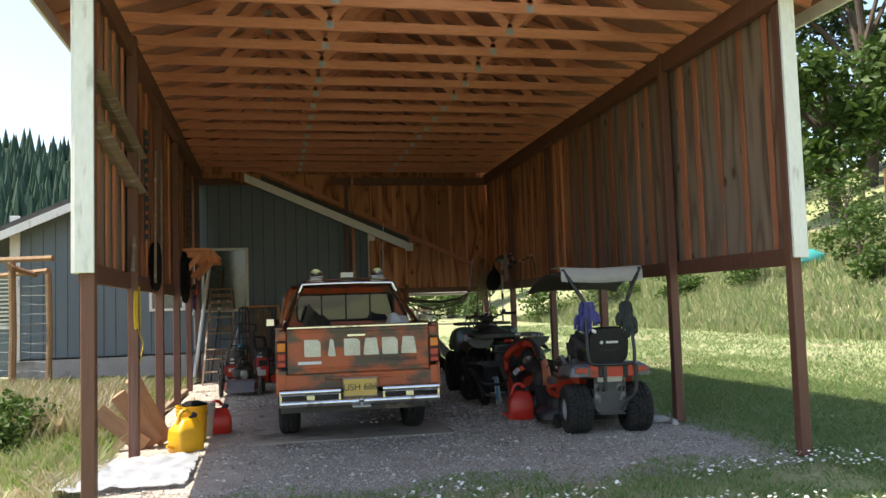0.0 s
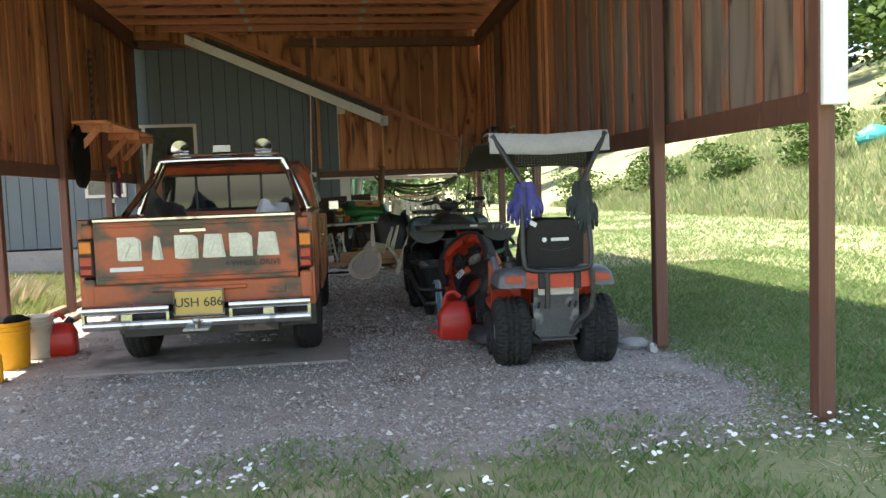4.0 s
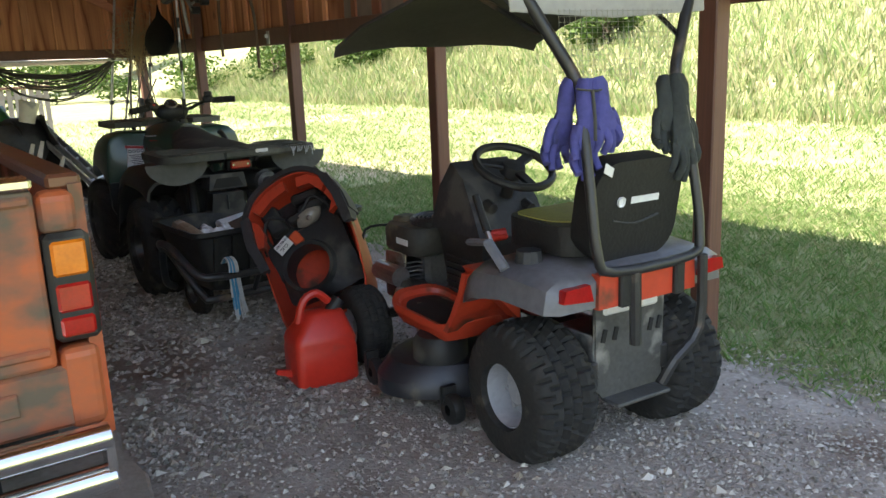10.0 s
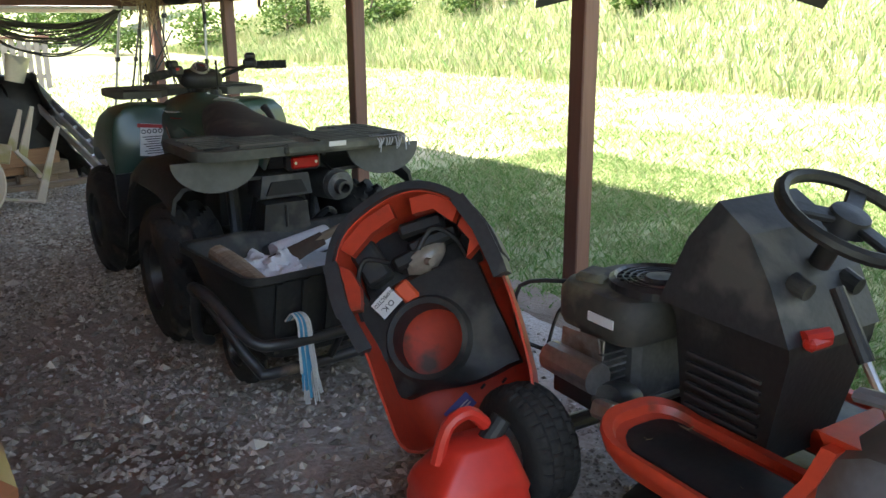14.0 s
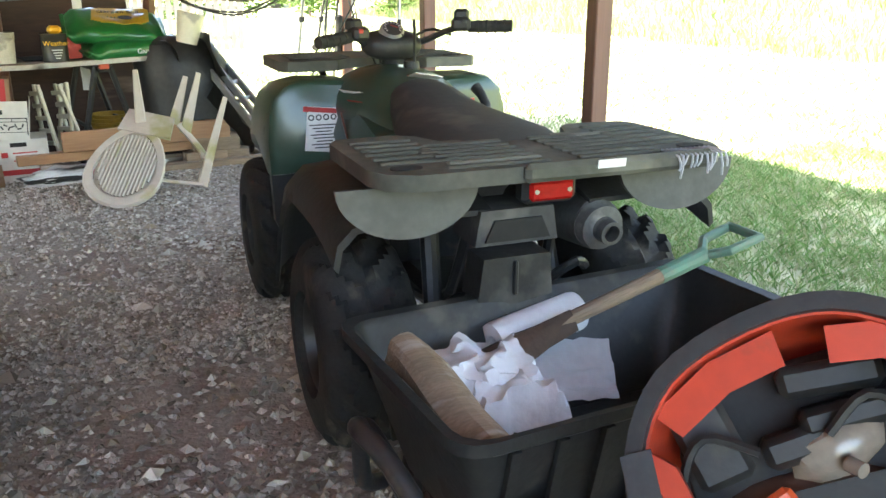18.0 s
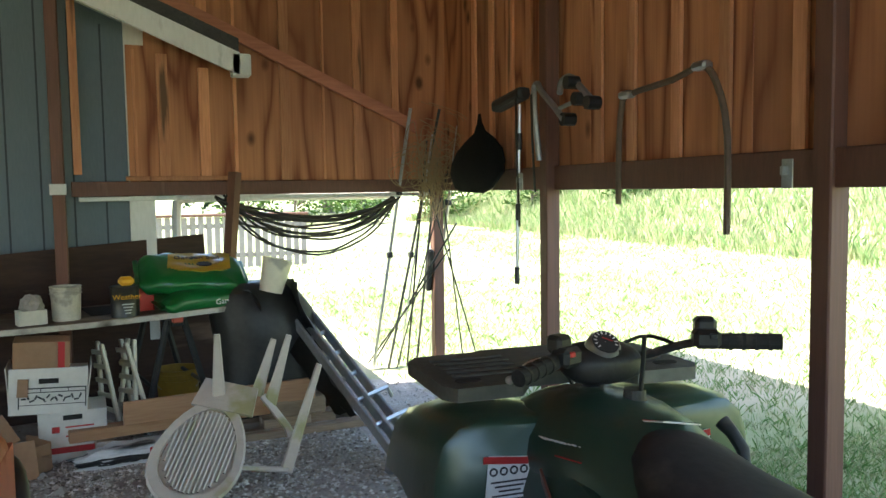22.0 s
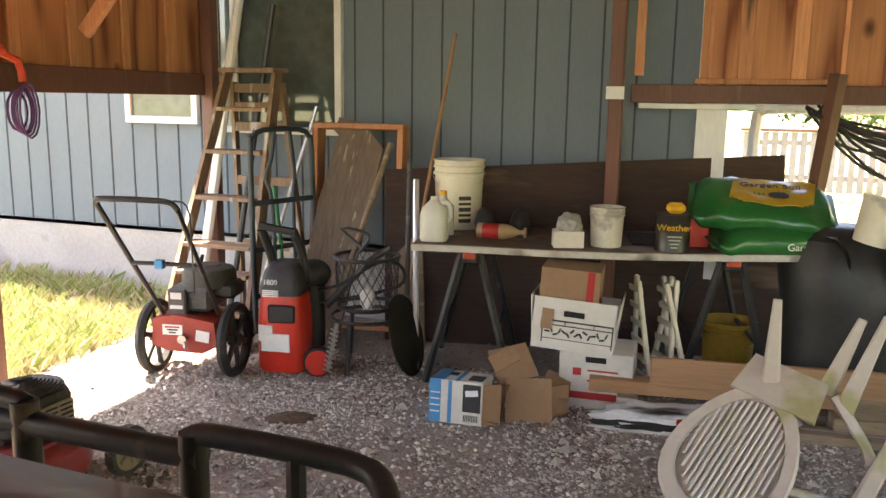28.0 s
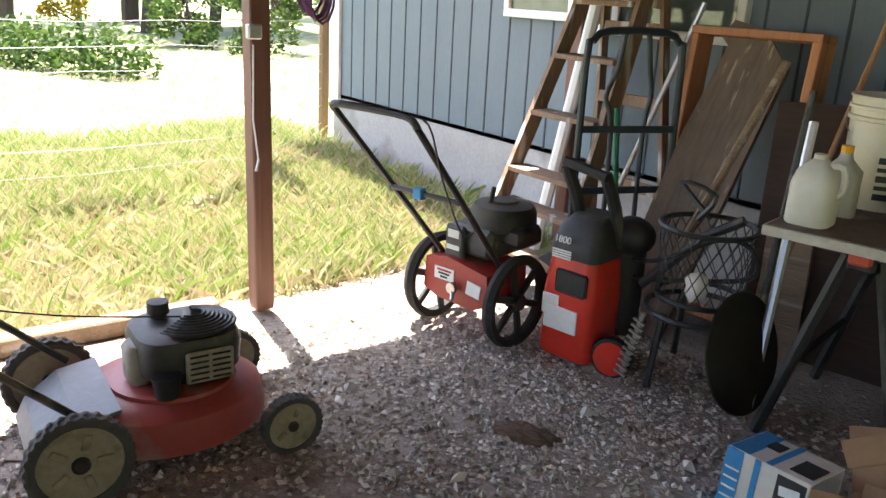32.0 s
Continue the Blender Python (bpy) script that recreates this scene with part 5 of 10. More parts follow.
# ---- quad bike; y forward from the rear axle ----
atv = thing("quad_bike", "dark green four-wheel quad bike with dusty black racks", "quad bike", pose(3.44, 10.98, 0.0, 0, 0, -2))
for s in (-1, 1):
    wheel(atv, (s * 0.42, 0.0, 0.30), 0.29, 0.27, 0.15, BLACKM, 16, 0.016, 4, side=s, shoulder=0.35, chevron=True, slant=35)
    wheel(atv, (s * 0.43, 1.24, 0.295), 0.285, 0.20, 0.15, BLACKM, 18, 0.014, 3, side=s, shoulder=0.35, chevron=True, slant=30)
b = B()
cy(b, (-0.36, 0, 0.30), (0.36, 0, 0.30), 0.03)
cy(b, (-0.36, 1.24, 0.30), (0.36, 1.24, 0.30), 0.025)
bx(b, (0.30, 1.25, 0.10), (0, 0.62, 0.33), bev=0.03)
bx(b, (0.34, 0.5, 0.26), (0, 0.62, 0.46), bev=0.05)
blob(b, (0.10, 0.12, 0.10), (0, 0, 0.30), 12)
for s in (-1, 1):
    tube(b, [(s * 0.13, -0.15, 0.62), (s * 0.15, 0.05, 0.35), (s * 0.14, 0.9, 0.30), (s * 0.12, 1.45, 0.42)], 0.016, 8, k=3)
    cy(b, (s * 0.20, -0.08, 0.32), (s * 0.18, 0.02, 0.66), 0.028, n=10)
part("chassis", b, BLACKM, atv)
b = B()
cy(b, (0.165, -0.33, 0.665), (0.17, 0.12, 0.62), 0.068, n=20)
lathe(b, [(0.068, 0.0), (0.06, 0.03), (0.034, 0.036), (0.032, 0.075), (0.022, 0.075), (0.022, 0.03)], 18, Matrix.Translation((0.165, -0.33, 0.665)) @ pose(0, 0, 0, 95))
part("exhaust_silencer", b, ENGINE, atv, smooth=True)
b = B()
prism(b, [(-0.205, 0.52), (-0.19, 0.63), (-0.01, 0.63), (0.0, 0.52), (-0.10, 0.505)], -0.40, -0.30, "xz")
tbx = part("tool_box", b, BLACKP, atv, bev=0.012)
b = B()
bx(b, (0.012, 0.012, 0.09), (-0.105, -0.402, 0.575), bev=0.003)
part("box_rib", b, BLACKP, tbx)
b = B()
prism(b, [(-0.19, 0.645), (-0.175, 0.735), (0.025, 0.735), (0.04, 0.645)], -0.345, -0.20, "xz")
ab = part("air_box", b, GREYP, atv, bev=0.014)
b = B()
prism(b, [(-0.165, 0.655), (-0.14, 0.71), (-0.01, 0.71), (0.015, 0.655)], -0.352, -0.34, "xz")
part("air_slot", b, DARKIN, ab)
for x0, z0 in ((-0.16, 0.52), (0.09, 0.50), (-0.10, 0.44)):
    b = B()
    tube(b, [(x0, -0.24, z0), (x0 + 0.05, -0.28, z0 + 0.05), (x0 + 0.10, -0.24, z0 + 0.02)], 0.014, 7, k=3)
    part("rear_hose", b, BLACKM, atv)


def fender(name, y0, y1, zt, hw, inner, parent, material, lbl, drop0, drop1):
    """An arched mudguard on both sides, joined across the middle."""
    out = []
    for s in (-1, 1):
        b = B()
        rings = []
        n = 9
        for i in range(n):
            t = i / (n - 1)
            y = y0 + (y1 - y0) * t
            z = zt - drop0 * max(0, 1 - t / 0.35) ** 2 - drop1 * max(0, (t - 0.6) / 0.4) ** 2
            prof = [(inner, z + 0.02), (inner + (hw - inner) * 0.5, z + 0.025), (hw - 0.05, z + 0.008), (hw - 0.012, z - 0.03), (hw, z - 0.085)]
            under = [(u - 0.012 if u > inner else u, v - 0.014) for u, v in reversed(prof)]
            rings.append([Vector((s * u, y, v)) for u, v in prof + under])
        loft(b, rings)
        out.append(part(name, b, material, parent, lbl, smooth=True))
    return out


rf = fender("rear_fender", -0.33, 0.52, 0.765, 0.545, 0.14, atv, BLACKP, "dusty black rear fender", 0.05, 0.36)
FP = [(0.02, 0.895), (0.20, 0.935), (0.34, 0.94), (0.41, 0.925), (0.455, 0.885), (0.475, 0.82), (0.485, 0.72), (0.482, 0.60)]
for s in (-1, 1):
    b = B()
    rings = []
    for y, k, dz, low in ((0.872, 0.95, -0.02, 0.60), (0.885, 0.985, -0.006, 0.595), (0.92, 1.0, 0.0, 0.60), (1.05, 1.0, 0.0, 0.66), (1.20, 1.0, -0.02, 0.70), (1.35, 0.98, -0.07, 0.68), (1.48, 0.93, -0.15, 0.62), (1.55, 0.86, -0.24, 0.58)):
        prof = [(x * k, max(low, z + dz)) for x, z in FP]
        under = [(0.44 * k, low), (0.30, low + 0.01), (0.12, low + 0.03), (0.02, low + 0.05)]
        rings.append([Vector((s * x, y, z)) for x, z in prof + under])
    loft(b, rings)
    ffp = part("front_fender", b, GREENP, atv, "glossy dark green front fender", smooth=True)
    b = B()
    loft(b, [[Vector((s * x, y, z)) for x, z in ((0.19, 0.60), (0.475, 0.60), (0.47, 0.42), (0.43, 0.33), (0.22, 0.33))] for y in (0.885, 0.93)])
    part("lower_guard", b, BLACKP, atv, "black lower splash guard", smooth=True, bev=0.012)
    b = B()
    bx(b, (0.125, 0.003, 0.165), (s * 0.278, 0.868, 0.757), (0, -6 * s, 0), bev=0.001)
    lab = part("warning_label", b, PAPERW, ffp, "white warning label")
    b = B()
    bx(b, (0.125, 0.003, 0.018), (s * 0.278 - 0.007, 0.8655, 0.83), (0, -6 * s, 0))
    part("label_red_bar", b, LETTERR, lab)
    b = B()
    for i in range(4):
        lathe(b, [(0.007, 0), (0.0115, 0), (0.0115, 0.002), (0.007, 0.002)], 12, Matrix.Translation((s * 0.278 + (i - 1.5) * 0.028, 0.8655, 0.803)) @ pose(0, 0, 0, 90))
    for i in range(8):
        bx(b, (0.10 - 0.02 * (i % 3), 0.003, 0.004), (s * 0.278 + 0.001 * i, 0.8655, 0.775 - i * 0.012))
    part("label_print", b, LETTERD, lab)
    b = B()
    prism(b, [(s * 0.37 + 0.175 * math.cos(a), 0.825 + 0.125 * math.sin(a)) for a in (math.pi * (1 + i / 18) for i in range(19))], -0.375, -0.362, "xz")
    for v in b.verts:
        v.co.y -= 0.10 * (0.825 - v.co.z)
    part("mud_flap", b, FLAPG, atv, "dusty grey rubber mud flap", bev=0.004)
# tank, side panels, seat
b = B()
loft(b, [[Vector((hw * math.cos(a), y, z0 + h * max(0, math.sin(a)) ** 0.8 - 0.16 * max(0, -math.sin(a)))) for a in (2 * math.pi * i / 24 for i in range(24))] for y, hw, z0, h in ((0.46, 0.13, 0.80, 0.08), (0.56, 0.175, 0.81, 0.13), (0.68, 0.205, 0.82, 0.15), (0.84, 0.225, 0.83, 0.155), (0.98, 0.225, 0.83, 0.15), (1.10, 0.19, 0.83, 0.12))])
tank = part("tank_cover", b, GREENP, atv, "dark green tank cover", smooth=True)
for s in (-1, 1):
    b = B()
    loft(b, [[Vector((s * x, y, z)) for x, z in ((0.10, z0), (0.20, z0 - 0.01), (x1, 0.74), (x1 - 0.03, 0.60), (0.12, 0.56))] for y, z0, x1 in ((0.44, 0.80, 0.16), (0.60, 0.84, 0.215), (0.76, 0.86, 0.235), (0.89, 0.87, 0.24))])
    sc = part("side_cowl", b, GREENP, atv, smooth=True)
    b = B()
    loft(b, [[Vector((s * x, y, z)) for x, z in ((0.222, z0), (0.226, z0 + 0.03), (0.232, z0 + 0.028), (0.228, z0 - 0.004))] for y, z0 in ((0.62, 0.66), (0.70, 0.72), (0.78, 0.80))])
    part("swoosh", b, mat("bronze_decal", (0.16, 0.06, 0.035), (0.11, 0.045, 0.03), 9, 0.4, bump=0), sc)
words("side_number", "300", 0.038, 0.001, LETTERW, atv, Matrix.Translation((-0.232, 0.70, 0.665)) @ pose(0, 0, 0, 90, 0, -72))
b = B()
for i in range(8):
    bx(b, (0.013 if i not in (5, 7) else 0.007, 0.003, 0.026 if i in (0, 6) else 0.02), (-0.055 + i * 0.0165, 0, 0), bev=0.002)
xf(b.verts, Matrix.Translation((-0.196, 0.735, 0.905)) @ pose(0, 0, 0, 58, 0, -64))
part("badge_marks", b, LETTERW, tank)
b = B()
for i in range(5):
    bx(b, (0.014, 0.003, 0.014), (-0.02 + i * 0.0165, 0, 0), (0, 14, 0), bev=0.002)
xf(b.verts, Matrix.Translation((-0.205, 0.70, 0.878)) @ pose(0, 0, 0, 62, 0, -66))
part("badge_marks", b, LETTERR, tank)
LM = Matrix.Translation((0.035, 0.615, 0.962)) @ pose(0, 0, 0, -14, 10, 0)
b = B()
xf(bx(b, (0.105, 0.085, 0.003)), LM)
lab = part("tank_label", b, PAPERW, tank, "white warning label")
b = B()
xf(bx(b, (0.105, 0.014, 0.002), (0, 0.036, 0.0025)), LM)
part("label_red_bar", b, LETTERR, lab)
b = B()
lathe(b, [(0.013, 0), (0.018, 0), (0.018, 0.002), (0.013, 0.002)], 16, LM @ Matrix.Translation((0, 0.006, 0.002)))
for i in range(3):
    xf(bx(b, (0.08, 0.004, 0.002), (0, -0.02 - 0.009 * i, 0.0025)), LM)
part("label_print", b, LETTERD, lab)
b = B()
cy(b, (0.05, 0.80, 0.96), (0.05, 0.80, 1.0), 0.032, 0.028, 16)
part("fuel_cap", b, BLACKP, tank)
b = B()
loft(b, [[Vector((hw * math.cos(a), y, zt - h + h * math.copysign(abs(math.sin(a)) ** 0.75, math.sin(a)))) for a in (2 * math.pi * i / 22 for i in range(22))] for y, hw, zt, h in ((-0.17, 0.10, 0.868, 0.03), (-0.13, 0.165, 0.885, 0.05), (0.0, 0.215, 0.897, 0.07), (0.15, 0.215, 0.902, 0.08), (0.29, 0.185, 0.914, 0.09), (0.40, 0.155, 0.934, 0.095), (0.49, 0.135, 0.955, 0.09), (0.555, 0.115, 0.962, 0.08), (0.60, 0.08, 0.955, 0.06))])
part("seat", b, mat("dusty_seat_vinyl", (0.030, 0.030, 0.029), (0.045, 0.044, 0.040), 5, 0.75, bump=0.12, c3=(0.10, 0.095, 0.075), spot=0.2, spot_scale=3), atv, "long dusty black vinyl seat", smooth=True)
REAR_RACK = [(-0.47, -0.38), (-0.445, -0.44), (-0.38, -0.475), (0.38, -0.475), (0.445, -0.44), (0.47, -0.38), (0.47, -0.03), (0.44, 0.02), (0.27, 0.03), (0.225, -0.01), (0.19, -0.10), (-0.19, -0.10), (-0.225, -0.01), (-0.27, 0.03), (-0.44, 0.02), (-0.47, -0.03)]
FRONT_RACK = [(-0.40, 1.03), (-0.37, 0.985), (-0.18, 0.99), (-0.12, 1.08), (0.12, 1.08), (0.18, 0.99), (0.37, 0.985), (0.40, 1.03), (0.40, 1.36), (0.36, 1.42), (0.16, 1.43), (0.13, 1.45), (-0.13, 1.45), (-0.16, 1.43), (-0.36, 1.42), (-0.40, 1.36)]


def rack(outline, z, name, lbl, ribs):
    """A moulded rack: a rounded plate with a turned-down rim, raised ribs and hand holes."""
    b = B()
    prism(b, outline, z - 0.038, z, "xy")
    ob = part(name, b, RACKP, atv, lbl, smooth=True, bev=0.012)
    for x0, x1, y in ribs:
        b = B()
        bx(b, (x1 - x0, 0.022, 0.008), ((x0 + x1) / 2, y, z + 0.002), bev=0.003)
        part("rack_rib", b, RACKP, ob)
    ys = [v for u, v in outline]
    for s in (-1, 1):
        b = B()
        prism(b, rrect(0.075, 0.04, 0.018, 3, s * (max(u for u, v in outline) - 0.085), min(ys) + 0.075), z + 0.001, z + 0.0035, "xy")
        part("hand_hole", b, DARKIN, ob)
        b = B()
        cy(b, (s * 0.16, sum(ys) / len(ys), z - 0.14), (s * 0.2, sum(ys) / len(ys), z - 0.03), 0.014)
        part("rack_stay", b, BLACKM, ob)
    return ob


rr = rack(REAR_RACK, 0.87, "rear_rack", "dusty black rear rack", [(-0.30 + 0.02 * (k % 2), -0.04, -0.43 + 0.045 * k) for k in range(7)] + [(0.04, 0.30 - 0.02 * (k % 2), -0.43 + 0.045 * k) for k in range(7)] + [(s * 0.345 - 0.085, s * 0.345 + 0.085, -0.34 + 0.055 * k) for s in (-1, 1) for k in range(6)])
rack(FRONT_RACK, 0.995, "front_rack", "black front rack", [(s * 0.22 - 0.12, s * 0.22 + 0.12, 1.12 + 0.055 * k) for s in (-1, 1) for k in range(5)])
b = B()
bx(b, (0.52, 0.03, 0.045), (0.13, -0.482, 0.855), bev=0.012)
part("rack_lip", b, RACKP, rr)
b = B()
bx(b, (0.075, 0.003, 0.02), (0.09, -0.4985, 0.866), (8, 0, 0))
part("lip_sticker", b, PAPERW, rr)
b = B()
rq = random.Random(6)
for i in range(11):
    x = 0.27 + 0.014 * i
    tube(b, [(x, -0.44, 0.874), (x + 0.006, -0.50, 0.868), (x + rq.uniform(-0.02, 0.02), -0.503, 0.80 + rq.uniform(0, 0.05))], 0.003, 5, k=2)
part("frayed_rope", b, mat("frayed_white_rope", (0.45, 0.45, 0.46), (0.32, 0.33, 0.37), 20, 0.9, bump=0.2), rr)
b = B()
bx(b, (0.15, 0.06, 0.07), (-0.005, -0.355, 0.785), bev=0.014)
tl = part("tail_lamp", b, BLACKP, atv)
b = B()
bx(b, (0.122, 0.03, 0.05), (-0.005, -0.38, 0.785), bev=0.008)
part("lens", b, REDL, tl)
for s in (-1, 1):
    b = B()
    cy(b, (-0.005 + s * 0.045, -0.394, 0.785), (-0.005 + s * 0.045, -0.398, 0.785), 0.006, n=8)
    part("lens_screw", b, STEEL, tl)
# handlebar
b = B()
tube(b, [(-0.31, 0.72, 1.078), (-0.17, 0.80, 1.092), (-0.07, 0.90, 1.05), (0.10, 0.90, 1.055), (0.22, 0.76, 1.12), (0.38, 0.655, 1.125)], 0.012, 8, k=3)
cy(b, (0.01, 0.98, 0.90), (0.01, 0.92, 1.05), 0.03)
hb = part("handlebar", b, BLACKM, atv, smooth=True)
for g0, g1, q in (((-0.18, 0.795, 1.092), (-0.315, 0.718, 1.077), -1), ((0.25, 0.735, 1.122), (0.385, 0.65, 1.125), 1)):
    g0, g1 = Vector(g0), Vector(g1)
    b = B()
    cy(b, g0, g1, 0.021, n=14)
    gr = part("grip", b, RUBBER, hb)
    for k in range(4):
        c = g0.lerp(g1, 0.2 + 0.2 * k)
        b = B()
        cy(b, c, c + (g1 - g0) * 0.05, 0.0235, n=14)
        part("grip_ring", b, RUBBER, gr)
    b = B()
    tube(b, [g0 + Vector((0, 0.035, 0)), g0 + Vector((q * 0.05, 0.05, -0.012)), g1 + Vector((0, 0.05, -0.015))], [0.008, 0.007, 0.006], 7, k=2)
    blob(b, (0.011, 0.011, 0.011), g1 + Vector((0, 0.05, -0.015)), 10)
    part("brake_lever", b, ALU, hb, smooth=True)
    b = B()
    bx(b, (0.07, 0.06, 0.05), g0 + Vector((-q * 0.03, 0.0, 0.01)), (0, 0, -25 * q), bev=0.012)
    sw = part("switch_box", b, BLACKP, hb)
    b = B()
    bx(b, (0.02, 0.014, 0.014), g0 + Vector((-q * 0.03, -0.03, 0.02)), (0, 0, -25 * q), bev=0.003)
    part("switch_button", b, LETTERR if q < 0 else GREYP, sw)
    b = B()
    bx(b, (0.055, 0.05, 0.045), g0 + Vector((-q * 0.02, 0.02, 0.04)), (0, 0, -25 * q), bev=0.01)
    part("brake_reservoir", b, BLACKP, hb)
b = B()
blob(b, (0.115, 0.075, 0.05), (0.005, 0.90, 1.055), 18, power=0.75, rot=(12, 0, 0))
part("handlebar_cover", b, BLACKP, hb, smooth=True)
SPM = Matrix.Translation((0.0, 0.875, 1.10)) @ pose(0, 0, 0, 40)
b = B()
lathe(b, [(0.001, 0.02), (0.040, 0.02), (0.045, 0.012), (0.048, -0.02), (0.001, -0.04)], 24, SPM)
sp = part("speedometer", b, STEEL, hb, smooth=True)
b = B()
lathe(b, [(0.001, 0.022), (0.037, 0.022), (0.037, 0.019)], 24, SPM)
part("dial", b, LETTERD, sp)
b = B()
for a in range(-120, 121, 24):
    xf(bx(b, (0.003, 0.009, 0.001), (0, 0.029, 0.0235)), SPM @ pose(0, 0, 0, 0, 0, a))
part("dial_marks", b, LETTERW, sp)
b = B()
xf(bx(b, (0.003, 0.03, 0.001), (0.006, 0.006, 0.0245), (0, 0, 60)), SPM)
part("needle", b, LETTERR, sp)
for i in range(3):
    b = B()
    tube(b, [(-0.16 + 0.19 * i, 0.84, 1.09), (-0.11 + 0.14 * i, 0.97, 1.10), (-0.03 + 0.03 * i, 1.02, 1.0), (0.01, 1.0, 0.88)], 0.006, 6, k=4)
    part("control_cable", b, BLACKP, hb)
b = B()
tube(b, [(0.055, 0.78, 0.99), (0.05, 0.76, 1.08), (0.04, 0.74, 1.15)], 0.006, 6)
part("breather_hose", b, BLACKP, tank)
b = B()
tube(b, [(0.30, 0.66, 0.72), (0.31, 0.70, 0.84), (0.29, 0.76, 0.90)], [0.013, 0.018, 0.022], 9, k=2)
part("gear_lever", b, BLACKP, atv, smooth=True)

# ---- black tub on a tube frame, behind the quad ----
tub = thing("dump_cart_tub", "scuffed black plastic cart tub on a tube frame", "cart tub", pose(3.39, 10.31, 0.0, 0, 0, 3))
b = B()
def tring(w, d, z, off=0.0):
    return [Vector((u + off, v, z)) for u, v in rrect(w, d, 0.06, 3)]
loft(b, [tring(0.80, 0.44, 0.20), tring(0.98, 0.58, 0.51), tring(0.985, 0.585, 0.53), tring(1.03, 0.625, 0.535), tring(1.03, 0.625, 0.51), tring(1.0, 0.60, 0.50)], caps=False)
loft(b, [tring(0.985, 0.585, 0.53), tring(0.96, 0.56, 0.515), tring(0.78, 0.42, 0.21)], caps=False)
prism(b, rrect(0.79, 0.43, 0.06, 3), 0.198, 0.212, "xy")
part("tub_shell", b, BLACKP, tub, smooth=True)
b = B()
for i in range(9):
    x = -0.40 + i * 0.10
    for s in (-1, 1):
        bx(b, (0.02, 0.012, 0.27), (x, s * 0.268, 0.365), (-12.5 * s, 0, 0))
part("tub_ribs", b, BLACKP, tub)
b = B()
tube(b, [(0.45, -0.36, 0.30), (-0.20, -0.35, 0.30), (-0.42, -0.35, 0.31), (-0.52, -0.31, 0.33), (-0.58, -0.16, 0.45), (-0.60, -0.06, 0.47), (-0.56, 0.02, 0.42)], 0.02, 10, k=4)
tube(b, [(0.45, -0.26, 0.17), (-0.36, -0.26, 0.17), (-0.47, -0.22, 0.20), (-0.55, -0.08, 0.40), (-0.56, 0.02, 0.42), (-0.52, 0.14, 0.22), (-0.45, 0.2, 0.16)], 0.02, 10, k=4)
for x in (-0.20, 0.25):
    tube(b, [(x, -0.355, 0.30), (x, -0.26, 0.17)], 0.014, 8)
part("tube_frame", b, BLACKM, tub, smooth=True)
for s in (-1, 1):
    wheel(tub, (s * 0.36, 0.1, 0.14), 0.14, 0.08, 0.07, BLACKM, 20, 0.004, 2, side=s)
TUBZ = 0.36


def heap(name, x0, x1, y0, y1, z_of, material, lbl, cat_, n=34, parent=None):
    """A crumpled sheet with a skirt down to the tub's floor."""
    b = B()
    g = [[b.verts.new((x0 + (x1 - x0) * i / n + 0.02 * noise.noise(Vector((i * 0.3, j * 0.3, 1))), y0 + (y1 - y0) * j / n + 0.02 * noise.noise(Vector((i * 0.3, j * 0.3, 8))), z_of(i / n, j / n))) for j in range(n + 1)] for i in range(n + 1)]
    for i in range(n):
        for j in range(n):
            b.faces.new((g[i][j], g[i + 1][j], g[i + 1][j + 1], g[i][j + 1]))
    ob = part(name, b, material, parent, smooth=True)
    return ob


def fold(u, v, k, amp):
    r = noise.ridged_multi_fractal(Vector((u * 2.1 + k, v * 1.8 - 0.6 * u, k)), 0.9, 2.1, 3, 0.8, 1.6)
    e = min(u, 1 - u, v, 1 - v)
    return amp * r * 0.55 - 0.10 * max(0, 0.14 - e) / 0.14


cl = thing("white_rag", "crumpled white cloths lying in the cart tub", "cloth")
heap("cloth_fold", 3.0, 3.30, 10.30, 10.57, lambda u, v: 0.435 + fold(u, v, 3.0, 0.08), CLOTHW, "", "", parent=cl)
heap("cloth_fold", 3.06, 3.30, 10.26, 10.44, lambda u, v: 0.41 + fold(u, v, 7.0, 0.08), CLOTHW, "", "", 20, parent=cl)
b = B()
lathe(b, [(0.018, 0.0), (0.05, 0.0), (0.052, 0.01), (0.052, 0.25), (0.05, 0.26), (0.018, 0.26), (0.018, 0.0)], 26, Matrix.Translation((3.235, 10.53, 0.435)) @ pose(0, 0, 0, 0, 83, 8))
roll = tagged(part("paper_towel_roll", b, CLOTHW, None, smooth=True), "white paper towel roll lying on cloths", "paper roll")
b = B()
N = 16
gv = [[b.verts.new((3.24 + 0.30 * i / N - 0.08 * j / N, 10.545 - 0.17 * j / N - 0.06 * i / N, 0.445 - 0.07 * (j / N) ** 0.7 - 0.03 * i / N + 0.02 * noise.noise(Vector((i * 0.22, j * 0.3, 4))) + 0.008 * noise.noise(Vector((i * 0.7, j * 0.9, 2))))) for j in range(N + 1)] for i in range(N + 1)]
for i in range(N):
    for j in range(N):
        b.faces.new((gv[i][j], gv[i + 1][j], gv[i + 1][j + 1], gv[i][j + 1]))
bmesh.ops.solidify(b, geom=b.faces[:], thickness=0.003)
tagged(part("paper_sheet", b, CLOTHW, None, smooth=True), "white paper sheet draped in the tub", "paper")
WOODG = mat("weathered_grey_wood", (0.30, 0.22, 0.15), (0.17, 0.12, 0.08), 4, 0.85, stretch=(0.5, 5, 5), fine=30, bump=0.5, c3=(0.36, 0.31, 0.26), spot=0.2, spot_scale=3)
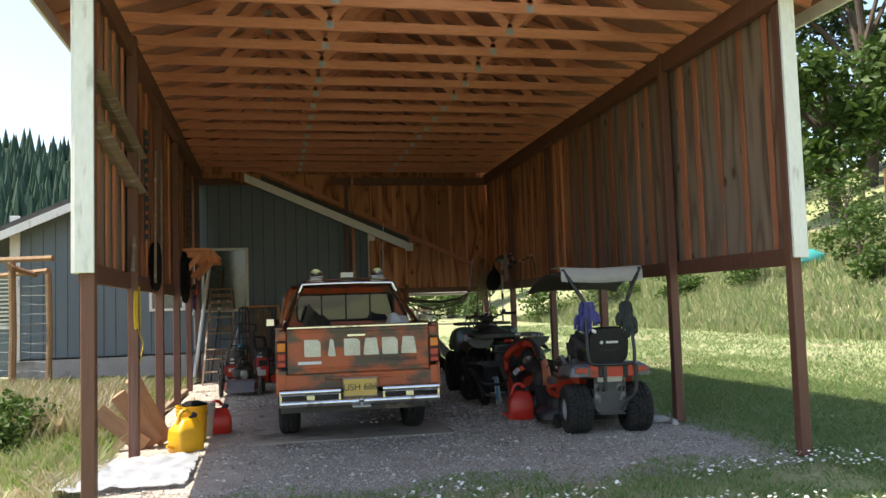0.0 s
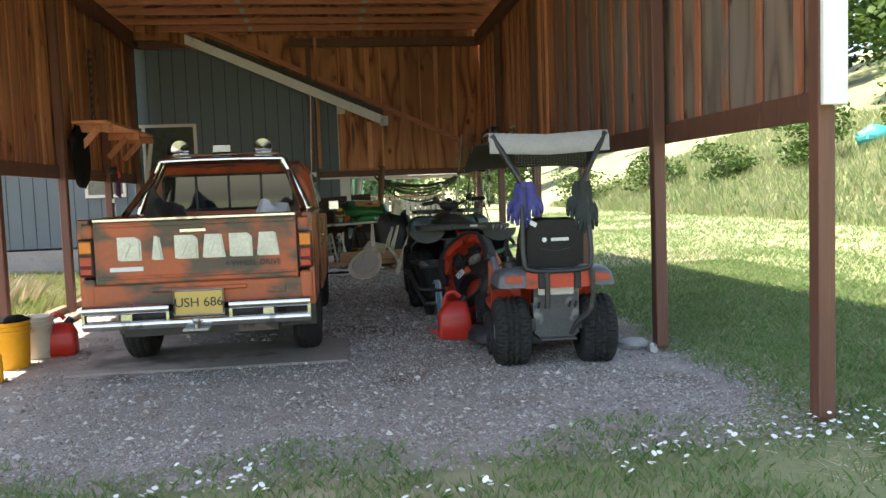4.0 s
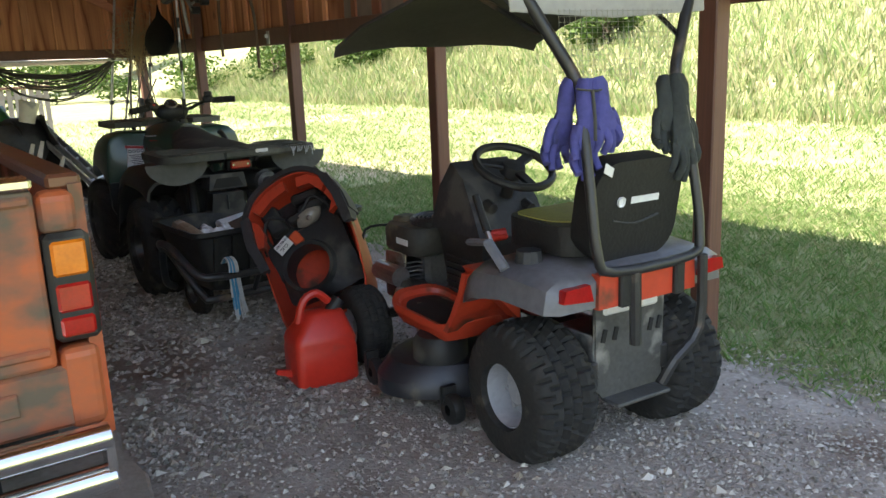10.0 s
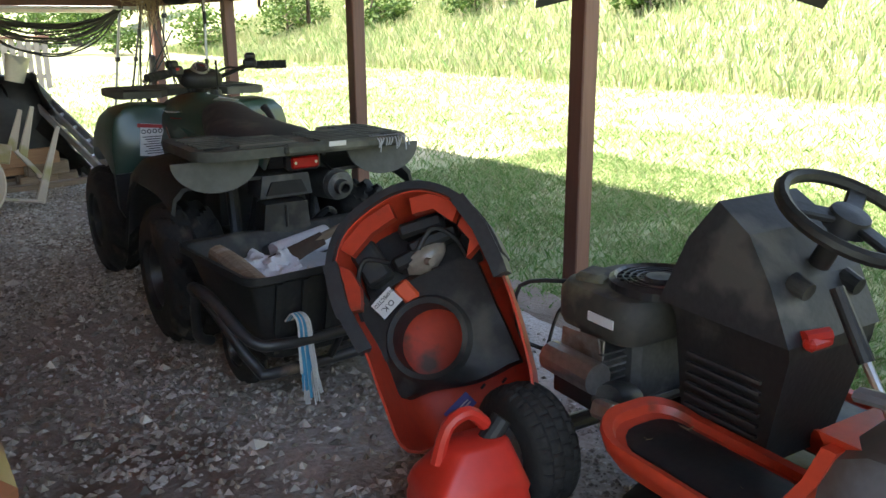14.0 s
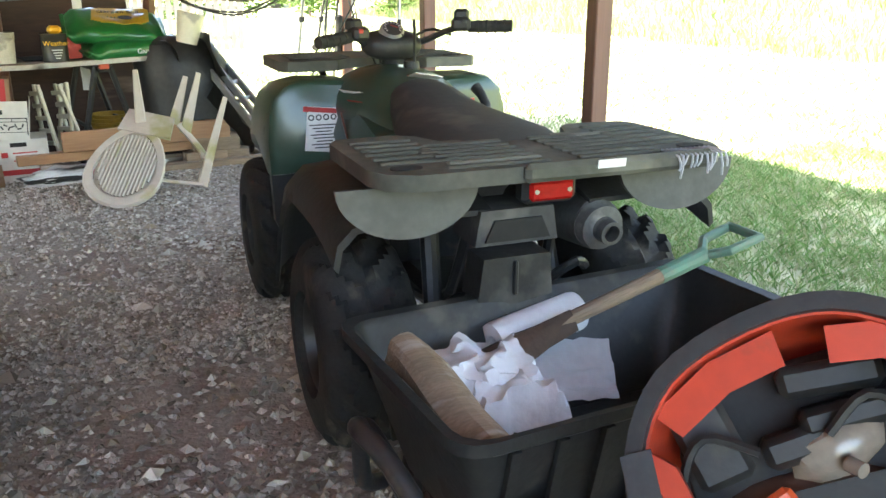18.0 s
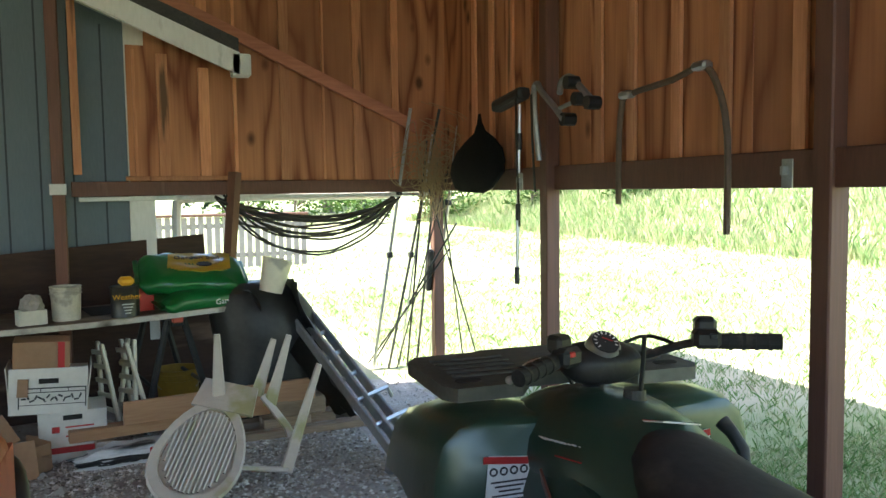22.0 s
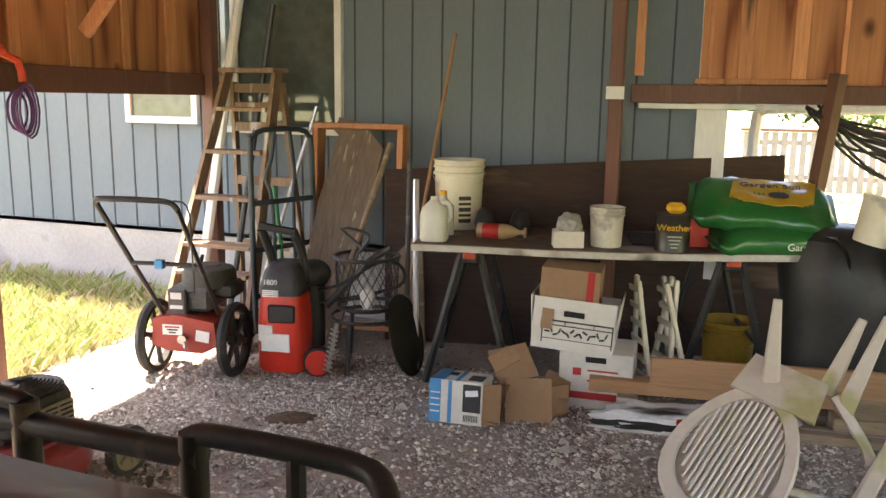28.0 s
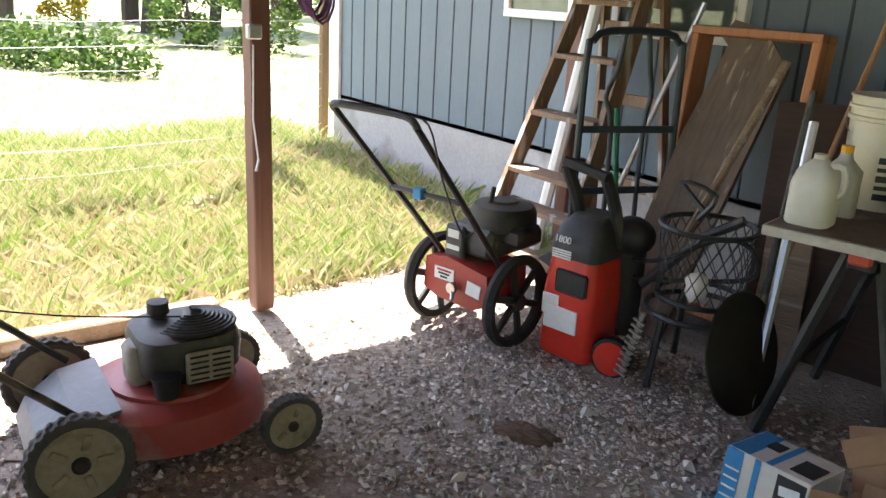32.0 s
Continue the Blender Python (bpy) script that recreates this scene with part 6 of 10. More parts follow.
spade = thing("spade", "old spade with green metal socket and grey wooden shaft", "spade", Matrix.Translation((3.235, 10.47, 0.40)) @ pose(0, 0, 0, 0, -16.5, -1))
b = B()
cy(b, (0.16, 0, 0.04), (0.52, 0, 0.04), 0.018, 0.02, 10)
part("shaft", b, WOODG, spade, smooth=True)
b = B()
loft(b, [[Vector((x, w * math.cos(a), 0.03 + 0.02 * math.sin(a) - 0.015 * math.cos(2 * a))) for a in (2 * math.pi * i / 12 for i in range(12))] for x, w in ((-0.06, 0.03), (-0.04, 0.05), (0.05, 0.055), (0.11, 0.035), (0.20, 0.022))])
part("blade", b, mat("rusty_steel", (0.10, 0.06, 0.04), (0.06, 0.04, 0.03), 7, 0.8, 0.4, bump=0.3), spade, smooth=True)
b = B()
cy(b, (0.46, 0, 0.04), (0.60, 0, 0.04), 0.021, 0.022, 12)
tube(b, [(0.59, 0, 0.04), (0.64, -0.05, 0.05), (0.73, -0.055, 0.05), (0.73, 0.055, 0.05), (0.64, 0.05, 0.05), (0.59, 0, 0.04)], 0.013, 8)
part("green_handle", b, mat("worn_green_paint", (0.10, 0.24, 0.16), (0.16, 0.20, 0.15), 9, 0.6, bump=0.1, c3=(0.2, 0.17, 0.13), spot=0.2), spade)
b = B()
loft(b, [[Vector((0.05 * math.cos(a) * (1 + 0.18 * math.sin(3 * a + 9 * y)), y + 0.012 * math.cos(a), max(-0.018, 0.045 * math.sin(a)) + 0.008 * math.sin(14 * y))) for a in (2 * math.pi * i / 14 for i in range(14))] for y in (-0.21, -0.19, -0.10, 0.0, 0.08, 0.16, 0.205)])
xf(b.verts, Matrix.Translation((2.995, 10.27, 0.46)) @ pose(0, 0, 0, 8, 6, 6))
tagged(part("wood_offcut", b, WOODG), "split weathered wood offcut lying in the tub", "wood")
st = thing("blue_strap", "frayed blue and white strap hanging over the tub frame", "strap", pose(3.06, 9.955, 0.0))
rt = random.Random(12)
BLUEW = mat("blue_webbing", (0.03, 0.20, 0.36), (0.05, 0.26, 0.42), 14, 0.8, bump=0.2)
FRAYW = mat("frayed_pale_fibre", (0.55, 0.55, 0.53), (0.40, 0.40, 0.40), 20, 0.9, bump=0.2)
for i in range(9):
    b = B()
    x0 = -0.024 + 0.006 * i
    z1 = rt.uniform(0.09, 0.14) if i % 3 else rt.uniform(0.16, 0.22)
    tube(b, [(x0 * 0.5 - 0.02, 0.05, 0.36), (x0 * 0.6 - 0.01, 0.015, 0.395), (x0 * 0.8, -0.02, 0.37), (x0 + 0.004, -0.022, 0.28), (x0 * 1.3 + 0.014, -0.02 + 0.006 * (i % 2), z1)], 0.0068, 6, flat=0.45, k=4)
    part("strap_strand", b, BLUEW if i in (1, 2, 4, 5) else FRAYW, st)
b = B()
for i in range(14):
    x0 = -0.02 + 0.005 * i
    tube(b, [(x0 * 0.7 + 0.005, -0.018, 0.20), (x0 + 0.01, -0.018 + 0.01 * rt.uniform(-1, 1), rt.uniform(0.06, 0.12))], 0.003, 4)
part("frayed_end", b, FRAYW, st)

# ---- orange mower hood, propped up with its open underside showing ----
# local x across, z along its length, y into its depth
HX = Vector((0.72, -0.53, 0.43)).normalized()
HZ = Vector((0.06, 0.64, 0.77))
HZ = (HZ - HX * HZ.dot(HX)).normalized()
HYV = HZ.cross(HX)
hm = Matrix((HX, HYV, HZ)).transposed().to_4x4()
hm.translation = Vector((3.215, 9.262, 0.240))
hood = thing("mower_hood", "orange mower hood propped upright with its inside showing", "mower hood", hm)
RIM = smooth_path([(-0.185, 0, -0.02), (-0.205, 0, 0.14), (-0.205, 0, 0.32), (-0.225, 0, 0.46), (-0.205, 0, 0.59), (-0.13, 0, 0.685), (0.0, 0, 0.725), (0.12, 0, 0.715), (0.215, 0, 0.64), (0.27, 0, 0.51), (0.275, 0, 0.36), (0.255, 0, 0.16), (0.20, 0, -0.02), (0.0, 0, -0.05)], 4, True)
HC = Vector((0.03, 0, 0.38))


def hood_ring(k, y, grow=0.0, lo=0.0):
    """The hood's outline shrunk by k about its middle, at depth y."""
    out = []
    for p in RIM:
        d = p - HC
        q = HC + d * k + d.normalized() * grow
        q.y = y
        if p.z < 0.0:
            q.z -= lo
        out.append(q)
    return out


b = B()
loft(b, [hood_ring(1.0, 0.0), hood_ring(1.0, 0.08), hood_ring(0.975, 0.17), hood_ring(0.90, 0.255, lo=0.03), hood_ring(0.70, 0.295, lo=0.10), hood_ring(0.30, 0.31, lo=0.05)], caps=False)
b.faces.new([v for v in b.verts][-len(RIM):])
bmesh.ops.recalc_face_normals(b, faces=b.faces)
bmesh.ops.solidify(b, geom=b.faces[:], thickness=0.008)
shell = part("hood_shell", b, MOWER_OR, hood, "scuffed orange hood shell", smooth=True)
n0 = len(RIM)
top = [i for i in range(n0) if RIM[i].z > 0.40]
b = B()
loft(b, [[RIM[i] + (RIM[i] - HC).normalized() * u + Vector((0, v, 0)) for u, v in ((-0.004, -0.022), (0.022, -0.02), (0.026, 0.10), (0.012, 0.11), (0.010, 0.0), (-0.004, 0.0))] for i in top])
part("grille_rim", b, GREYP, shell, "dark plastic grille rim round the hood's nose", smooth=True)
for s in (-1, 1):
    b = B()
    loft(b, [[Vector((x0 + s * u, v, z)) for u, v in ((-0.03, -0.026), (0.016, -0.03), (0.022, d), (-0.004, d))] for z, d, x0 in (((0.30, 0.02, -0.20), (0.33, 0.07, -0.205), (0.46, 0.10, -0.225), (0.60, 0.11, -0.212)) if s < 0 else ((0.34, 0.02, 0.272), (0.38, 0.06, 0.275), (0.50, 0.09, 0.272), (0.62, 0.10, 0.245)))])
    part("side_vent", b, GREYP, shell, "dark grey side vent panel", bev=0.008)
    b = B()
    bx(b, (0.008, 0.012, 0.05), (0.262 if s > 0 else -0.196, 0.075, 0.44), bev=0.002)
    part("vent_slot", b, DARKIN, shell)
# air shroud: a black plate with a round hole and a collar
b = B()
cx0, cz0, rr0 = -0.035, 0.295, 0.112
out = []
for k in range(40):
    a = 2 * math.pi * k / 40
    c, d = math.cos(a), math.sin(a)
    hx, hz = (0.235 if c > 0 else 0.175), (0.20 if d > 0 else 0.20)
    m = max(abs(c) / hx, abs(d) / hz)
    e = Vector((cx0 + c / m, 0.145 + 0.03 * (d < 0), cz0 + d / m))
    if d < -0.5 and abs(c) < 0.75:
        e.z += 0.045 + 0.02 * math.cos(3 * a)
    out.append((c, d, e))
loft(b, [[Vector((cx0 + rr0 * c, 0.235, cz0 + rr0 * d)) for c, d, e in out], [Vector((cx0 + rr0 * c, 0.128, cz0 + rr0 * d)) for c, d, e in out],
         [Vector((cx0 + (rr0 + 0.018) * c, 0.124, cz0 + (rr0 + 0.018) * d)) for c, d, e in out], [Vector((cx0 + (rr0 + 0.03) * c, 0.15, cz0 + (rr0 + 0.03) * d)) for c, d, e in out],
         [e for c, d, e in out], [e + Vector((0, 0.07, 0)) for c, d, e in out]], caps=False)
part("air_shroud", b, BLACKP, hood, "black air shroud with a round hole", smooth=True)
b = B()
bx(b, (0.40, 0.02, 0.22), (0.02, 0.20, 0.58), bev=0.006)
for k, (x, z, w, h) in enumerate(((0.08, 0.645, 0.15, 0.05), (0.10, 0.585, 0.17, 0.045), (0.0, 0.56, 0.10, 0.05), (-0.12, 0.60, 0.09, 0.14))):
    bx(b, (w, 0.09, h), (x, 0.15, z), (8, 6 - 5 * k, 4), bev=0.012)
for s in (-1, 1):
    tube(b, [(s * 0.05, 0.09, 0.56), (s * 0.12, 0.08, 0.60), (s * 0.17, 0.10, 0.55), (s * 0.18, 0.15, 0.48)], 0.008, 6, k=4)
part("nose_liner", b, BLACKP, hood, "dusty black nose liner and wiring", smooth=True)
for pts in (((-0.19, 0.44), (-0.165, 0.51), (-0.175, 0.58)), ((-0.15, 0.62), (-0.06, 0.665), (0.03, 0.68)), ((0.09, 0.665), (0.16, 0.65), (0.205, 0.58)), ((0.215, 0.56), (0.235, 0.50), (0.205, 0.45))):
    b = B()
    loft(b, [[Vector((x, y, z)) + (Vector((x, 0, z)) - HC).normalized() * w for y, w in ((0.015, -0.018), (0.015, 0.035), (0.05, 0.035), (0.06, -0.012))] for x, z in pts])
    part("hood_bracket", b, MOWER_OR, hood, bev=0.004)
b = B()
blob(b, (0.075, 0.045, 0.045), (0.055, 0.145, 0.545), 16, 0.15, 3.0, rot=(0, -12, 0))
cy(b, (0.06, 0.10, 0.515), (0.075, 0.085, 0.50), 0.012, n=10)
part("headlamp_bulb", b, mat("cloudy_lamp_plastic", (0.30, 0.26, 0.21), (0.20, 0.17, 0.14), 7, 0.25, bump=0.05, coat=0.3), hood, "cloudy headlamp housing", smooth=True)
b = B()
blob(b, (0.16, 0.05, 0.055), (-0.02, 0.21, 0.475), 16, 0.1, 3.0)
part("lamp_shell", b, mat("dull_brown_plastic", (0.16, 0.08, 0.055), (0.10, 0.055, 0.04), 6, 0.5, bump=0.06), hood, smooth=True)
b = B()
bx(b, (0.055, 0.02, 0.075), (-0.045, 0.145, 0.465), (10, -20, 0), bev=0.008)
part("orange_clip", b, mat("bright_orange_tape", (0.75, 0.10, 0.03), (0.66, 0.09, 0.03), 8, 0.35, bump=0.04), hood)
b = B()
bx(b, (0.085, 0.003, 0.065), (-0.115, 0.128, 0.455), (0, -24, 0))
lab = part("paper_label", b, PAPERW, hood, "white inspection label")
words("label_words", "O.K.", 0.026, 0.001, LETTERD, lab, Matrix.Translation((-0.115, 0.1255, 0.443)) @ pose(0, 0, 0, 90, 156, 0))
words("label_words", "INSPECTED", 0.017, 0.001, LETTERD, lab, Matrix.Translation((-0.118, 0.1255, 0.472)) @ pose(0, 0, 0, 90, 156, 0))
b = B()
bx(b, (0.10, 0.003, 0.05), (-0.045, 0.262, 0.075), (12, -22, 0))
lab = part("blue_label", b, mat("blue_label_paper", (0.03, 0.04, 0.22), (0.05, 0.06, 0.26), 40, 0.5, bump=0), hood, "blue printed label")
b = B()
for i in range(4):
    bx(b, (0.085 - 0.012 * (i % 2), 0.003, 0.005), (-0.045, 0.2595, 0.088 - 0.011 * i), (12, -22, 0))
part("label_print", b, LETTERW, lab)
b = B()
for x, z in ((-0.10, 0.02), (0.02, 0.03), (0.12, 0.10), (0.05, 0.11)):
    bx(b, (0.02, 0.004, 0.008), (x, 0.262, z), (0, -25, 0))
part("plate_slots", b, DARKIN, hood)

# ---- red fuel can ----
def jerrycan(label, m, material, h=0.30):
    root = thing("fuel_can", label, "fuel can", m)
    b = B()
    loft(b, [[Vector((u + sx, v, z)) for u, v in rrect(w, d, min(0.035, d * 0.35), 3)] for w, d, z, sx in ((0.25, 0.19, 0.0, 0), (0.275, 0.215, 0.015, 0), (0.275, 0.215, h * 0.5, 0), (0.268, 0.205, h * 0.56, 0), (0.275, 0.21, h * 0.62, 0), (0.255, 0.19, h * 0.72, 0), (0.17, 0.11, h * 0.97, 0.02), (0.15, 0.09, h, 0.02))])
    body = part("can_body", b, material, root, smooth=True)
    b = B()
    tube(b, [(-0.09, 0, h * 0.86), (-0.06, 0, h + 0.05), (0.0, 0, h + 0.075), (0.05, 0, h + 0.03)], 0.018, 8, k=3)
    part("can_handle", b, material, root, smooth=True)
    b = B()
    cy(b, (0.055, 0, h - 0.02), (0.10, 0, h + 0.035), 0.03, 0.028, 14)
    part("cap", b, BLACKP, root)
    b = B()
    prism(b, [(-0.12, 0.06), (-0.20, 0.085), (-0.205, 0.065), (-0.12, 0.03)], -0.012, 0.012, "xz")
    part("can_lip", b, material, root)
    return root


jerrycan("red plastic fuel can standing on the gravel", pose(3.075, 9.06, 0.005, 0, 0, -8), REDP, 0.31)

# ---- work table at the back, skewed a little to the wall ----
TW = Matrix.Translation((0.97, 15.0, 0.0)) @ pose(0, 0, 0, 0, 0, 12)
BOARD = mat("dirty_white_board", (0.52, 0.50, 0.45), (0.36, 0.33, 0.29), 5, 0.7, bump=0.1, c3=(0.10, 0.085, 0.07), spot=0.3, spot_scale=3)
# stained brown, with the shade under the table darkened into the colour
OLDPLY = mat("dark_stained_plywood", (0.066, 0.034, 0.023), (0.034, 0.018, 0.013), 2.5, 0.8, stretch=(0.5, 3, 3), fine=16, bump=0.25, c3=(0.17, 0.11, 0.08), spot=0.08, spot_scale=2)
LUMBER = mat("new_lumber", (0.42, 0.24, 0.13), (0.30, 0.16, 0.085), 3, 0.75, stretch=(0.4, 4, 4), fine=18, bump=0.2)
CARD = mat("brown_cardboard", (0.33, 0.20, 0.115), (0.27, 0.16, 0.09), 4, 0.85, bump=0.06)
WCARD = mat("white_cardboard", (0.66, 0.63, 0.56), (0.56, 0.53, 0.47), 4, 0.85, bump=0.06)
PAILW = mat("white_plastic_pail", (0.70, 0.66, 0.52), (0.62, 0.58, 0.46), 4, 0.45, bump=0.05, c3=(0.4, 0.38, 0.33), spot=0.1, spot_scale=5)
BAGG = mat("green_soil_bag", (0.012, 0.15, 0.035), (0.010, 0.11, 0.03), 5, 0.28, bump=0.12, bscale=18)
BAGY = mat("yellow_bag_print", (0.52, 0.33, 0.03), (0.45, 0.28, 0.03), 6, 0.3, bump=0.08, bscale=18)

sheet = thing("plywood_sheet", "dark stained plywood sheet leaning behind the table", "plywood sheet", TW @ Matrix.Translation((0, 0.80, 0)))
b = B()
prism(b, [(-0.30, 0.0), (2.30, 0.0), (2.30, 0.70), (2.06, 0.70), (2.02, 1.22), (1.2, 1.17), (0.4, 1.12), (-0.30, 1.08)], 0.0, 0.018, "xz")
part("sheet_panel", b, OLDPLY, sheet)

table = thing("work_table", "sagging white board table on black sawhorses", "table", TW)
b = B()
loft(b, [[Vector((x, y, z + d)) for y, d in ((0, 0.0), (0.0, 0.032), (0.74, 0.032), (0.74, 0.0))] for x, z in ((0.0, 0.735), (0.3, 0.735), (0.7, 0.728), (1.1, 0.728), (1.5, 0.738), (1.95, 0.752))])
part("tabletop", b, BOARD, table)
b = B()
loft(b, [[Vector((x, y, z + d)) for y, d in ((0.012, 0.032), (0.012, 0.036), (0.735, 0.036), (0.735, 0.032))] for x, z in ((0.01, 0.735), (0.3, 0.735), (0.7, 0.728), (1.1, 0.728), (1.5, 0.738), (1.94, 0.752))])
part("stained_surface", b, mat("grimy_tabletop", (0.17, 0.125, 0.095), (0.09, 0.065, 0.05), 4, 0.75, bump=0.15, c3=(0.30, 0.26, 0.21), spot=0.2, spot_scale=3), table, "grimy brown table surface")
b = B()
bx(b, (0.28, 0.40, 0.004), (1.28, 0.42, 0.772))
part("dark_mat", b, DARKIN, table)


def sawhorse(m):
    root = thing("sawhorse", "black folding sawhorse with orange feet holding the table", "sawhorse", m, group="sawhorses")
    for s in (-1, 1):
        for t in (-1, 1):
            b = B()
            tube(b, [(s * 0.05, t * 0.28, 0.70), (s * 0.23, t * 0.31, 0.0)], 0.022, 6)
            part("leg", b, BLACKP, root)
        b = B()
        tube(b, [(s * 0.155, -0.29, 0.28), (s * 0.155, 0.29, 0.28)], 0.013, 6)
        part("stretcher", b, BLACKP, root)
    b = B()
    bx(b, (0.085, 0.66, 0.06), (0, 0, 0.69), bev=0.01)
    part("top_rail", b, BLACKP, root)
    for t in (-1, 1):
        b = B()
        bx(b, (0.07, 0.05, 0.04), (0, t * 0.325, 0.705), bev=0.008)
        part("end_cap", b, mat("orange_red_plastic", (0.55, 0.08, 0.04), (0.45, 0.07, 0.04), 6, 0.45, bump=0.03), root)
    return root


sh = sawhorse(TW @ Matrix.Translation((0.30, 0.38, 0.008)))
copy_thing(sh, TW @ Matrix.Translation((1.62, 0.38, 0.018)))


def pail(name, label, x, y, z, r, h, material, m=None, band=True, handle=True, rim=None):
    root = thing(name, label, "pail", (m or TW) @ Matrix.Translation((x, y, z)))
    b = B()
    prof = [(0.001, 0.0), (r * 0.88, 0.0), (r * 0.9, 0.01), (r * 0.985, h * 0.78), (r * 1.05, h * 0.79), (r * 1.05, h * 0.82), (r * 0.99, h * 0.83), (r * 1.0, h * 0.88), (r * 1.05, h * 0.885), (r * 1.05, h * 0.91), (r, h * 0.92), (r * 1.02, h * 0.985), (r * 1.06, h * 0.985), (r * 1.06, h), (r * 0.97, h), (r * 0.85, 0.02), (0.001, 0.02)]
    lathe(b, prof, 28)
    part("pail_body", b, material, root, smooth=True)
    if handle:
        b = B()
        tube(b, [(r * 1.05 * math.cos(a), -r * 0.6 * math.sin(a) - 0.02, h * 0.8 - 0.09 * math.sin(a)) for a in (math.pi * i / 12 for i in range(13))], 0.0025, 5)
        part("wire_handle", b, STEEL, root)
    return root


bk = pail("plastic_bucket", "tall cream plastic bucket standing on the table", 0.175, 0.62, 0.767, 0.143, 0.40, PAILW)
b = B()
for i in range(5):
    a = radians(-62 + i * 0)
    bx(b, (0.07, 0.004, 0.014 if i % 2 else 0.022), (0.05, -0.137, 0.06 + i * 0.032), (0, 0, 20))
part("label_print", b, LETTERD, bk)
jug = thing("milk_jug", "translucent white plastic jug on the table edge", "jug", TW @ Matrix.Translation((0.10, 0.14, 0.767)))
b = B()
loft(b, [[Vector((u, v, z)) for u, v in rrect(w, w, w * 0.3, 3)] for w, z in ((0.13, 0.0), (0.145, 0.012), (0.145, 0.14), (0.12, 0.18), (0.05, 0.215), (0.04, 0.22), (0.04, 0.235))])
part("jug_body", b, mat("milky_plastic", (0.66, 0.66, 0.60), (0.58, 0.58, 0.52), 4, 0.35, bump=0.03), jug, smooth=True)
b = B()
tube(b, [(0.03, 0.0, 0.20), (0.075, 0, 0.20), (0.085, 0, 0.13), (0.06, 0, 0.10)], 0.012, 8, k=3)
part("jug_handle", b, PAPERW, jug, smooth=True)
jb = thing("oil_bottle", "grey plastic bottle with a yellow cap", "bottle", TW @ Matrix.Translation((0.12, 0.34, 0.767)))
b = B()
loft(b, [[Vector((u, v, z)) for u, v in rrect(w, d, 0.02, 3)] for w, d, z in ((0.12, 0.07, 0), (0.12, 0.07, 0.16), (0.05, 0.04, 0.20), (0.04, 0.04, 0.22))])
part("bottle_body", b, mat("pale_grey_plastic", (0.45, 0.46, 0.45), (0.38, 0.39, 0.38), 5, 0.4, bump=0.03), jb, smooth=True)
b = B()
cy(b, (0, 0, 0.22), (0, 0, 0.245), 0.021)
part("bottle_cap", b, YELP, jb)
sb_ = thing("glue_bottle", "tan glue bottle lying on its side", "bottle", TW @ Matrix.Translation((0.42, 0.26, 0.81)) @ pose(0, 0, 0, 0, 0, -8))
b = B()
lathe(b, [(0.001, -0.10), (0.042, -0.10), (0.043, 0.05), (0.03, 0.09), (0.014, 0.12), (0.013, 0.15), (0.028, 0.152), (0.028, 0.165), (0.001, 0.166)], 18, pose(0, 0, 0, 0, 90, 0))
part("bottle_body", b, mat("tan_plastic", (0.42, 0.29, 0.16), (0.34, 0.23, 0.13), 5, 0.4, bump=0.05), sb_, smooth=True)
b = B()
cy(b, (-0.07, 0, 0), (0.02, 0, 0), 0.0435, n=18, caps=False)
part("bottle_label", b, LETTERR, sb_)
gh = thing("dark_pot", "dark round pots behind the bottle", "pot", TW @ Matrix.Translation((0.46, 0.47, 0.767)))
for k in range(2):
    b = B()
    lathe(b, [(0.001, 0), (0.05, 0), (0.06, 0.06), (0.04, 0.12), (0.02, 0.14), (0.001, 0.142)], 14, Matrix.Translation((-0.12 + k * 0.2, 0.02 * k, 0)))
    part("pot_body", b, BLACKP, gh, smooth=True)
bxw = thing("small_white_box", "small open white box with crumpled paper", "box", TW @ Matrix.Translation((0.80, 0.13, 0.764)) @ pose(0, 0, 0, 0, 0, 6))
b = B()
for s_, c_ in (((0.15, 0.004, 0.085), (0, -0.05, 0.043)), ((0.15, 0.004, 0.085), (0, 0.05, 0.043)), ((0.004, 0.1, 0.085), (-0.075, 0, 0.043)), ((0.004, 0.1, 0.085), (0.075, 0, 0.043)), ((0.15, 0.1, 0.004), (0, 0, 0.002))):
    bx(b, s_, c_)
part("box_shell", b, WCARD, bxw)
b = B()
g = bmesh.ops.create_icosphere(b, subdivisions=3, radius=1.0)
for v in b.verts:
    v.co = v.co * (1 + 0.6 * noise.turbulence(v.co * 2.5, 3, True)) * 0.05 + Vector((0.01, 0.01, 0.115))
part("crumpled_paper", b, mat("grey_crumpled_paper", (0.38, 0.36, 0.33), (0.28, 0.26, 0.24), 9, 0.9, bump=0.2), bxw)
pail("paint_pail", "paint-splashed white pail on the table", 1.00, 0.20, 0.76, 0.088, 0.21, mat("splashed_white_pail", (0.66, 0.62, 0.52), (0.50, 0.47, 0.40), 12, 0.6, bump=0.15, c3=(0.34, 0.31, 0.27), spot=0.3, spot_scale=9), handle=False)
pc = thing("paint_can", "dark paint can with a yellow lid", "paint can", TW @ Matrix.Translation((1.32, 0.10, 0.76)))
b = B()
lathe(b, [(0.001, 0.0), (0.085, 0.0), (0.087, 0.006), (0.084, 0.012), (0.084, 0.185), (0.087, 0.19), (0.087, 0.197), (0.07, 0.197), (0.001, 0.19)], 26)
part("can_body", b, mat("black_can_label", (0.02, 0.018, 0.016), (0.03, 0.027, 0.024), 8, 0.35, bump=0.03), pc, smooth=True)
b = B()
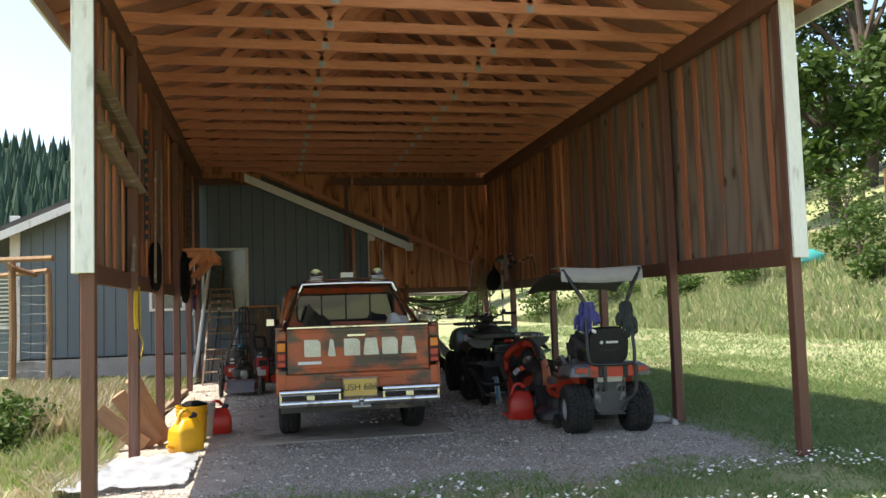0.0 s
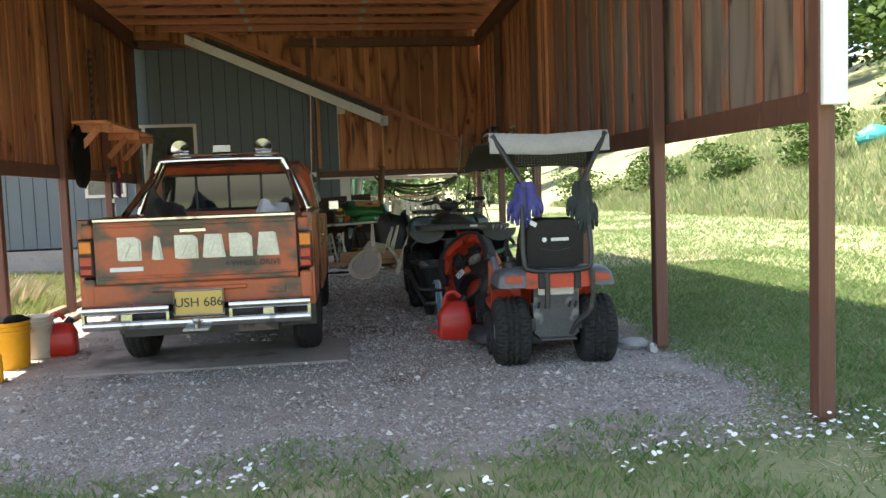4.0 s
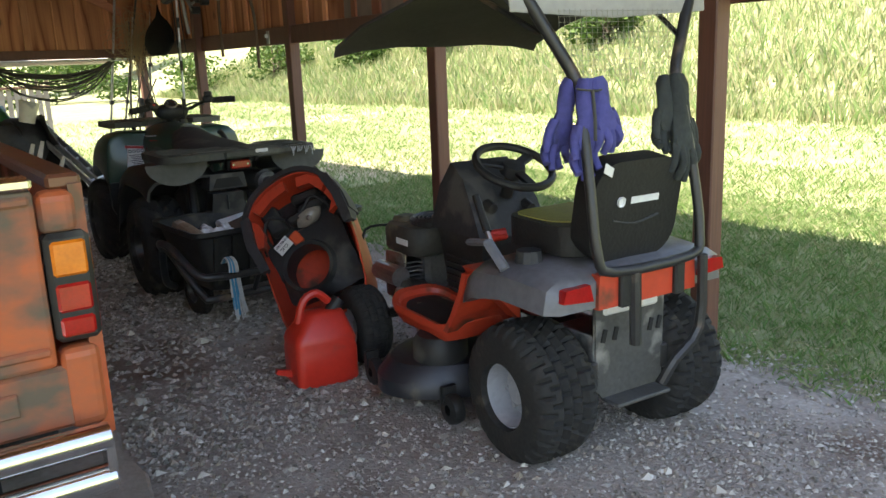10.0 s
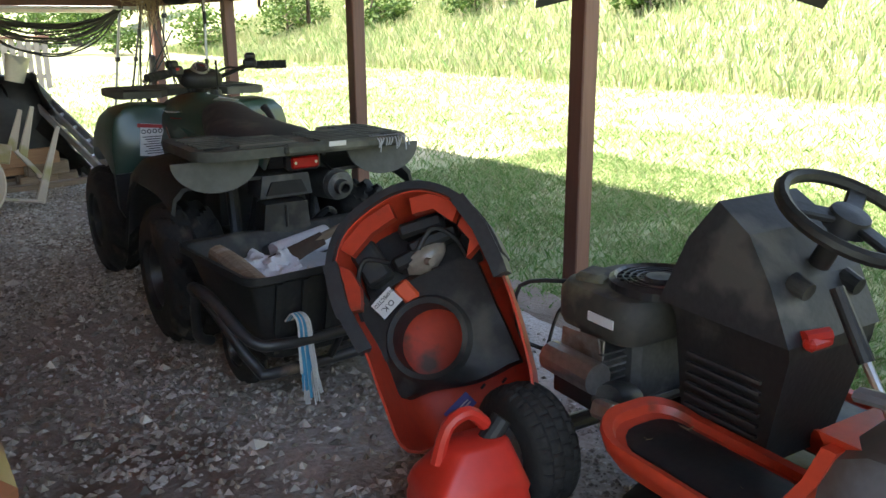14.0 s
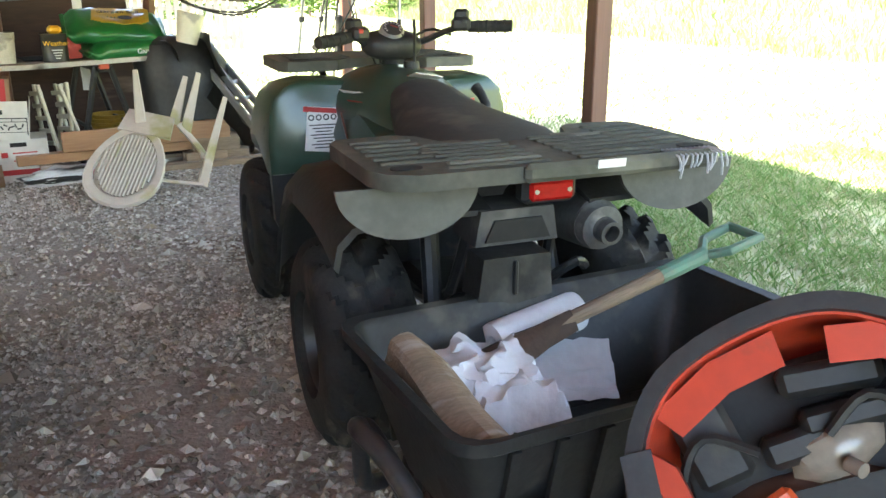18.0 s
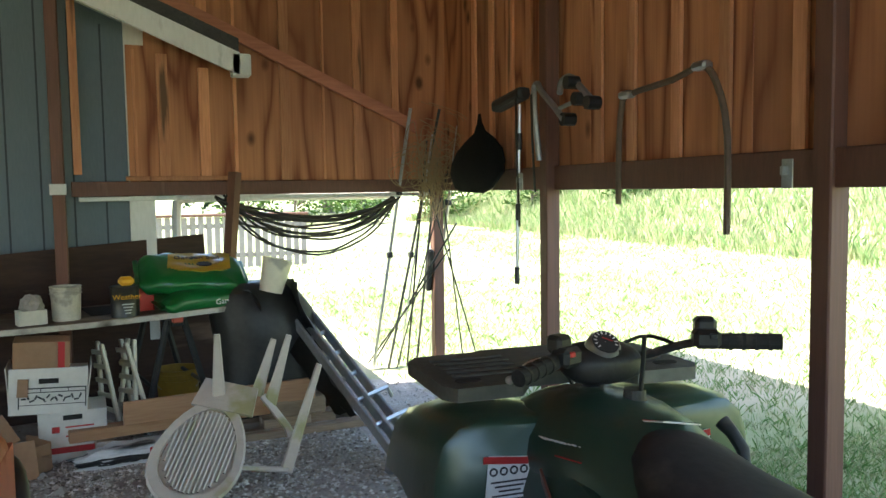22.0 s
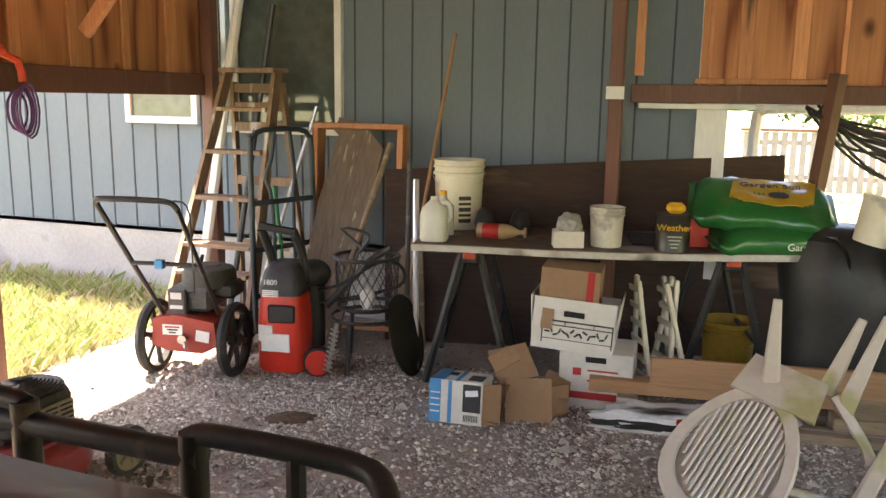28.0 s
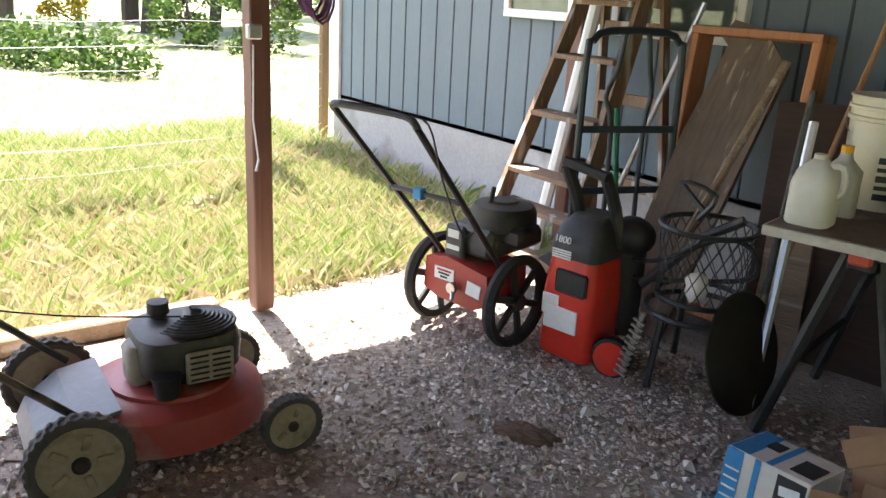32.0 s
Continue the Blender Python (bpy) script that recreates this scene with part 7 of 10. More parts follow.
bx(b, (0.09, 0.07, 0.055), (0.01, 0.0, 0.225), bev=0.018)
part("can_lid", b, YELP, pc)
words("can_words", "Weather", 0.046, 0.0015, YELP, pc, Matrix.Translation((-0.005, -0.0865, 0.135)) @ pose(0, 0, 0, 90))
b = B()
for i in range(4):
    bx(b, (0.07 - 0.012 * i, 0.004, 0.006), (0.0, -0.0845, 0.09 - 0.018 * i))
part("label_print", b, STEEL, pc)
rc = thing("red_tin", "small red tin behind the paint can", "tin", TW @ Matrix.Translation((1.47, 0.24, 0.765)))
b = B()
bx(b, (0.10, 0.07, 0.16), (0, 0, 0.08), bev=0.008)
part("tin_body", b, REDP, rc)


def soil_bag(m, label, seed):
    """A filled plastic bag, flattened at its sewn ends, with creases."""
    root = thing("soil_bag", label, "bag of soil", m, group="soil bags")
    b = B()
    n = 30
    rings = []
    for i in range(n + 1):
        u = -1 + 2 * i / n
        e = max(0.0, 1 - abs(u) ** 4)
        h, w = 0.012 + 0.072 * e ** 0.6, 0.205 - 0.012 * (1 - e) + 0.012 * math.sin(6 * u + seed)
        ring = []
        for k in range(26):
            a = 2 * math.pi * k / 26
            c, d = math.cos(a), math.sin(a)
            p = Vector((0.335 * u, w * math.copysign(abs(c) ** 0.7, c), 0.075 + h * math.copysign(abs(d) ** 0.75, d)))
            p += Vector((0, 0.4, 1)) * 0.016 * noise.noise(Vector((p.x * 9, p.y * 12, seed))) + Vector((0, 0, 0.007 * math.sin(46 * p.x + 8 * p.y) * (1 - e) * 3))
            ring.append(p)
        rings.append(ring)
    loft(b, rings)
    part("bag_body", b, BAGG, root, smooth=True)
    for s in (-1, 1):
        b = B()
        bx(b, (0.03, 0.37, 0.008), (s * 0.345, 0, 0.075), (0, 8 * s, 0), bev=0.002)
        part("bag_seam", b, BAGG, root)
    return root


b0 = soil_bag(TW @ Matrix.Translation((1.86, 0.22, 0.772)) @ pose(0, 0, 0, 8, -3, 3), "green plastic bag of soil under another", 1.0)
b1 = soil_bag(TW @ Matrix.Translation((1.78, 0.30, 0.915)) @ pose(0, 0, 0, 24, 3, -8), "green and yellow bag of soil on top", 4.0)
b = B()
N = 18
gq = [[b.verts.new((-0.17 + 0.40 * i / N + 0.03 * (j / N), -0.10 + 0.25 * j / N, 0.154 + 0.007 - 0.10 * max(0, abs(-0.10 + 0.25 * j / N) - 0.09) + 0.016 * noise.noise(Vector(((-0.17 + 0.40 * i / N) * 9, (-0.10 + 0.25 * j / N) * 12, 4.0))))) for j in range(N + 1)] for i in range(N + 1)]
for i in range(N):
    for j in range(N):
        if (i - N / 2) ** 2 + (j - N / 2) ** 2 < (0.62 * N) ** 2:
            b.faces.new((gq[i][j], gq[i + 1][j], gq[i + 1][j + 1], gq[i][j + 1]))
bmesh.ops.delete(b, geom=[v for v in b.verts if not v.link_faces], context='VERTS')
bmesh.ops.solidify(b, geom=b.faces[:], thickness=0.006)
part("yellow_panel", b, BAGY, b1, smooth=True)
words("bag_words", "Garden Soil", 0.062, 0.001, LETTERD, b1, Matrix.Translation((0.03, 0.045, 0.176)) @ pose(0, 0, 0, 0, 0, 2))
b = B()
prism(b, [(0.05 * math.cos(2 * math.pi * k / 16), 0.028 * math.sin(2 * math.pi * k / 16)) for k in range(16)], 0.0, 0.004, "xy")
xf(b.verts, Matrix.Translation((0.07, -0.035, 0.170)))
part("dark_oval", b, LETTERD, b1)
words("bag_words", "Garden", 0.05, 0.001, LETTERW, b0, Matrix.Translation((0.06, -0.215, 0.078)) @ pose(0, 0, 0, 82))

# under the table
bxs = thing("storage_box", "torn white cardboard file box holding a brown carton", "box", pose(1.815, 15.13, 0.302, 0, 3, 3))
for s_, c_, r_ in (((0.40, 0.006, 0.255), (0, -0.15, 0.127), (-3, 0, 0)), ((0.40, 0.006, 0.22), (0, 0.15, 0.11), (2, 0, 0)), ((0.006, 0.30, 0.26), (-0.205, 0, 0.13), (0, -5, 0)), ((0.006, 0.30, 0.26), (0.205, 0, 0.13), (0, 5, 0)), ((0.40, 0.30, 0.006), (0, 0, 0.003), (0, 0, 0))):
    b = B()
    bx(b, s_, c_, r_)
    part("box_panel", b, WCARD, bxs)
for s_, c_ in (((0.34, 0.004, 0.006), (0.02, -0.158, 0.145)), ((0.34, 0.004, 0.006), (0.02, -0.154, 0.02)), ((0.006, 0.004, 0.13), (-0.15, -0.156, 0.083)), ((0.006, 0.004, 0.13), (0.19, -0.156, 0.083)), ((0.34, 0.004, 0.005), (0.02, -0.155, 0.052)), ((0.34, 0.004, 0.004), (0.02, -0.157, 0.122)), ((0.004, 0.004, 0.026), (-0.04, -0.158, 0.134)), ((0.004, 0.004, 0.026), (0.10, -0.158, 0.134)), ((0.07, 0.004, 0.014), (-0.10, -0.154, 0.036)), ((0.12, 0.004, 0.014), (0.03, -0.154, 0.036)), ((0.06, 0.004, 0.01), (0.145, -0.154, 0.036))):
    b = B()
    bx(b, s_, c_)
    part("label_line", b, LETTERD, bxs)
for i in range(15):
    b = B()
    bx(b, (0.026, 0.004, 0.009), (-0.125 + i * 0.0205, -0.1565, 0.088 + 0.012 * math.sin(i * 2.3)), (0, 70 * math.sin(i * 1.7), 0))
    part("pen_stroke", b, LETTERD, bxs)
b = B()
bx(b, (0.055, 0.005, 0.10), (-0.13, -0.160, 0.15), (-3, 3, 0))
part("brown_tape", b, CARD, bxs)
b = B()
bx(b, (0.10, 0.004, 0.028), (0.0, -0.159, 0.185), bev=0.001)
part("hand_hole", b, DARKIN, bxs)
ct = thing("brown_carton", "small brown carton with a red stripe", "carton", pose(1.775, 15.13, 0.312, 0, 3, 4))
b = B()
bx(b, (0.29, 0.24, 0.39), (0, 0, 0.195), bev=0.003)
part("carton_body", b, CARD, ct)
b = B()
bx(b, (0.035, 0.003, 0.385), (0.10, -0.1215, 0.195))
part("carton_stripe", b, LETTERR, ct)
bx2 = thing("file_box", "white and red cardboard file box on the gravel", "box", pose(1.935, 15.16, 0.0, 0, 0, 3))
b = B()
bx(b, (0.36, 0.30, 0.295), (0, 0, 0.1475), bev=0.004)
part("box_body", b, WCARD, bx2)
for s_, c_ in (((0.36, 0.004, 0.035), (0, -0.152, 0.075)), ((0.04, 0.004, 0.035), (-0.09, -0.152, 0.195))) + tuple(((0.15 - 0.03 * (i % 2), 0.004, 0.008), (0.035, -0.152, 0.205 - i * 0.026)) for i in range(4)):
    b = B()
    bx(b, s_, c_)
    part("box_print", b, LETTERR, bx2)
b = B()
bx(b, (0.10, 0.004, 0.028), (0.0, -0.152, 0.26), bev=0.001)
part("hand_hole", b, DARKIN, bx2)
# folded slatted frames
for k, (x, y, a) in enumerate(((2.14, 15.33, -4), (2.22, 15.36, 7), (2.32, 15.38, -9))):
    fs = thing("slatted_frame", "old white folded slatted frame leaning under the table", "frame", pose(x, y, 0.06, -6, a, 20), group="folded frames")
    for s in (-1, 1):
        b = B()
        bx(b, (0.022, 0.04, 0.56), (s * 0.006, s * 0.12, 0.28), (0, s * 4, 0), bev=0.005)
        part("side_rail", b, PAILW, fs)
    for i in range(6):
        b = B()
        bx(b, (0.012, 0.26, 0.03), (-0.012, 0, 0.06 + i * 0.088), bev=0.003)
        part("slat", b, PAILW, fs)
yb = pail("yellow_bucket", "dirty yellow bucket under the table", 0, 0, 0, 0.14, 0.33, mat("dirty_yellow_plastic", (0.40, 0.24, 0.02), (0.26, 0.16, 0.02), 4, 0.6, bump=0.08), m=pose(2.55, 15.80, 0.0))
for k, (x, y, z, L, w, h, a) in enumerate(((2.78, 15.00, 0.272, 1.15, 0.03, 0.135, 9), (2.55, 15.09, 0.155, 1.28, 0.10, 0.065, 9), (3.0, 15.02, 0.03, 1.5, 0.12, 0.045, 4))):
    b = B()
    bx(b, (L, w, h), bev=0.004)
    ob = part("timber_board", b, LUMBER if k < 2 else WOODG, None)
    ob.matrix_world = pose(x, y, z, 0, 0, a)
    tagged(ob, ("wide plank on edge under the table", "squared timber lying on the gravel", "grey weathered plank on the gravel")[k], "timber")
for k, x in enumerate((2.1, 3.1)):
    b = B()
    bx(b, (0.10, 0.22, 0.045), bev=0.004)
    ob = part("timber_block", b, WOODG, None)
    ob.matrix_world = pose(x, 15.02 + 0.15 * k, 0.061, 0, 0, 7) @ Matrix.Diagonal((1, 1, 2.7, 1))
    tagged(ob, "short wooden block propping the timber", "block")
b = B()
bx(b, (0.5, 0.03, 0.08), bev=0.01)
ob = part("timber_block", b, WOODG, None)
ob.matrix_world = pose(2.8, 15.18, 0.045, 0, 0, 7)
tagged(ob, "grey offcut under the wide plank", "block")
ps = thing("torn_sack", "flattened white and black plastic sack on the gravel", "sack", pose(2.42, 14.93, 0.0, 0, 0, 14))
b = B()
blob(b, (0.46, 0.10, 0.07), (0, 0, 0.045), 30, 0.25, 3.0, power=0.7)
for v in b.verts:
    v.co.z = max(0.0, v.co.z + 0.012 * noise.noise(v.co * 16))
part("sack_body", b, mat("white_film_plastic", (0.62, 0.62, 0.60), (0.5, 0.5, 0.5), 7, 0.3, bump=0.2, c3=(0.02, 0.02, 0.02), spot=0.3, spot_scale=4, stretch=(0.5, 2, 3)), ps, smooth=True)
b = B()
bx(b, (0.30, 0.006, 0.05), (0.05, -0.098, 0.07), (15, 0, 0), bev=0.002)
part("red_print", b, LETTERR, ps)
b = B()
blob(b, (0.43, 0.105, 0.022), (-0.02, -0.008, 0.045), 26, 0.3, 3.0, power=0.6)
part("black_band", b, BLACKP, ps, smooth=True)
bb = thing("blue_box", "blue and white printed cardboard pack lying open", "box", pose(1.362, 14.67, 0.006, -6, 0, 3))
b = B()
for s_, c_ in (((0.25, 0.004, 0.20), (0, -0.10, 0.10)), ((0.25, 0.004, 0.20), (0, 0.10, 0.10)), ((0.004, 0.20, 0.20), (-0.125, 0, 0.10)), ((0.25, 0.20, 0.004), (0, 0, 0.002)), ((0.25, 0.20, 0.004), (0, 0, 0.20))):
    bx(b, s_, c_)
part("box_shell", b, WCARD, bb)
BLUEP = mat("blue_print", (0.03, 0.26, 0.52), (0.03, 0.21, 0.44), 5, 0.5, bump=0.02)
b = B()
bx(b, (0.004, 0.204, 0.204), (-0.128, 0, 0.101))
bx(b, (0.05, 0.004, 0.20), (-0.10, -0.1025, 0.10))
bx(b, (0.018, 0.004, 0.20), (-0.03, -0.1025, 0.10))
bx(b, (0.06, 0.20, 0.003), (-0.09, 0, 0.2025))
bx(b, (0.02, 0.20, 0.003), (0.0, 0, 0.2025))
part("blue_panel", b, BLUEP, bb)
for s_, c_ in (((0.085, 0.004, 0.13), (0.075, -0.1025, 0.125)), ((0.045, 0.06, 0.003), (-0.045, 0.03, 0.2028)), ((0.07, 0.10, 0.003), (0.08, -0.02, 0.2028))):
    b = B()
    bx(b, s_, c_)
    part("dark_panel", b, LETTERD, bb)
for i in range(9):
    b = B()
    bx(b, (0.004, 0.004, 0.03), (0.04 + i * 0.008, -0.1025, 0.03))
    part("code_bar", b, LETTERD, bb)
b = B()
bx(b, (0.06, 0.004, 0.028), (0.075, -0.105, 0.15), (0, -8, 0))
part("white_print", b, LETTERW, bb)
for i in range(4):
    b = B()
    bx(b, (0.045, 0.004, 0.006), (-0.10, -0.105, 0.05 + 0.03 * i))
    part("print_line", b, LETTERW, bb)
b = B()
for s_, c_, r_ in (((0.09, 0.004, 0.19), (0.165, -0.075, 0.10), (0, 0, 35)), ((0.08, 0.19, 0.004), (0.16, 0.0, 0.02), (0, 12, 0))):
    bx(b, s_, c_, r_)
part("open_flap", b, CARD, bb)
cb = thing("cardboard_scrap", "torn brown cardboard box lying open on the gravel", "cardboard", pose(1.63, 14.80, 0.0, 0, 0, 14))
for s_, c_, r_ in (((0.22, 0.005, 0.21), (0.03, -0.04, 0.10), (-24, 0, 4)), ((0.20, 0.20, 0.005), (-0.05, 0.10, 0.235), (38, -10, 18)), ((0.005, 0.20, 0.16), (-0.10, 0.06, 0.09), (0, 14, 12)), ((0.13, 0.18, 0.005), (0.17, 0.10, 0.13), (24, 18, 0)), ((0.24, 0.22, 0.005), (0.03, 0.08, 0.006), (0, 0, 0)), ((0.14, 0.08, 0.005), (-0.09, 0.02, 0.285), (48, -22, 24)), ((0.12, 0.005, 0.15), (0.17, 0.02, 0.08), (-8, 0, 30))):
    b = B()
    bx(b, s_, c_, r_)
    part("card_flap", b, CARD, cb)

# ---- tipped plastic chair ----
CHAIRP = mat("cream_plastic", (0.56, 0.49, 0.41), (0.48, 0.42, 0.35), 4, 0.4, bump=0.04, c3=(0.36, 0.33, 0.16), spot=0.12, spot_scale=3)
ch = thing("garden_chair", "cream plastic garden chair tipped over on the gravel", "chair")
Bc, Tc = Vector((2.445, 14.03, 0.025)), Vector((2.70, 14.40, 0.42))
ax = (Tc - Bc).normalized()
sd = Vector((0.40, 0.10, 0.17))
sd = (sd - ax * sd.dot(ax)).normalized()
nm = sd.cross(ax).normalized()
b = B()
H, n = 0.62, 30


def backpt(t, rr, off):
    c = Bc + ax * 0.30 + sd * 0.01
    return c + ax * (0.30 * rr * math.sin(t)) + sd * (0.222 * rr * math.cos(t) * (1 - 0.22 * math.sin(t))) + nm * off


loft(b, [[backpt(2 * math.pi * i / n, rr, off) for i in range(n)] for rr, off in ((0.80, -0.006), (0.82, -0.02), (1.0, -0.024), (1.04, 0.0), (1.0, 0.014), (0.82, 0.01), (0.80, -0.006))], caps=False)
part("back_rim", b, CHAIRP, ch, smooth=True)
b = B()
loft(b, [[backpt(2 * math.pi * i / n, rr, off) for i in range(n)] for rr, off in ((0.001, -0.022), (0.80, -0.022), (0.80, -0.018), (0.001, -0.018))], caps=False)
part("back_panel", b, CHAIRP, ch, smooth=True)
for i in range(15):
    u = -0.92 + 1.84 * i / 14
    hw_ = 0.235 * math.sqrt(max(0, 1 - u * u)) * 0.98
    if hw_ < 0.03:
        continue
    c = Bc + ax * 0.30 + sd * (0.01 + 0.168 * u)
    b = B()
    p0, p1 = c - ax * hw_, c + ax * hw_
    tube(b, [p0, p1], 0.0078, 6)
    part("back_slat", b, CHAIRP, ch)
seatc = Bc + ax * 0.60
b = B()
loft(b, [[p + nm * o for o in (-0.012, 0.012) for p in ()] or [seatc + sd * u + ax * v + nm * w for u, v, w in ((-0.13, -0.06, 0), (-0.12, 0.12, -0.02), (0.17, 0.12, -0.02), (0.20, -0.06, 0))], [seatc + sd * u + ax * v + nm * w for u, v, w in ((-0.13, -0.06, 0.02), (-0.12, 0.12, 0.0), (0.17, 0.12, 0.0), (0.20, -0.06, 0.02))]])
part("seat", b, CHAIRP, ch, bev=0.006)
LEGS = (((2.70, 14.42, 0.44), (2.70, 14.41, 0.775)), ((2.90, 14.44, 0.42), (3.00, 14.44, 0.72)), ((2.96, 14.40, 0.36), (3.08, 14.42, 0.74)), ((3.02, 14.28, 0.03), (3.214, 14.28, 0.595)))
for p0, p1 in LEGS:
    b = B()
    p0, p1 = Vector(p0), Vector(p1)
    d = (p1 - p0).normalized()
    s1 = d.cross(Vector((0, 1, 0))).normalized()
    loft(b, [[p0 + s1 * u * 0.036 + Vector((0, v * 0.03, 0)) for u, v in ((-1, 0), (-0.8, 1), (0.8, 1), (1, 0), (0.7, -0.3), (-0.7, -0.3))], [p1 + s1 * u * 0.016 + Vector((0, v * 0.02, 0)) for u, v in ((-1, 0), (-0.8, 1), (0.8, 1), (1, 0), (0.7, -0.3), (-0.7, -0.3))]])
    part("leg", b, CHAIRP, ch, bev=0.003)
b = B()
tube(b, [(2.64, 14.22, 0.14), (2.74, 14.22, 0.11), (2.90, 14.26, 0.07), (3.03, 14.28, 0.04)], 0.026, 8, flat=0.5, k=4)
tube(b, [(2.93, 14.42, 0.42), (3.04, 14.36, 0.26), (3.06, 14.30, 0.20)], 0.034, 8, flat=0.5, k=4)
part("arm_rest", b, CHAIRP, ch, smooth=True)

# ---- black moulded tub and tarp at the table's end, aluminium ladder, cone pail ----
bt = thing("pond_liner", "black moulded plastic pond shell leaning on the table", "pond shell", pose(3.13, 15.58, 0.0, 0, 0, 8))
b = B()
loft(b, [[Vector((cx0 + w * math.cos(a), d * math.sin(a), z)) for a in (2 * math.pi * i / 26 for i in range(26))] for cx0, w, d, z in ((0.06, 0.42, 0.34, 0.0), (0.05, 0.44, 0.36, 0.10), (0.02, 0.36, 0.30, 0.30), (0.0, 0.36, 0.30, 0.55), (-0.03, 0.34, 0.28, 0.72), (-0.06, 0.26, 0.22, 0.86), (-0.08, 0.14, 0.12, 0.92))])
for v in b.verts:
    v.co.x += 0.025 * noise.noise(v.co * 5)
part("shell", b, mat("black_shell_plastic", (0.018, 0.018, 0.017), (0.035, 0.034, 0.031), 4, 0.45, bump=0.08, spec=0.35), bt, smooth=True)
# black sheet fills in the dark shade between pond shell and ladder
tp = thing("black_tarp", "black tarp sheet standing in for shade from the table to the ground", "tarp")
b = B()
N = 16
gvv = []
for i in range(N + 1):
    t = i / N
    row = []
    for j in range(9):
        u = j / 8
        p = Vector((3.26 + 0.36 * t ** 1.3 + 0.02 * u, 15.62 - 0.40 * u - 0.12 * t * u, 0.93 * (1 - t) ** 1.05 + 0.01))
        p += Vector((1, 0.3, 0.4)) * 0.03 * noise.noise(Vector((t * 4, u * 4, 1)))
        row.append(b.verts.new(p))
    gvv.append(row)
for i in range(N):
    for j in range(8):
        b.faces.new((gvv[i][j], gvv[i + 1][j], gvv[i + 1][j + 1], gvv[i][j + 1]))
bmesh.ops.solidify(b, geom=b.faces[:], thickness=0.006)
part("tarp_sheet", b, MATS["black_shell_plastic"], tp, smooth=True)
b = B()
gv2 = [[b.verts.new((2.93 + 0.10 * u + 0.12 * t + 0.02 * math.sin(5 * u + 3 * t), 15.30 + 0.12 * u - 0.03 * t, 0.90 - 0.02 * u - 0.30 * t * (0.4 + 0.6 * u) + 0.03 * math.sin(3 * t))) for u in (j / 6 for j in range(7))] for t in (i / 10 for i in range(11))]
for i in range(10):
    for j in range(6):
        b.faces.new((gv2[i][j], gv2[i + 1][j], gv2[i + 1][j + 1], gv2[i][j + 1]))
bmesh.ops.solidify(b, geom=b.faces[:], thickness=0.006)
part("tarp_flap", b, MATS["black_shell_plastic"], tp, smooth=True)
cp = thing("cream_tub", "dirty cream plastic tub tilted on the black tarp", "tub", pose(3.13, 15.36, 0.87, 0, 14, 0))
b = B()
lathe(b, [(0.001, 0.0), (0.075, 0.0), (0.095, 0.20), (0.10, 0.20), (0.10, 0.22), (0.088, 0.22), (0.07, 0.01), (0.001, 0.01)], 24)
part("tub_body", b, PAILW, cp, smooth=True)
al = thing("aluminium_ladder", "folded aluminium ladder leaning beside the tarp", "ladder")
LP0, LP1 = Vector((3.60, 13.99, 0.045)), Vector((3.25, 15.52, 0.72))
ld = (LP1 - LP0)
for k, off in enumerate((Vector((0, 0, 0)), Vector((0.15, 0.16, 0.02)), Vector((0.05, 0.05, 0.04)))):
    beam("ladder_rail", LP0 + off, LP1 + off, 0.024, 0.065, mat("dull_aluminium", (0.46, 0.47, 0.48), (0.33, 0.34, 0.34), 8, 0.5, 0.7, bump=0.08), al)
for i in range(7):
    p = LP0 + ld * (0.07 + i * 0.14)
    b = B()
    tube(b, [p, p + Vector((0.15, 0.16, 0.02))], 0.017, 6)
    part("ladder_rung", b, MATS["dull_aluminium"], al)
    if i in (1, 2):
        b = B()
        tube(b, [p + Vector((0.0, 0, 0.03)), p + Vector((0.22, 0.12, 0.06)), p + Vector((0.25, 0.12, 0.0))], 0.013, 6)
        part("hinge_bracket", b, STEEL, al)

# another black sheet, added for the shade beneath the ladder
b = B()
N = 14
gl_ = [[b.verts.new(LP1.lerp(LP0, i / N * 0.7) + Vector((-0.10 * j / 8, 0.12 * j / 8, -0.06 - 0.05 * (j / 8) * (1 - i / N))) + Vector((0.5, 0.3, 1)) * 0.02 * noise.noise(Vector((i * 0.5, j * 0.5, 3)))) for j in range(9)] for i in range(N)]
for i in range(N - 1):
    for j in range(8):
        b.faces.new((gl_[i][j], gl_[i + 1][j], gl_[i + 1][j + 1], gl_[i][j + 1]))
for v in b.verts:
    v.co.z = max(0.012, v.co.z)
bmesh.ops.solidify(b, geom=b.faces[:], thickness=0.005)
part("tarp_fold", b, MATS["black_shell_plastic"], tp, smooth=True)
b = B()
rt = random.Random(8)
tube(b, [(1.97 + 0.12 * rt.uniform(-1, 1), 0.42 + 0.08 * rt.uniform(-1, 1), 0.985 + 0.03 * rt.random()) for _ in range(16)], 0.004, 5, k=4)
xf(b.verts, TW)
tagged(part("twine_tangle", b, PAILW, None, smooth=True), "tangle of pale twine lying on the soil bag", "twine")

for k, (x, y, z, L, a) in enumerate(((3.16, 15.12, 0.055, 0.30, 6), (3.36, 15.16, 0.055, 0.26, -8), (3.24, 15.13, 0.165, 0.34, 10))):
    b = B()
    bx(b, (L, 0.14, 0.11), bev=0.006)
    ob = part("timber_block", b, WOODG)
    ob.matrix_world = pose(x, y, z, 0, 0, a)
    tagged(ob, "rough grey timber block stacked by the pond shell", "block", "stacked blocks")

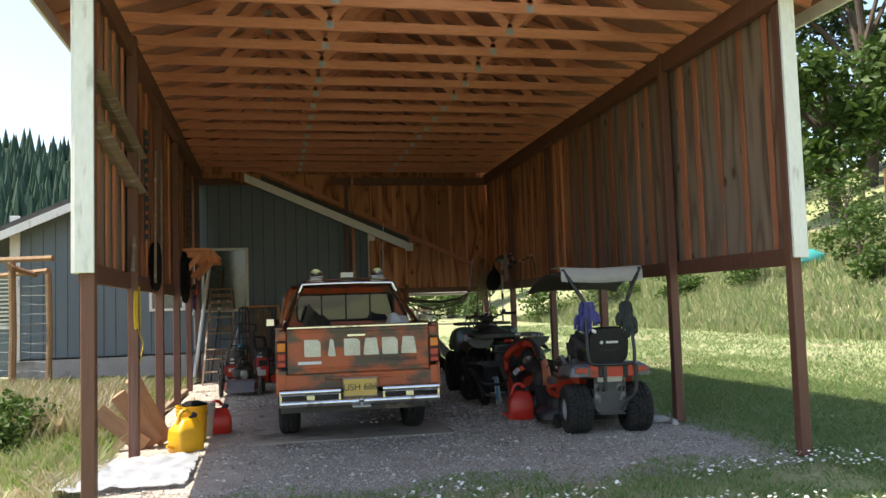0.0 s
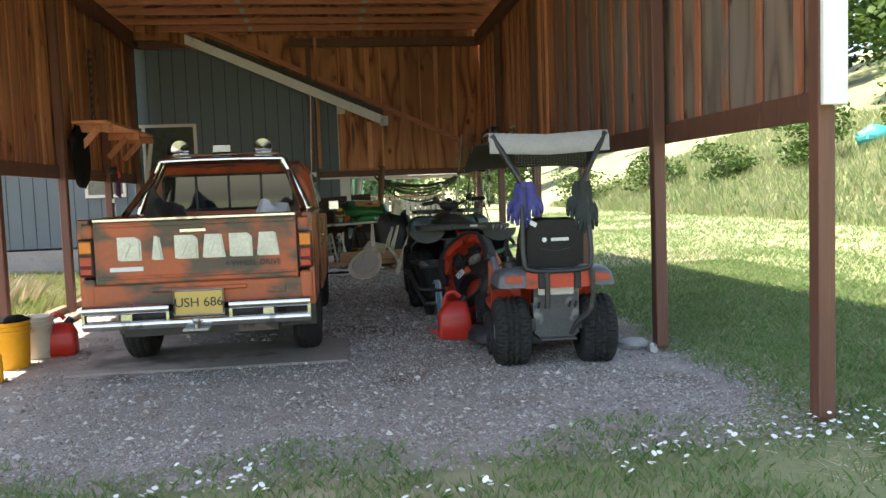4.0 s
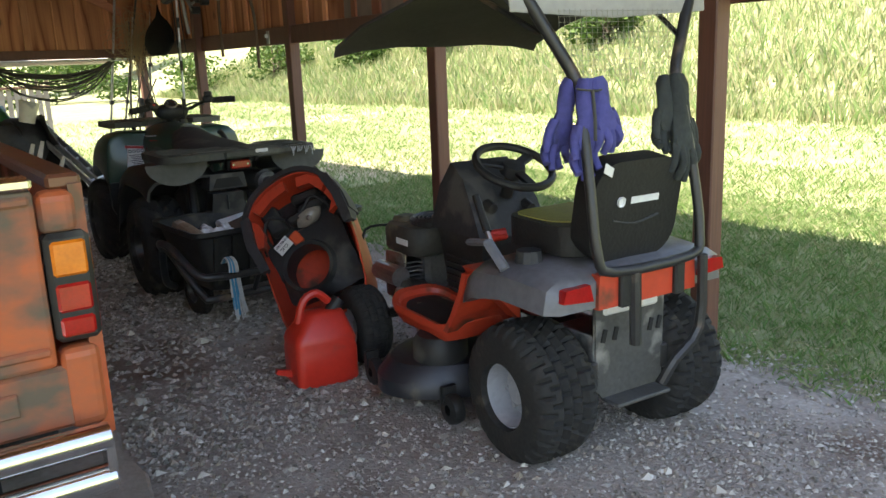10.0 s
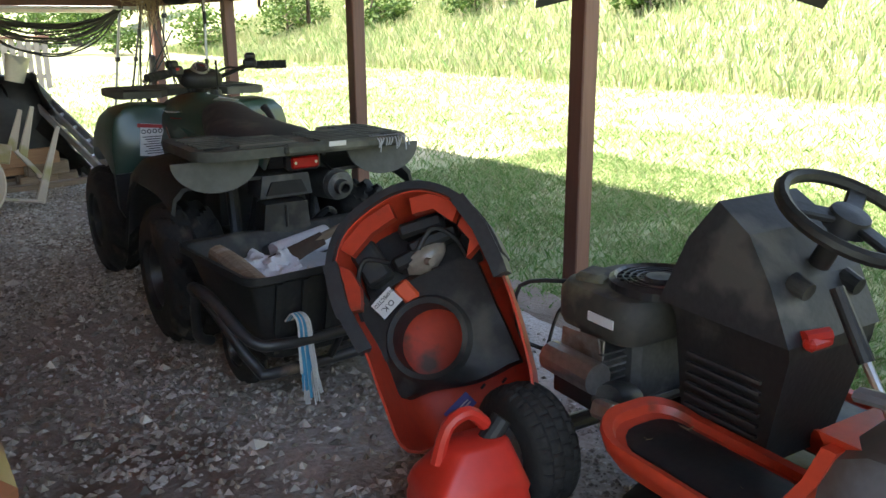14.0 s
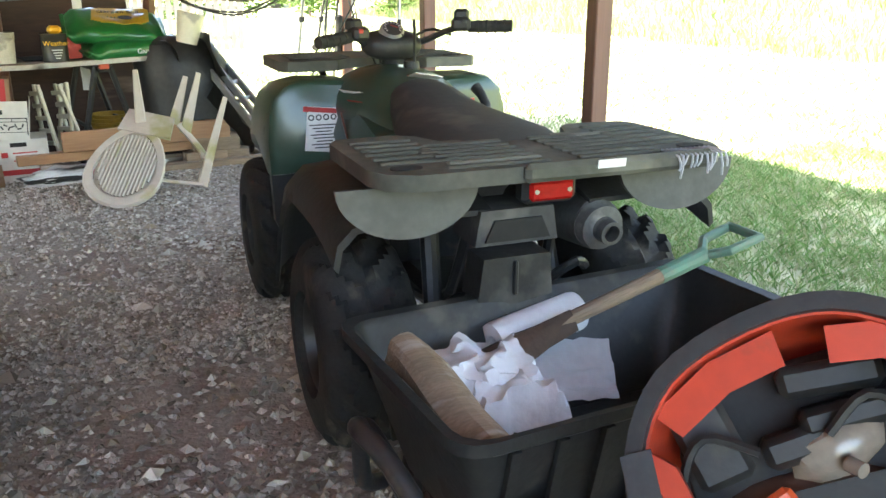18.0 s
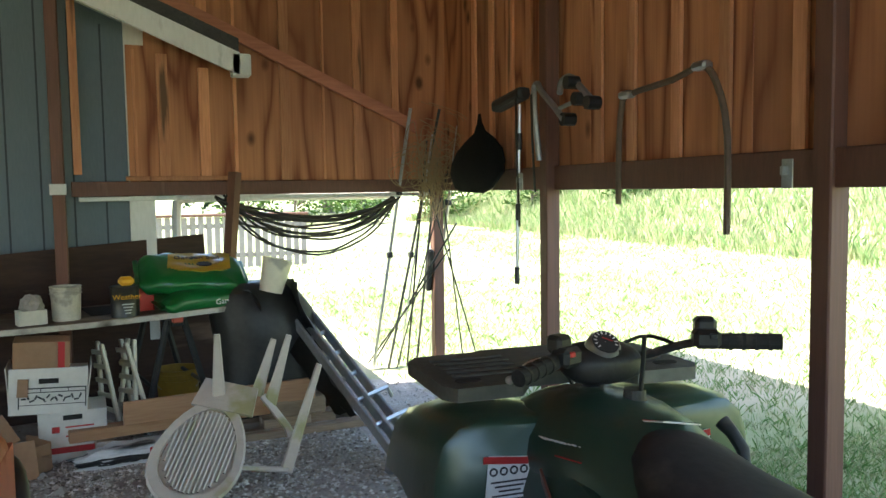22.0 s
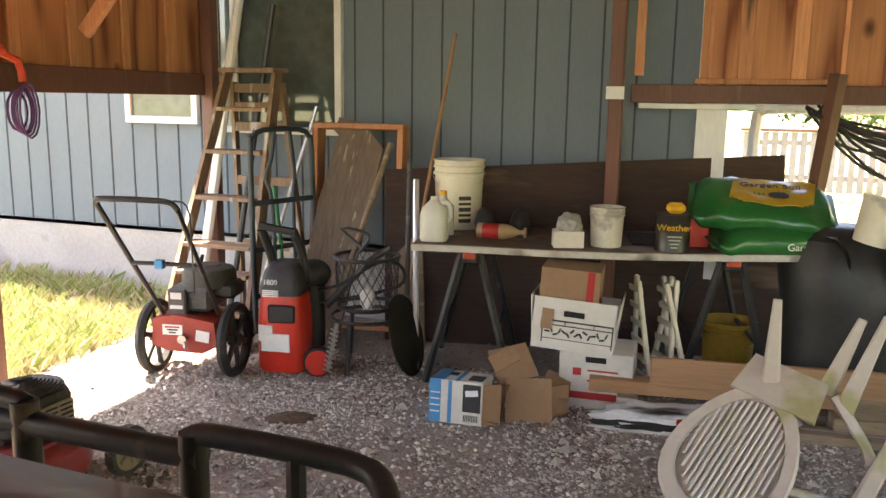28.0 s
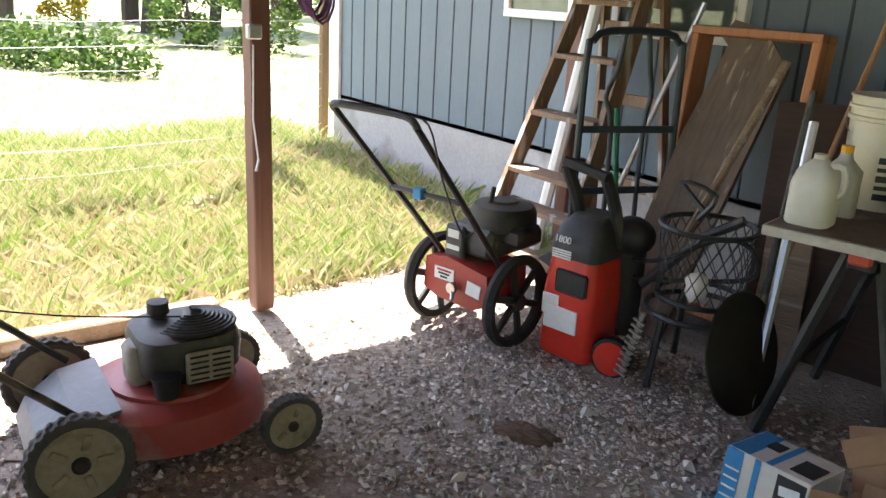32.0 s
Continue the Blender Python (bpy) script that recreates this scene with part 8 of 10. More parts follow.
# ---- coil of black hose hung under the back beam ----
hose = thing("cable_coil", "loose coil of black cable slung under the beam", "cable coil")
rnd = random.Random(4)
for i in range(16):
    b = B()
    d = rnd.uniform(0.12, 0.32) if i < 13 else rnd.uniform(0.30, 0.42)
    y0 = rnd.uniform(-0.05, 0.03)
    xs, xe = 2.86 + rnd.uniform(-0.03, 0.06), 4.27 + rnd.uniform(-0.05, 0.03)
    pts = []
    for k in range(9):
        t = k / 8
        sag = d * (4 * t * (1 - t)) ** 0.8
        pts.append((xs + (xe - xs) * t, 15.86 + 0.34 * t + y0 + 0.02 * math.sin(k + i), 1.47 + 0.04 * (1 - t) * rnd.uniform(0, 1) - sag - 0.02 * rnd.random()))
    tube(b, pts, 0.0085, 5, k=2)
    part("cable_loop", b, mat("dusty_black_cable", (0.03, 0.028, 0.026), (0.055, 0.05, 0.045), 9, 0.7, bump=0.1), hose)
b = B()
tube(b, [(2.98, 15.84, 1.66), (2.92, 15.80, 1.05)], 0.045, 4)
tagged(part("brace_board", b, STAIN), "brown diagonal board nailed to the beam", "board")

# ---- metal stakes and dry brush in the back corner ----
stk = thing("stake_bundle", "bundle of metal stakes leaning in the corner", "stakes")
rnd = random.Random(8)
for (x0, y0, z0), (x1, y1, z1), r, mt in (((4.203, 16.74, 0), (4.345, 16.05, 2.15), 0.014, ALU), ((4.30, 16.62, 0.0), (4.585, 16.05, 2.15), 0.012, ENGINE), ((4.737, 16.82, 0), (4.739, 16.05, 2.02), 0.014, ALU),
                                           ((5.124, 16.60, 0), (4.487, 16.05, 1.52), 0.007, BLACKM), ((4.988, 16.61, 0), (4.60, 16.05, 1.50), 0.007, BLACKM), ((4.25, 16.9, 0), (4.72, 16.06, 1.25), 0.008, BLACKM),
                                           ((4.20, 16.9, 0), (4.66, 16.06, 1.05), 0.007, BLACKM), ((4.47, 16.63, 0), (4.474, 16.05, 1.90), 0.009, BLACKM), ((4.60, 16.75, 0), (4.56, 16.06, 1.75), 0.011, ENGINE),
                                           ((4.42, 16.7, 0), (4.52, 16.04, 1.95), 0.008, ALU), ((4.36, 16.58, 0.0), (4.66, 16.05, 1.7), 0.006, BLACKM)):
    b = B()
    tube(b, [(x0, y0, z0), (x1, y1, z1)], r, 8)
    st_ = part("stake", b, mt, stk)
    if r > 0.0115:
        for t in (0.46, 0.70):
            c = Vector((x0, y0, z0)).lerp(Vector((x1, y1, z1)), t)
            b = B()
            bx(b, (r * 3.4, r * 3.4, 0.05), c, bev=0.005)
            part("stake_clamp", b, BLACKP, st_)
b = B()
bx(b, (0.05, 0.05, 0.36), (4.60, 16.38, 0.85), (12, 0, 0), bev=0.012)
part("pole_grip", b, BLACKP, stk)
brush = thing("dry_brush", "dry straw-coloured twigs tied among the stakes", "brush")
STRAW = mat("dry_straw", (0.42, 0.31, 0.17), (0.30, 0.215, 0.12), 9, 0.9, bump=0.1)
for i in range(64):
    a = rnd.uniform(0, 6.28)
    c = Vector((4.50 + rnd.gauss(0, 0.07), 16.02 + rnd.uniform(-0.07, 0.07), rnd.uniform(1.45, 2.0)))
    q = rnd.uniform(0.10, 0.30)
    b = B()
    pts = [Vector((4.50 + rnd.gauss(0, 0.06), 16.06, rnd.uniform(1.25, 1.55))), c]
    for k in range(3):
        a += rnd.uniform(0.5, 1.4)
        pts.append(c + Vector((q * math.cos(a), 0.10 * math.sin(a * 1.7) - 0.03, q * 0.75 * math.sin(a))))
    tube(b, pts, rnd.choice((0.0018, 0.0024, 0.003)), 4, k=4)
    part("twig", b, STRAW, brush)

# ---- things hung on the right wall ----
br = thing("window_brush", "long-handled brush hung on the wall beside a post", "brush")
b = B()
tube(b, [(4.49, 14.43, 2.02), (4.45, 14.40, 0.96)], 0.011, 8)
part("brush_pole", b, ALU, br)
for z in (1.38, 1.0, 1.80):
    b = B()
    cy(b, (4.45 + 0.038 * (z - 0.96), 14.40 + 0.028 * (z - 0.96), z - 0.05), (4.45 + 0.038 * (z - 0.96), 14.40 + 0.028 * (z - 0.96), z + 0.05), 0.016, n=8)
    part("pole_grip", b, BLACKP, br)
b = B()
bx(b, (0.09, 0.40, 0.075), (4.47, 14.52, 2.055), (-7, 0, 0), bev=0.025, seg=2)
part("brush_head", b, BLACKP, br)
gym = thing("bike_rack", "grey tube bicycle carrier hung on the post", "bike rack")
b = B()
tube(b, [(4.50, 14.20, 1.68), (4.47, 14.20, 1.98), (4.46, 14.18, 2.08), (4.44, 14.10, 2.10), (4.42, 14.02, 2.05), (4.40, 13.84, 1.95), (4.38, 13.70, 1.87)], 0.018, 8, k=3)
tube(b, [(4.48, 13.92, 2.03), (4.45, 13.84, 2.08), (4.44, 13.74, 2.09), (4.43, 13.64, 2.04), (4.41, 13.45, 1.925)], 0.018, 8, k=3)
tube(b, [(4.40, 13.80, 1.93), (4.40, 13.56, 1.96)], 0.012, 8)
part("carrier_tube", b, mat("dull_silver_tube", (0.36, 0.36, 0.35), (0.26, 0.26, 0.26), 7, 0.45, 0.5, bump=0.05), gym, smooth=True)
for y, z in ((13.70, 1.87), (13.58, 1.96), (13.66, 2.05), (13.46, 1.93)):
    b = B()
    cy(b, (4.37, y, z), (4.44, y, z), 0.034, n=10)
    part("rubber_clamp", b, BLACKP, gym)
for y0, z1 in ((14.30, 1.30), (14.10, 1.50)):
    b = B()
    tube(b, [(4.40, y0, 2.04), (4.40, y0 - 0.01, 1.8), (4.41, y0 - 0.02, z1)], 0.015, 6, flat=0.25)
    part("strap", b, BLACKP, gym)
bg = thing("black_bag", "black cloth bag hung on the wall", "bag")
b = B()
loft(b, [[Vector((4.50 + 0.07 * math.cos(a) * w, 15.12 + 0.45 * w * math.sin(a) + sh, z)) for a in (2 * math.pi * i / 24 for i in range(24))] for w, z, sh in ((0.4, 1.50, 0.08), (0.72, 1.53, 0.06), (1.0, 1.63, 0.02), (0.98, 1.70, 0.0), (0.84, 1.78, -0.03), (0.55, 1.85, -0.05), (0.22, 1.90, -0.06), (0.10, 1.96, -0.06), (0.05, 2.02, -0.06))])
for v in b.verts:
    v.co += Vector((0.2, 1, 1)) * 0.02 * noise.noise(v.co * 7)
part("bag_cloth", b, mat("black_cloth", (0.008, 0.008, 0.008), (0.013, 0.013, 0.013), 6, 0.95, bump=0.2, spec=0.1), bg, smooth=True)
ar = thing("bent_rod", "bent wooden rod hung in an arch on the wall", "rod")
b = B()
tube(b, [(4.50, 13.38, 1.44), (4.49, 13.36, 1.75), (4.48, 13.32, 1.90), (4.47, 13.25, 1.945), (4.46, 12.9, 1.97), (4.46, 12.72, 2.0), (4.47, 12.64, 1.92), (4.49, 12.60, 1.72), (4.50, 12.61, 1.33)], 0.014, 8, k=3)
part("rod_arch", b, mat("brown_rod", (0.14, 0.09, 0.06), (0.09, 0.06, 0.04), 5, 0.7, bump=0.15), ar, smooth=True)
for y, z in ((13.25, 1.945), (12.72, 2.0)):
    b = B()
    bx(b, (0.05, 0.09, 0.035), (4.46, y, z), bev=0.01)
    part("rod_hook", b, STEEL, ar)
for x, y in ((4.43, 14.30), (4.41, 12.20)):
    b = B()
    bx(b, (0.006, 0.05, 0.10), (x, y, 1.56), bev=0.001)
    bx(b, (0.03, 0.012, 0.03), (x - 0.012, y, 1.57))
    tagged(part("steel_bracket", b, GALV), "galvanised bracket screwed to the post", "bracket")
b = B()
bx(b, (0.10, 0.006, 0.07), (1.86, 15.80, 1.555), bev=0.001)
cy(b, (1.84, 15.795, 1.57), (1.84, 15.785, 1.57), 0.012)
tagged(part("steel_bracket", b, PAPERW), "white steel bracket on the brown post", "bracket")
# bent white tube added in place of curved cream trim, and a white board behind the opening
gt = thing("white_gate", "bent white tube behind the opening, in place of the beam's trim", "gate", pose(2.62, 16.75, 0.0))
b = B()
tube(b, [(0.0, 0, 0.0), (0.0, 0, 1.32), (0.05, 0, 1.44), (0.15, 0, 1.48), (1.75, 0, 1.48)], 0.035, 8, k=3)
part("gate_frame", b, WHITE, gt)

# ---- equipment along the left rear ----
# wheeled string trimmer
tr = thing("wheeled_trimmer", "red wheeled string trimmer with a black handle", "trimmer", pose(-0.20, 14.76, 0.0, 0, 0, 12))
for s in (-1, 1):
    w = part("wheel", (lambda q: (cy(q, (-0.03, 0, 0), (0.03, 0, 0), 0.035, n=14), q)[1])(B()), BLACKP, tr)
    w.location = (s * 0.225, 0.0, 0.205)
    b = B()
    lathe(b, [(0.165, -0.02), (0.195, -0.026), (0.205, 0.0), (0.195, 0.026), (0.165, 0.02), (0.16, 0.0), (0.165, -0.02)], 34, pose(0, 0, 0, 0, 90, 0))
    part("tyre", b, RUBBER, w, smooth=True)
    for k in range(6):
        b = B()
        xf(bx(b, (0.022, 0.03, 0.15), (0, 0, 0.095), bev=0.004), pose(0, 0, 0, 60 * k + 12))
        part("spoke", b, BLACKP, w)
b = B()
prism(b, [(-0.18, 0.20), (-0.17, 0.34), (-0.05, 0.365), (0.17, 0.33), (0.18, 0.20), (0.10, 0.16), (-0.10, 0.17)], -0.14, 0.13, "xz")
part("trimmer_body", b, mat("dull_red_paint", (0.36, 0.03, 0.02), (0.27, 0.025, 0.018), 6, 0.45, bump=0.08, c3=(0.20, 0.10, 0.06), spot=0.1, spot_scale=6), tr, "dull red steel body", bev=0.008)
b = B()
bx(b, (0.11, 0.004, 0.055), (-0.06, -0.143, 0.285))
part("label", b, PAPERW, tr)
b = B()
bx(b, (0.075, 0.004, 0.06), (0.105, -0.143, 0.255), (0, 8, 0))
part("label", b, PAPERW, tr)
for k in range(3):
    b = B()
    bx(b, (0.08 - 0.02 * k, 0.003, 0.008), (-0.06, -0.146, 0.30 - 0.015 * k))
    part("label_print", b, LETTERR if k == 0 else LETTERD, tr)
b = B()
cy(b, (0.0, -0.15, 0.24), (0.0, -0.17, 0.24), 0.025, n=8)
cy(b, (0.0, -0.15, 0.24), (0.03, -0.19, 0.20), 0.009)
part("bolt", b, STEEL, tr)
b = B()
bx(b, (0.24, 0.26, 0.13), (0.0, 0.06, 0.43), bev=0.02)
bx(b, (0.10, 0.03, 0.15), (-0.05, -0.09, 0.42), bev=0.008)
part("engine_block", b, ENGINE, tr)
b = B()
bx(b, (0.06, 0.004, 0.035), (-0.05, -0.108, 0.46))
bx(b, (0.07, 0.004, 0.02), (-0.05, -0.108, 0.40))
part("engine_label", b, PAPERW, tr)
b = B()
lathe(b, [(0.001, 0.065), (0.06, 0.065), (0.065, 0.055), (0.13, 0.045), (0.145, 0.02), (0.15, -0.05), (0.13, -0.06)], 24, Matrix.Translation((0.05, 0.10, 0.535)))
bx(b, (0.14, 0.16, 0.09), (0.16, 0.08, 0.47), bev=0.02)
part("engine_cowl", b, BLACKP, tr, "black engine cowl", smooth=True)
b = B()
tube(b, [(0.02, 0.04, 0.58), (0.045, 0.03, 0.66)], 0.011, 6)
part("throttle_lever", b, BLACKP, tr)
for p0, p1 in (((-0.15, -0.05, 0.34), (-0.095, -0.735, 1.03)), ((0.16, -0.05, 0.36), (0.25, -0.67, 1.0))):
    b = B()
    tube(b, [p0, p1], 0.013, 8)
    part("handle_tube", b, BLACKM, tr)
b = B()
tube(b, [(-0.095, -0.735, 1.03), (-0.085, -0.755, 1.05), (-0.03, -0.755, 1.055), (0.17, -0.70, 1.045), (0.23, -0.68, 1.03), (0.25, -0.67, 1.0)], 0.014, 8, k=2)
part("handle_bar", b, BLACKM, tr, smooth=True)
b = B()
tube(b, [(-0.12, -0.42, 0.70), (0.205, -0.38, 0.69)], 0.011, 8)
part("cross_bar", b, BLACKM, tr)
b = B()
bx(b, (0.045, 0.035, 0.045), (0.02, -0.405, 0.695), bev=0.004)
part("blue_tape", b, BLUEP, tr)
b = B()
tube(b, [(0.20, -0.69, 1.04), (0.29, -0.66, 1.02), (0.24, -0.52, 0.80), (0.12, -0.25, 0.52), (0.02, -0.05, 0.48)], 0.004, 5, k=4)
part("control_cable", b, BLACKP, tr)

# pressure washer
pw = thing("pressure_washer", "red and black electric pressure washer standing on gravel", "pressure washer", pose(0.24, 14.98, 0.0, 0, 0, 10))
b = B()
loft(b, [[Vector((u, v, z)) for u, v in rrect(w, d, 0.04, 3)] for w, d, z in ((0.23, 0.24, 0.03), (0.25, 0.26, 0.05), (0.25, 0.26, 0.30), (0.22, 0.23, 0.46))])
part("lower_shell", b, REDP, pw, "red lower shell", smooth=True)
b = B()
loft(b, [[Vector((u, v + o, z)) for u, v in rrect(w, d, 0.04, 3)] for w, d, z, o in ((0.225, 0.24, 0.455, 0), (0.23, 0.25, 0.50, 0), (0.20, 0.21, 0.58, 0.02), (0.15, 0.14, 0.62, 0.04))])
part("upper_shell", b, GREYP, pw, "dark grey upper shell", smooth=True)
b = B()
bx(b, (0.16, 0.01, 0.10), (-0.015, -0.133, 0.20), bev=0.003)
bx(b, (0.08, 0.012, 0.09), (-0.07, -0.13, 0.25), bev=0.003)
part("white_panel", b, PAPERW, pw)
b = B()
bx(b, (0.15, 0.012, 0.10), (0.02, -0.128, 0.36), bev=0.01)
bx(b, (0.03, 0.02, 0.03), (-0.09, -0.12, 0.16), bev=0.006)
part("control_panel", b, BLACKP, pw)
words("panel_words", "1800", 0.04, 0.002, LETTERW, pw, Matrix.Translation((-0.04, -0.128, 0.53)) @ pose(0, 0, 0, 78))
b = B()
for i in range(4):
    bx(b, (0.09, 0.004, 0.006), (-0.04, -0.128, 0.485 - 0.01 * i))
part("panel_print", b, LETTERW, pw)
b = B()
for s in (-1, 1):
    tube(b, [(s * 0.085 + 0.02, 0.05, 0.50), (s * 0.09, 0.02, 0.66), (s * 0.09 - 0.03, -0.03, 0.80)], 0.026, 8, k=3)
tube(b, [(-0.13, -0.03, 0.82), (0.08, -0.04, 0.79)], 0.022, 8)
part("carry_handle", b, BLACKP, pw, smooth=True)
for wx, wy in ((0.20, -0.06), (-0.02, 0.20)):
    WM = Matrix.Translation((wx, wy, 0.085)) @ pose(0, 0, 0, 90, 0, 14)
    b = B()
    lathe(b, [(0.001, 0.02), (0.06, 0.022), (0.082, 0.018), (0.085, 0.0), (0.082, -0.02), (0.001, -0.02)], 22, WM)
    wq = part("wheel", b, BLACKP, pw, smooth=True)
    b = B()
    lathe(b, [(0.001, 0.026), (0.07, 0.025), (0.07, 0.018)], 22, WM)
    part("hub_cap", b, REDP, wq)
b = B()
cy(b, (0.10, 0.14, 0.12), (0.10, 0.14, 0.52), 0.075, n=14)
blob(b, (0.10, 0.09, 0.08), (0.12, 0.12, 0.54), 14)
part("motor", b, BLACKP, pw, smooth=True)
b = B()
tube(b, [(0.14, 0.1, 0.45), (0.30, 0.05, 0.50), (0.50, 0.10, 0.62), (0.62, 0.12, 0.60), (0.60, 0.16, 0.48), (0.30, 0.12, 0.40), (0.16, 0.10, 0.38)], 0.010, 6, k=5)
part("hose", b, BLACKP, pw)
b = B()
tube(b, [(0.20, 0.10, 0.36), (0.44, 0.12, 0.62), (0.56, 0.14, 0.70)], 0.019, 8)
part("spray_lance", b, BLACKM, pw)

# hand truck
ht = thing("hand_truck", "blue-black tube hand truck leaning at the wall", "hand truck", pose(-0.05, 15.46, 0.03, 0, 0, 70))
b = B()
tube(b, [(-0.24, -0.02, 0.08), (-0.235, 0.0, 1.12), (-0.21, 0.0, 1.24), (-0.13, 0.0, 1.285), (0.13, 0.0, 1.285), (0.21, 0.0, 1.24), (0.235, 0.0, 1.12), (0.24, -0.02, 0.08)], 0.017, 8, k=2)
part("outer_tube", b, mat("blue_black_paint", (0.03, 0.045, 0.06), (0.02, 0.03, 0.04), 7, 0.45, bump=0.05), ht, smooth=True)
for x in (-0.08, 0.08):
    b = B()
    tube(b, [(x, -0.02, 0.3), (x, 0.0, 0.85), (x * 1.4, 0.02, 1.0), (x, 0.0, 1.12), (x * 0.7, 0.0, 1.28)], 0.012, 8, k=3)
    part("inner_tube", b, MATS["blue_black_paint"], ht, smooth=True)
for z in (0.3, 0.58, 0.86):
    b = B()
    bx(b, (0.46, 0.014, 0.032), (0, -0.01, z), bev=0.003)
    part("cross_bar", b, MATS["blue_black_paint"], ht)
b = B()
bx(b, (0.42, 0.22, 0.008), (0, -0.10, 0.03), bev=0.002)
part("toe_plate", b, STEEL, ht)
for s in (-1, 1):
    b = B()
    lathe(b, [(0.04, -0.03), (0.11, -0.035), (0.125, 0), (0.11, 0.035), (0.04, 0.03)], 22, Matrix.Translation((s * 0.26, 0.10, 0.125)) @ pose(0, 0, 0, 0, 90, 0))
    part("wheel", b, RUBBER, ht, smooth=True)
b = B()
tube(b, [(-0.05, 0.02, 0.95), (-0.03, -0.01, 0.6), (-0.02, -0.01, 0.35)], 0.012, 6)
part("green_cord", b, mat("green_cord", (0.02, 0.22, 0.10), (0.02, 0.16, 0.08), 9, 0.8, bump=0.1), ht)

# wooden stepladder
sl = thing("stepladder", "old wooden stepladder splashed with paint", "stepladder", pose(-0.50, 15.55, 0.0))
LW = mat("old_ladder_wood", (0.27, 0.175, 0.11), (0.16, 0.10, 0.065), 4, 0.8, stretch=(3, 3, 0.6), fine=24, bump=0.3, c3=(0.45, 0.42, 0.38), spot=0.15, spot_scale=4)
LA, LB = (Vector((-0.25, -0.40, 0.0)), Vector((0.35, -0.38, 0.0))), (Vector((-0.14, 0.25, 1.66)), Vector((0.225, 0.25, 1.655)))
for p0, p1 in zip(LA, LB):
    b = B()
    loft(b, [[p0.lerp(p1, t) + Vector((u, v, 0)) for u, v in ((-0.014, -0.045), (0.014, -0.045), (0.014, 0.045), (-0.014, 0.045))] for t in (0, 1)])
    part("front_rail", b, LW, sl)
    b = B()
    q0, q1 = Vector((p0.x * 0.9, 0.48, 0)), p1 + Vector((0, 0.06, -0.06))
    loft(b, [[q0.lerp(q1, t) + Vector((u, v, 0)) for u, v in ((-0.012, -0.025), (0.012, -0.025), (0.012, 0.025), (-0.012, 0.025))] for t in (0, 1)])
    part("rear_rail", b, LW, sl)
for t in (0.13, 0.26, 0.36, 0.53, 0.70, 0.86):
    b = B()
    a, c = LA[0].lerp(LB[0], t), LA[1].lerp(LB[1], t)
    bx(b, ((c - a).x - 0.03, 0.13, 0.026), (a + c) / 2, bev=0.004)
    part("step", b, LW, sl)
b = B()
bx(b, (0.41, 0.20, 0.03), (0.04, 0.27, 1.672), bev=0.005)
part("top_step", b, LW, sl)
for z in (1.56, 1.44, 1.31, 0.95, 0.5):
    b = B()
    f = z / 1.6
    bx(b, (0.36 + 0.2 * (1 - f), 0.02, 0.06), (0.045, 0.455 - 0.15 * f, z), bev=0.003)
    part("back_slat", b, LW, sl)

# leaning boards, frame and poles
rb = thing("wooden_crate_frame", "orange-brown wooden frame leaning on the house", "frame", Matrix.Translation((0.29, 15.74, 0.02)) @ pose(0, 0, 0, -6, 0, 6))
for s_, c_ in (((0.04, 0.14, 1.30), (-0.28, 0, 0.65)), ((0.04, 0.14, 1.30), (0.28, 0, 0.65)), ((0.60, 0.14, 0.035), (0, 0, 1.315)), ((0.52, 0.12, 0.03), (0, 0, 0.05))):
    b = B()
    bx(b, s_, c_, bev=0.004)
    part("frame_board", b, BATTEN, rb)
ob_ = thing("weathered_plank", "wide weathered grey plank leaning at an angle", "plank", Matrix.Translation((0.16, 15.40, 0.02)) @ pose(0, 0, 0, -21, 5, 4))
b = B()
prism(b, [(-0.15, 0.0), (0.16, 0.0), (0.20, 1.28), (0.03, 1.43), (-0.13, 1.45), (-0.15, 1.36), (-0.11, 1.33), (-0.15, 0.9)], -0.014, 0.014, "xz")
part("plank_board", b, mat("grey_lichen_wood", (0.21, 0.155, 0.115), (0.13, 0.095, 0.07), 3, 0.9, stretch=(3, 3, 0.5), fine=22, bump=0.5, c3=(0.36, 0.31, 0.22), spot=0.0, spot_scale=14), ob_)
b = B()
bx(b, (0.20, 0.02, 1.05), (0, 0, 0.52), bev=0.003)
ob = part("thin_board", b, WOODG, None)
ob.matrix_world = Matrix.Translation((0.68, 15.72, 0.01)) @ pose(0, 0, 0, -4, -3, 8)
tagged(ob, "narrow grey board leaning on the plywood", "board")
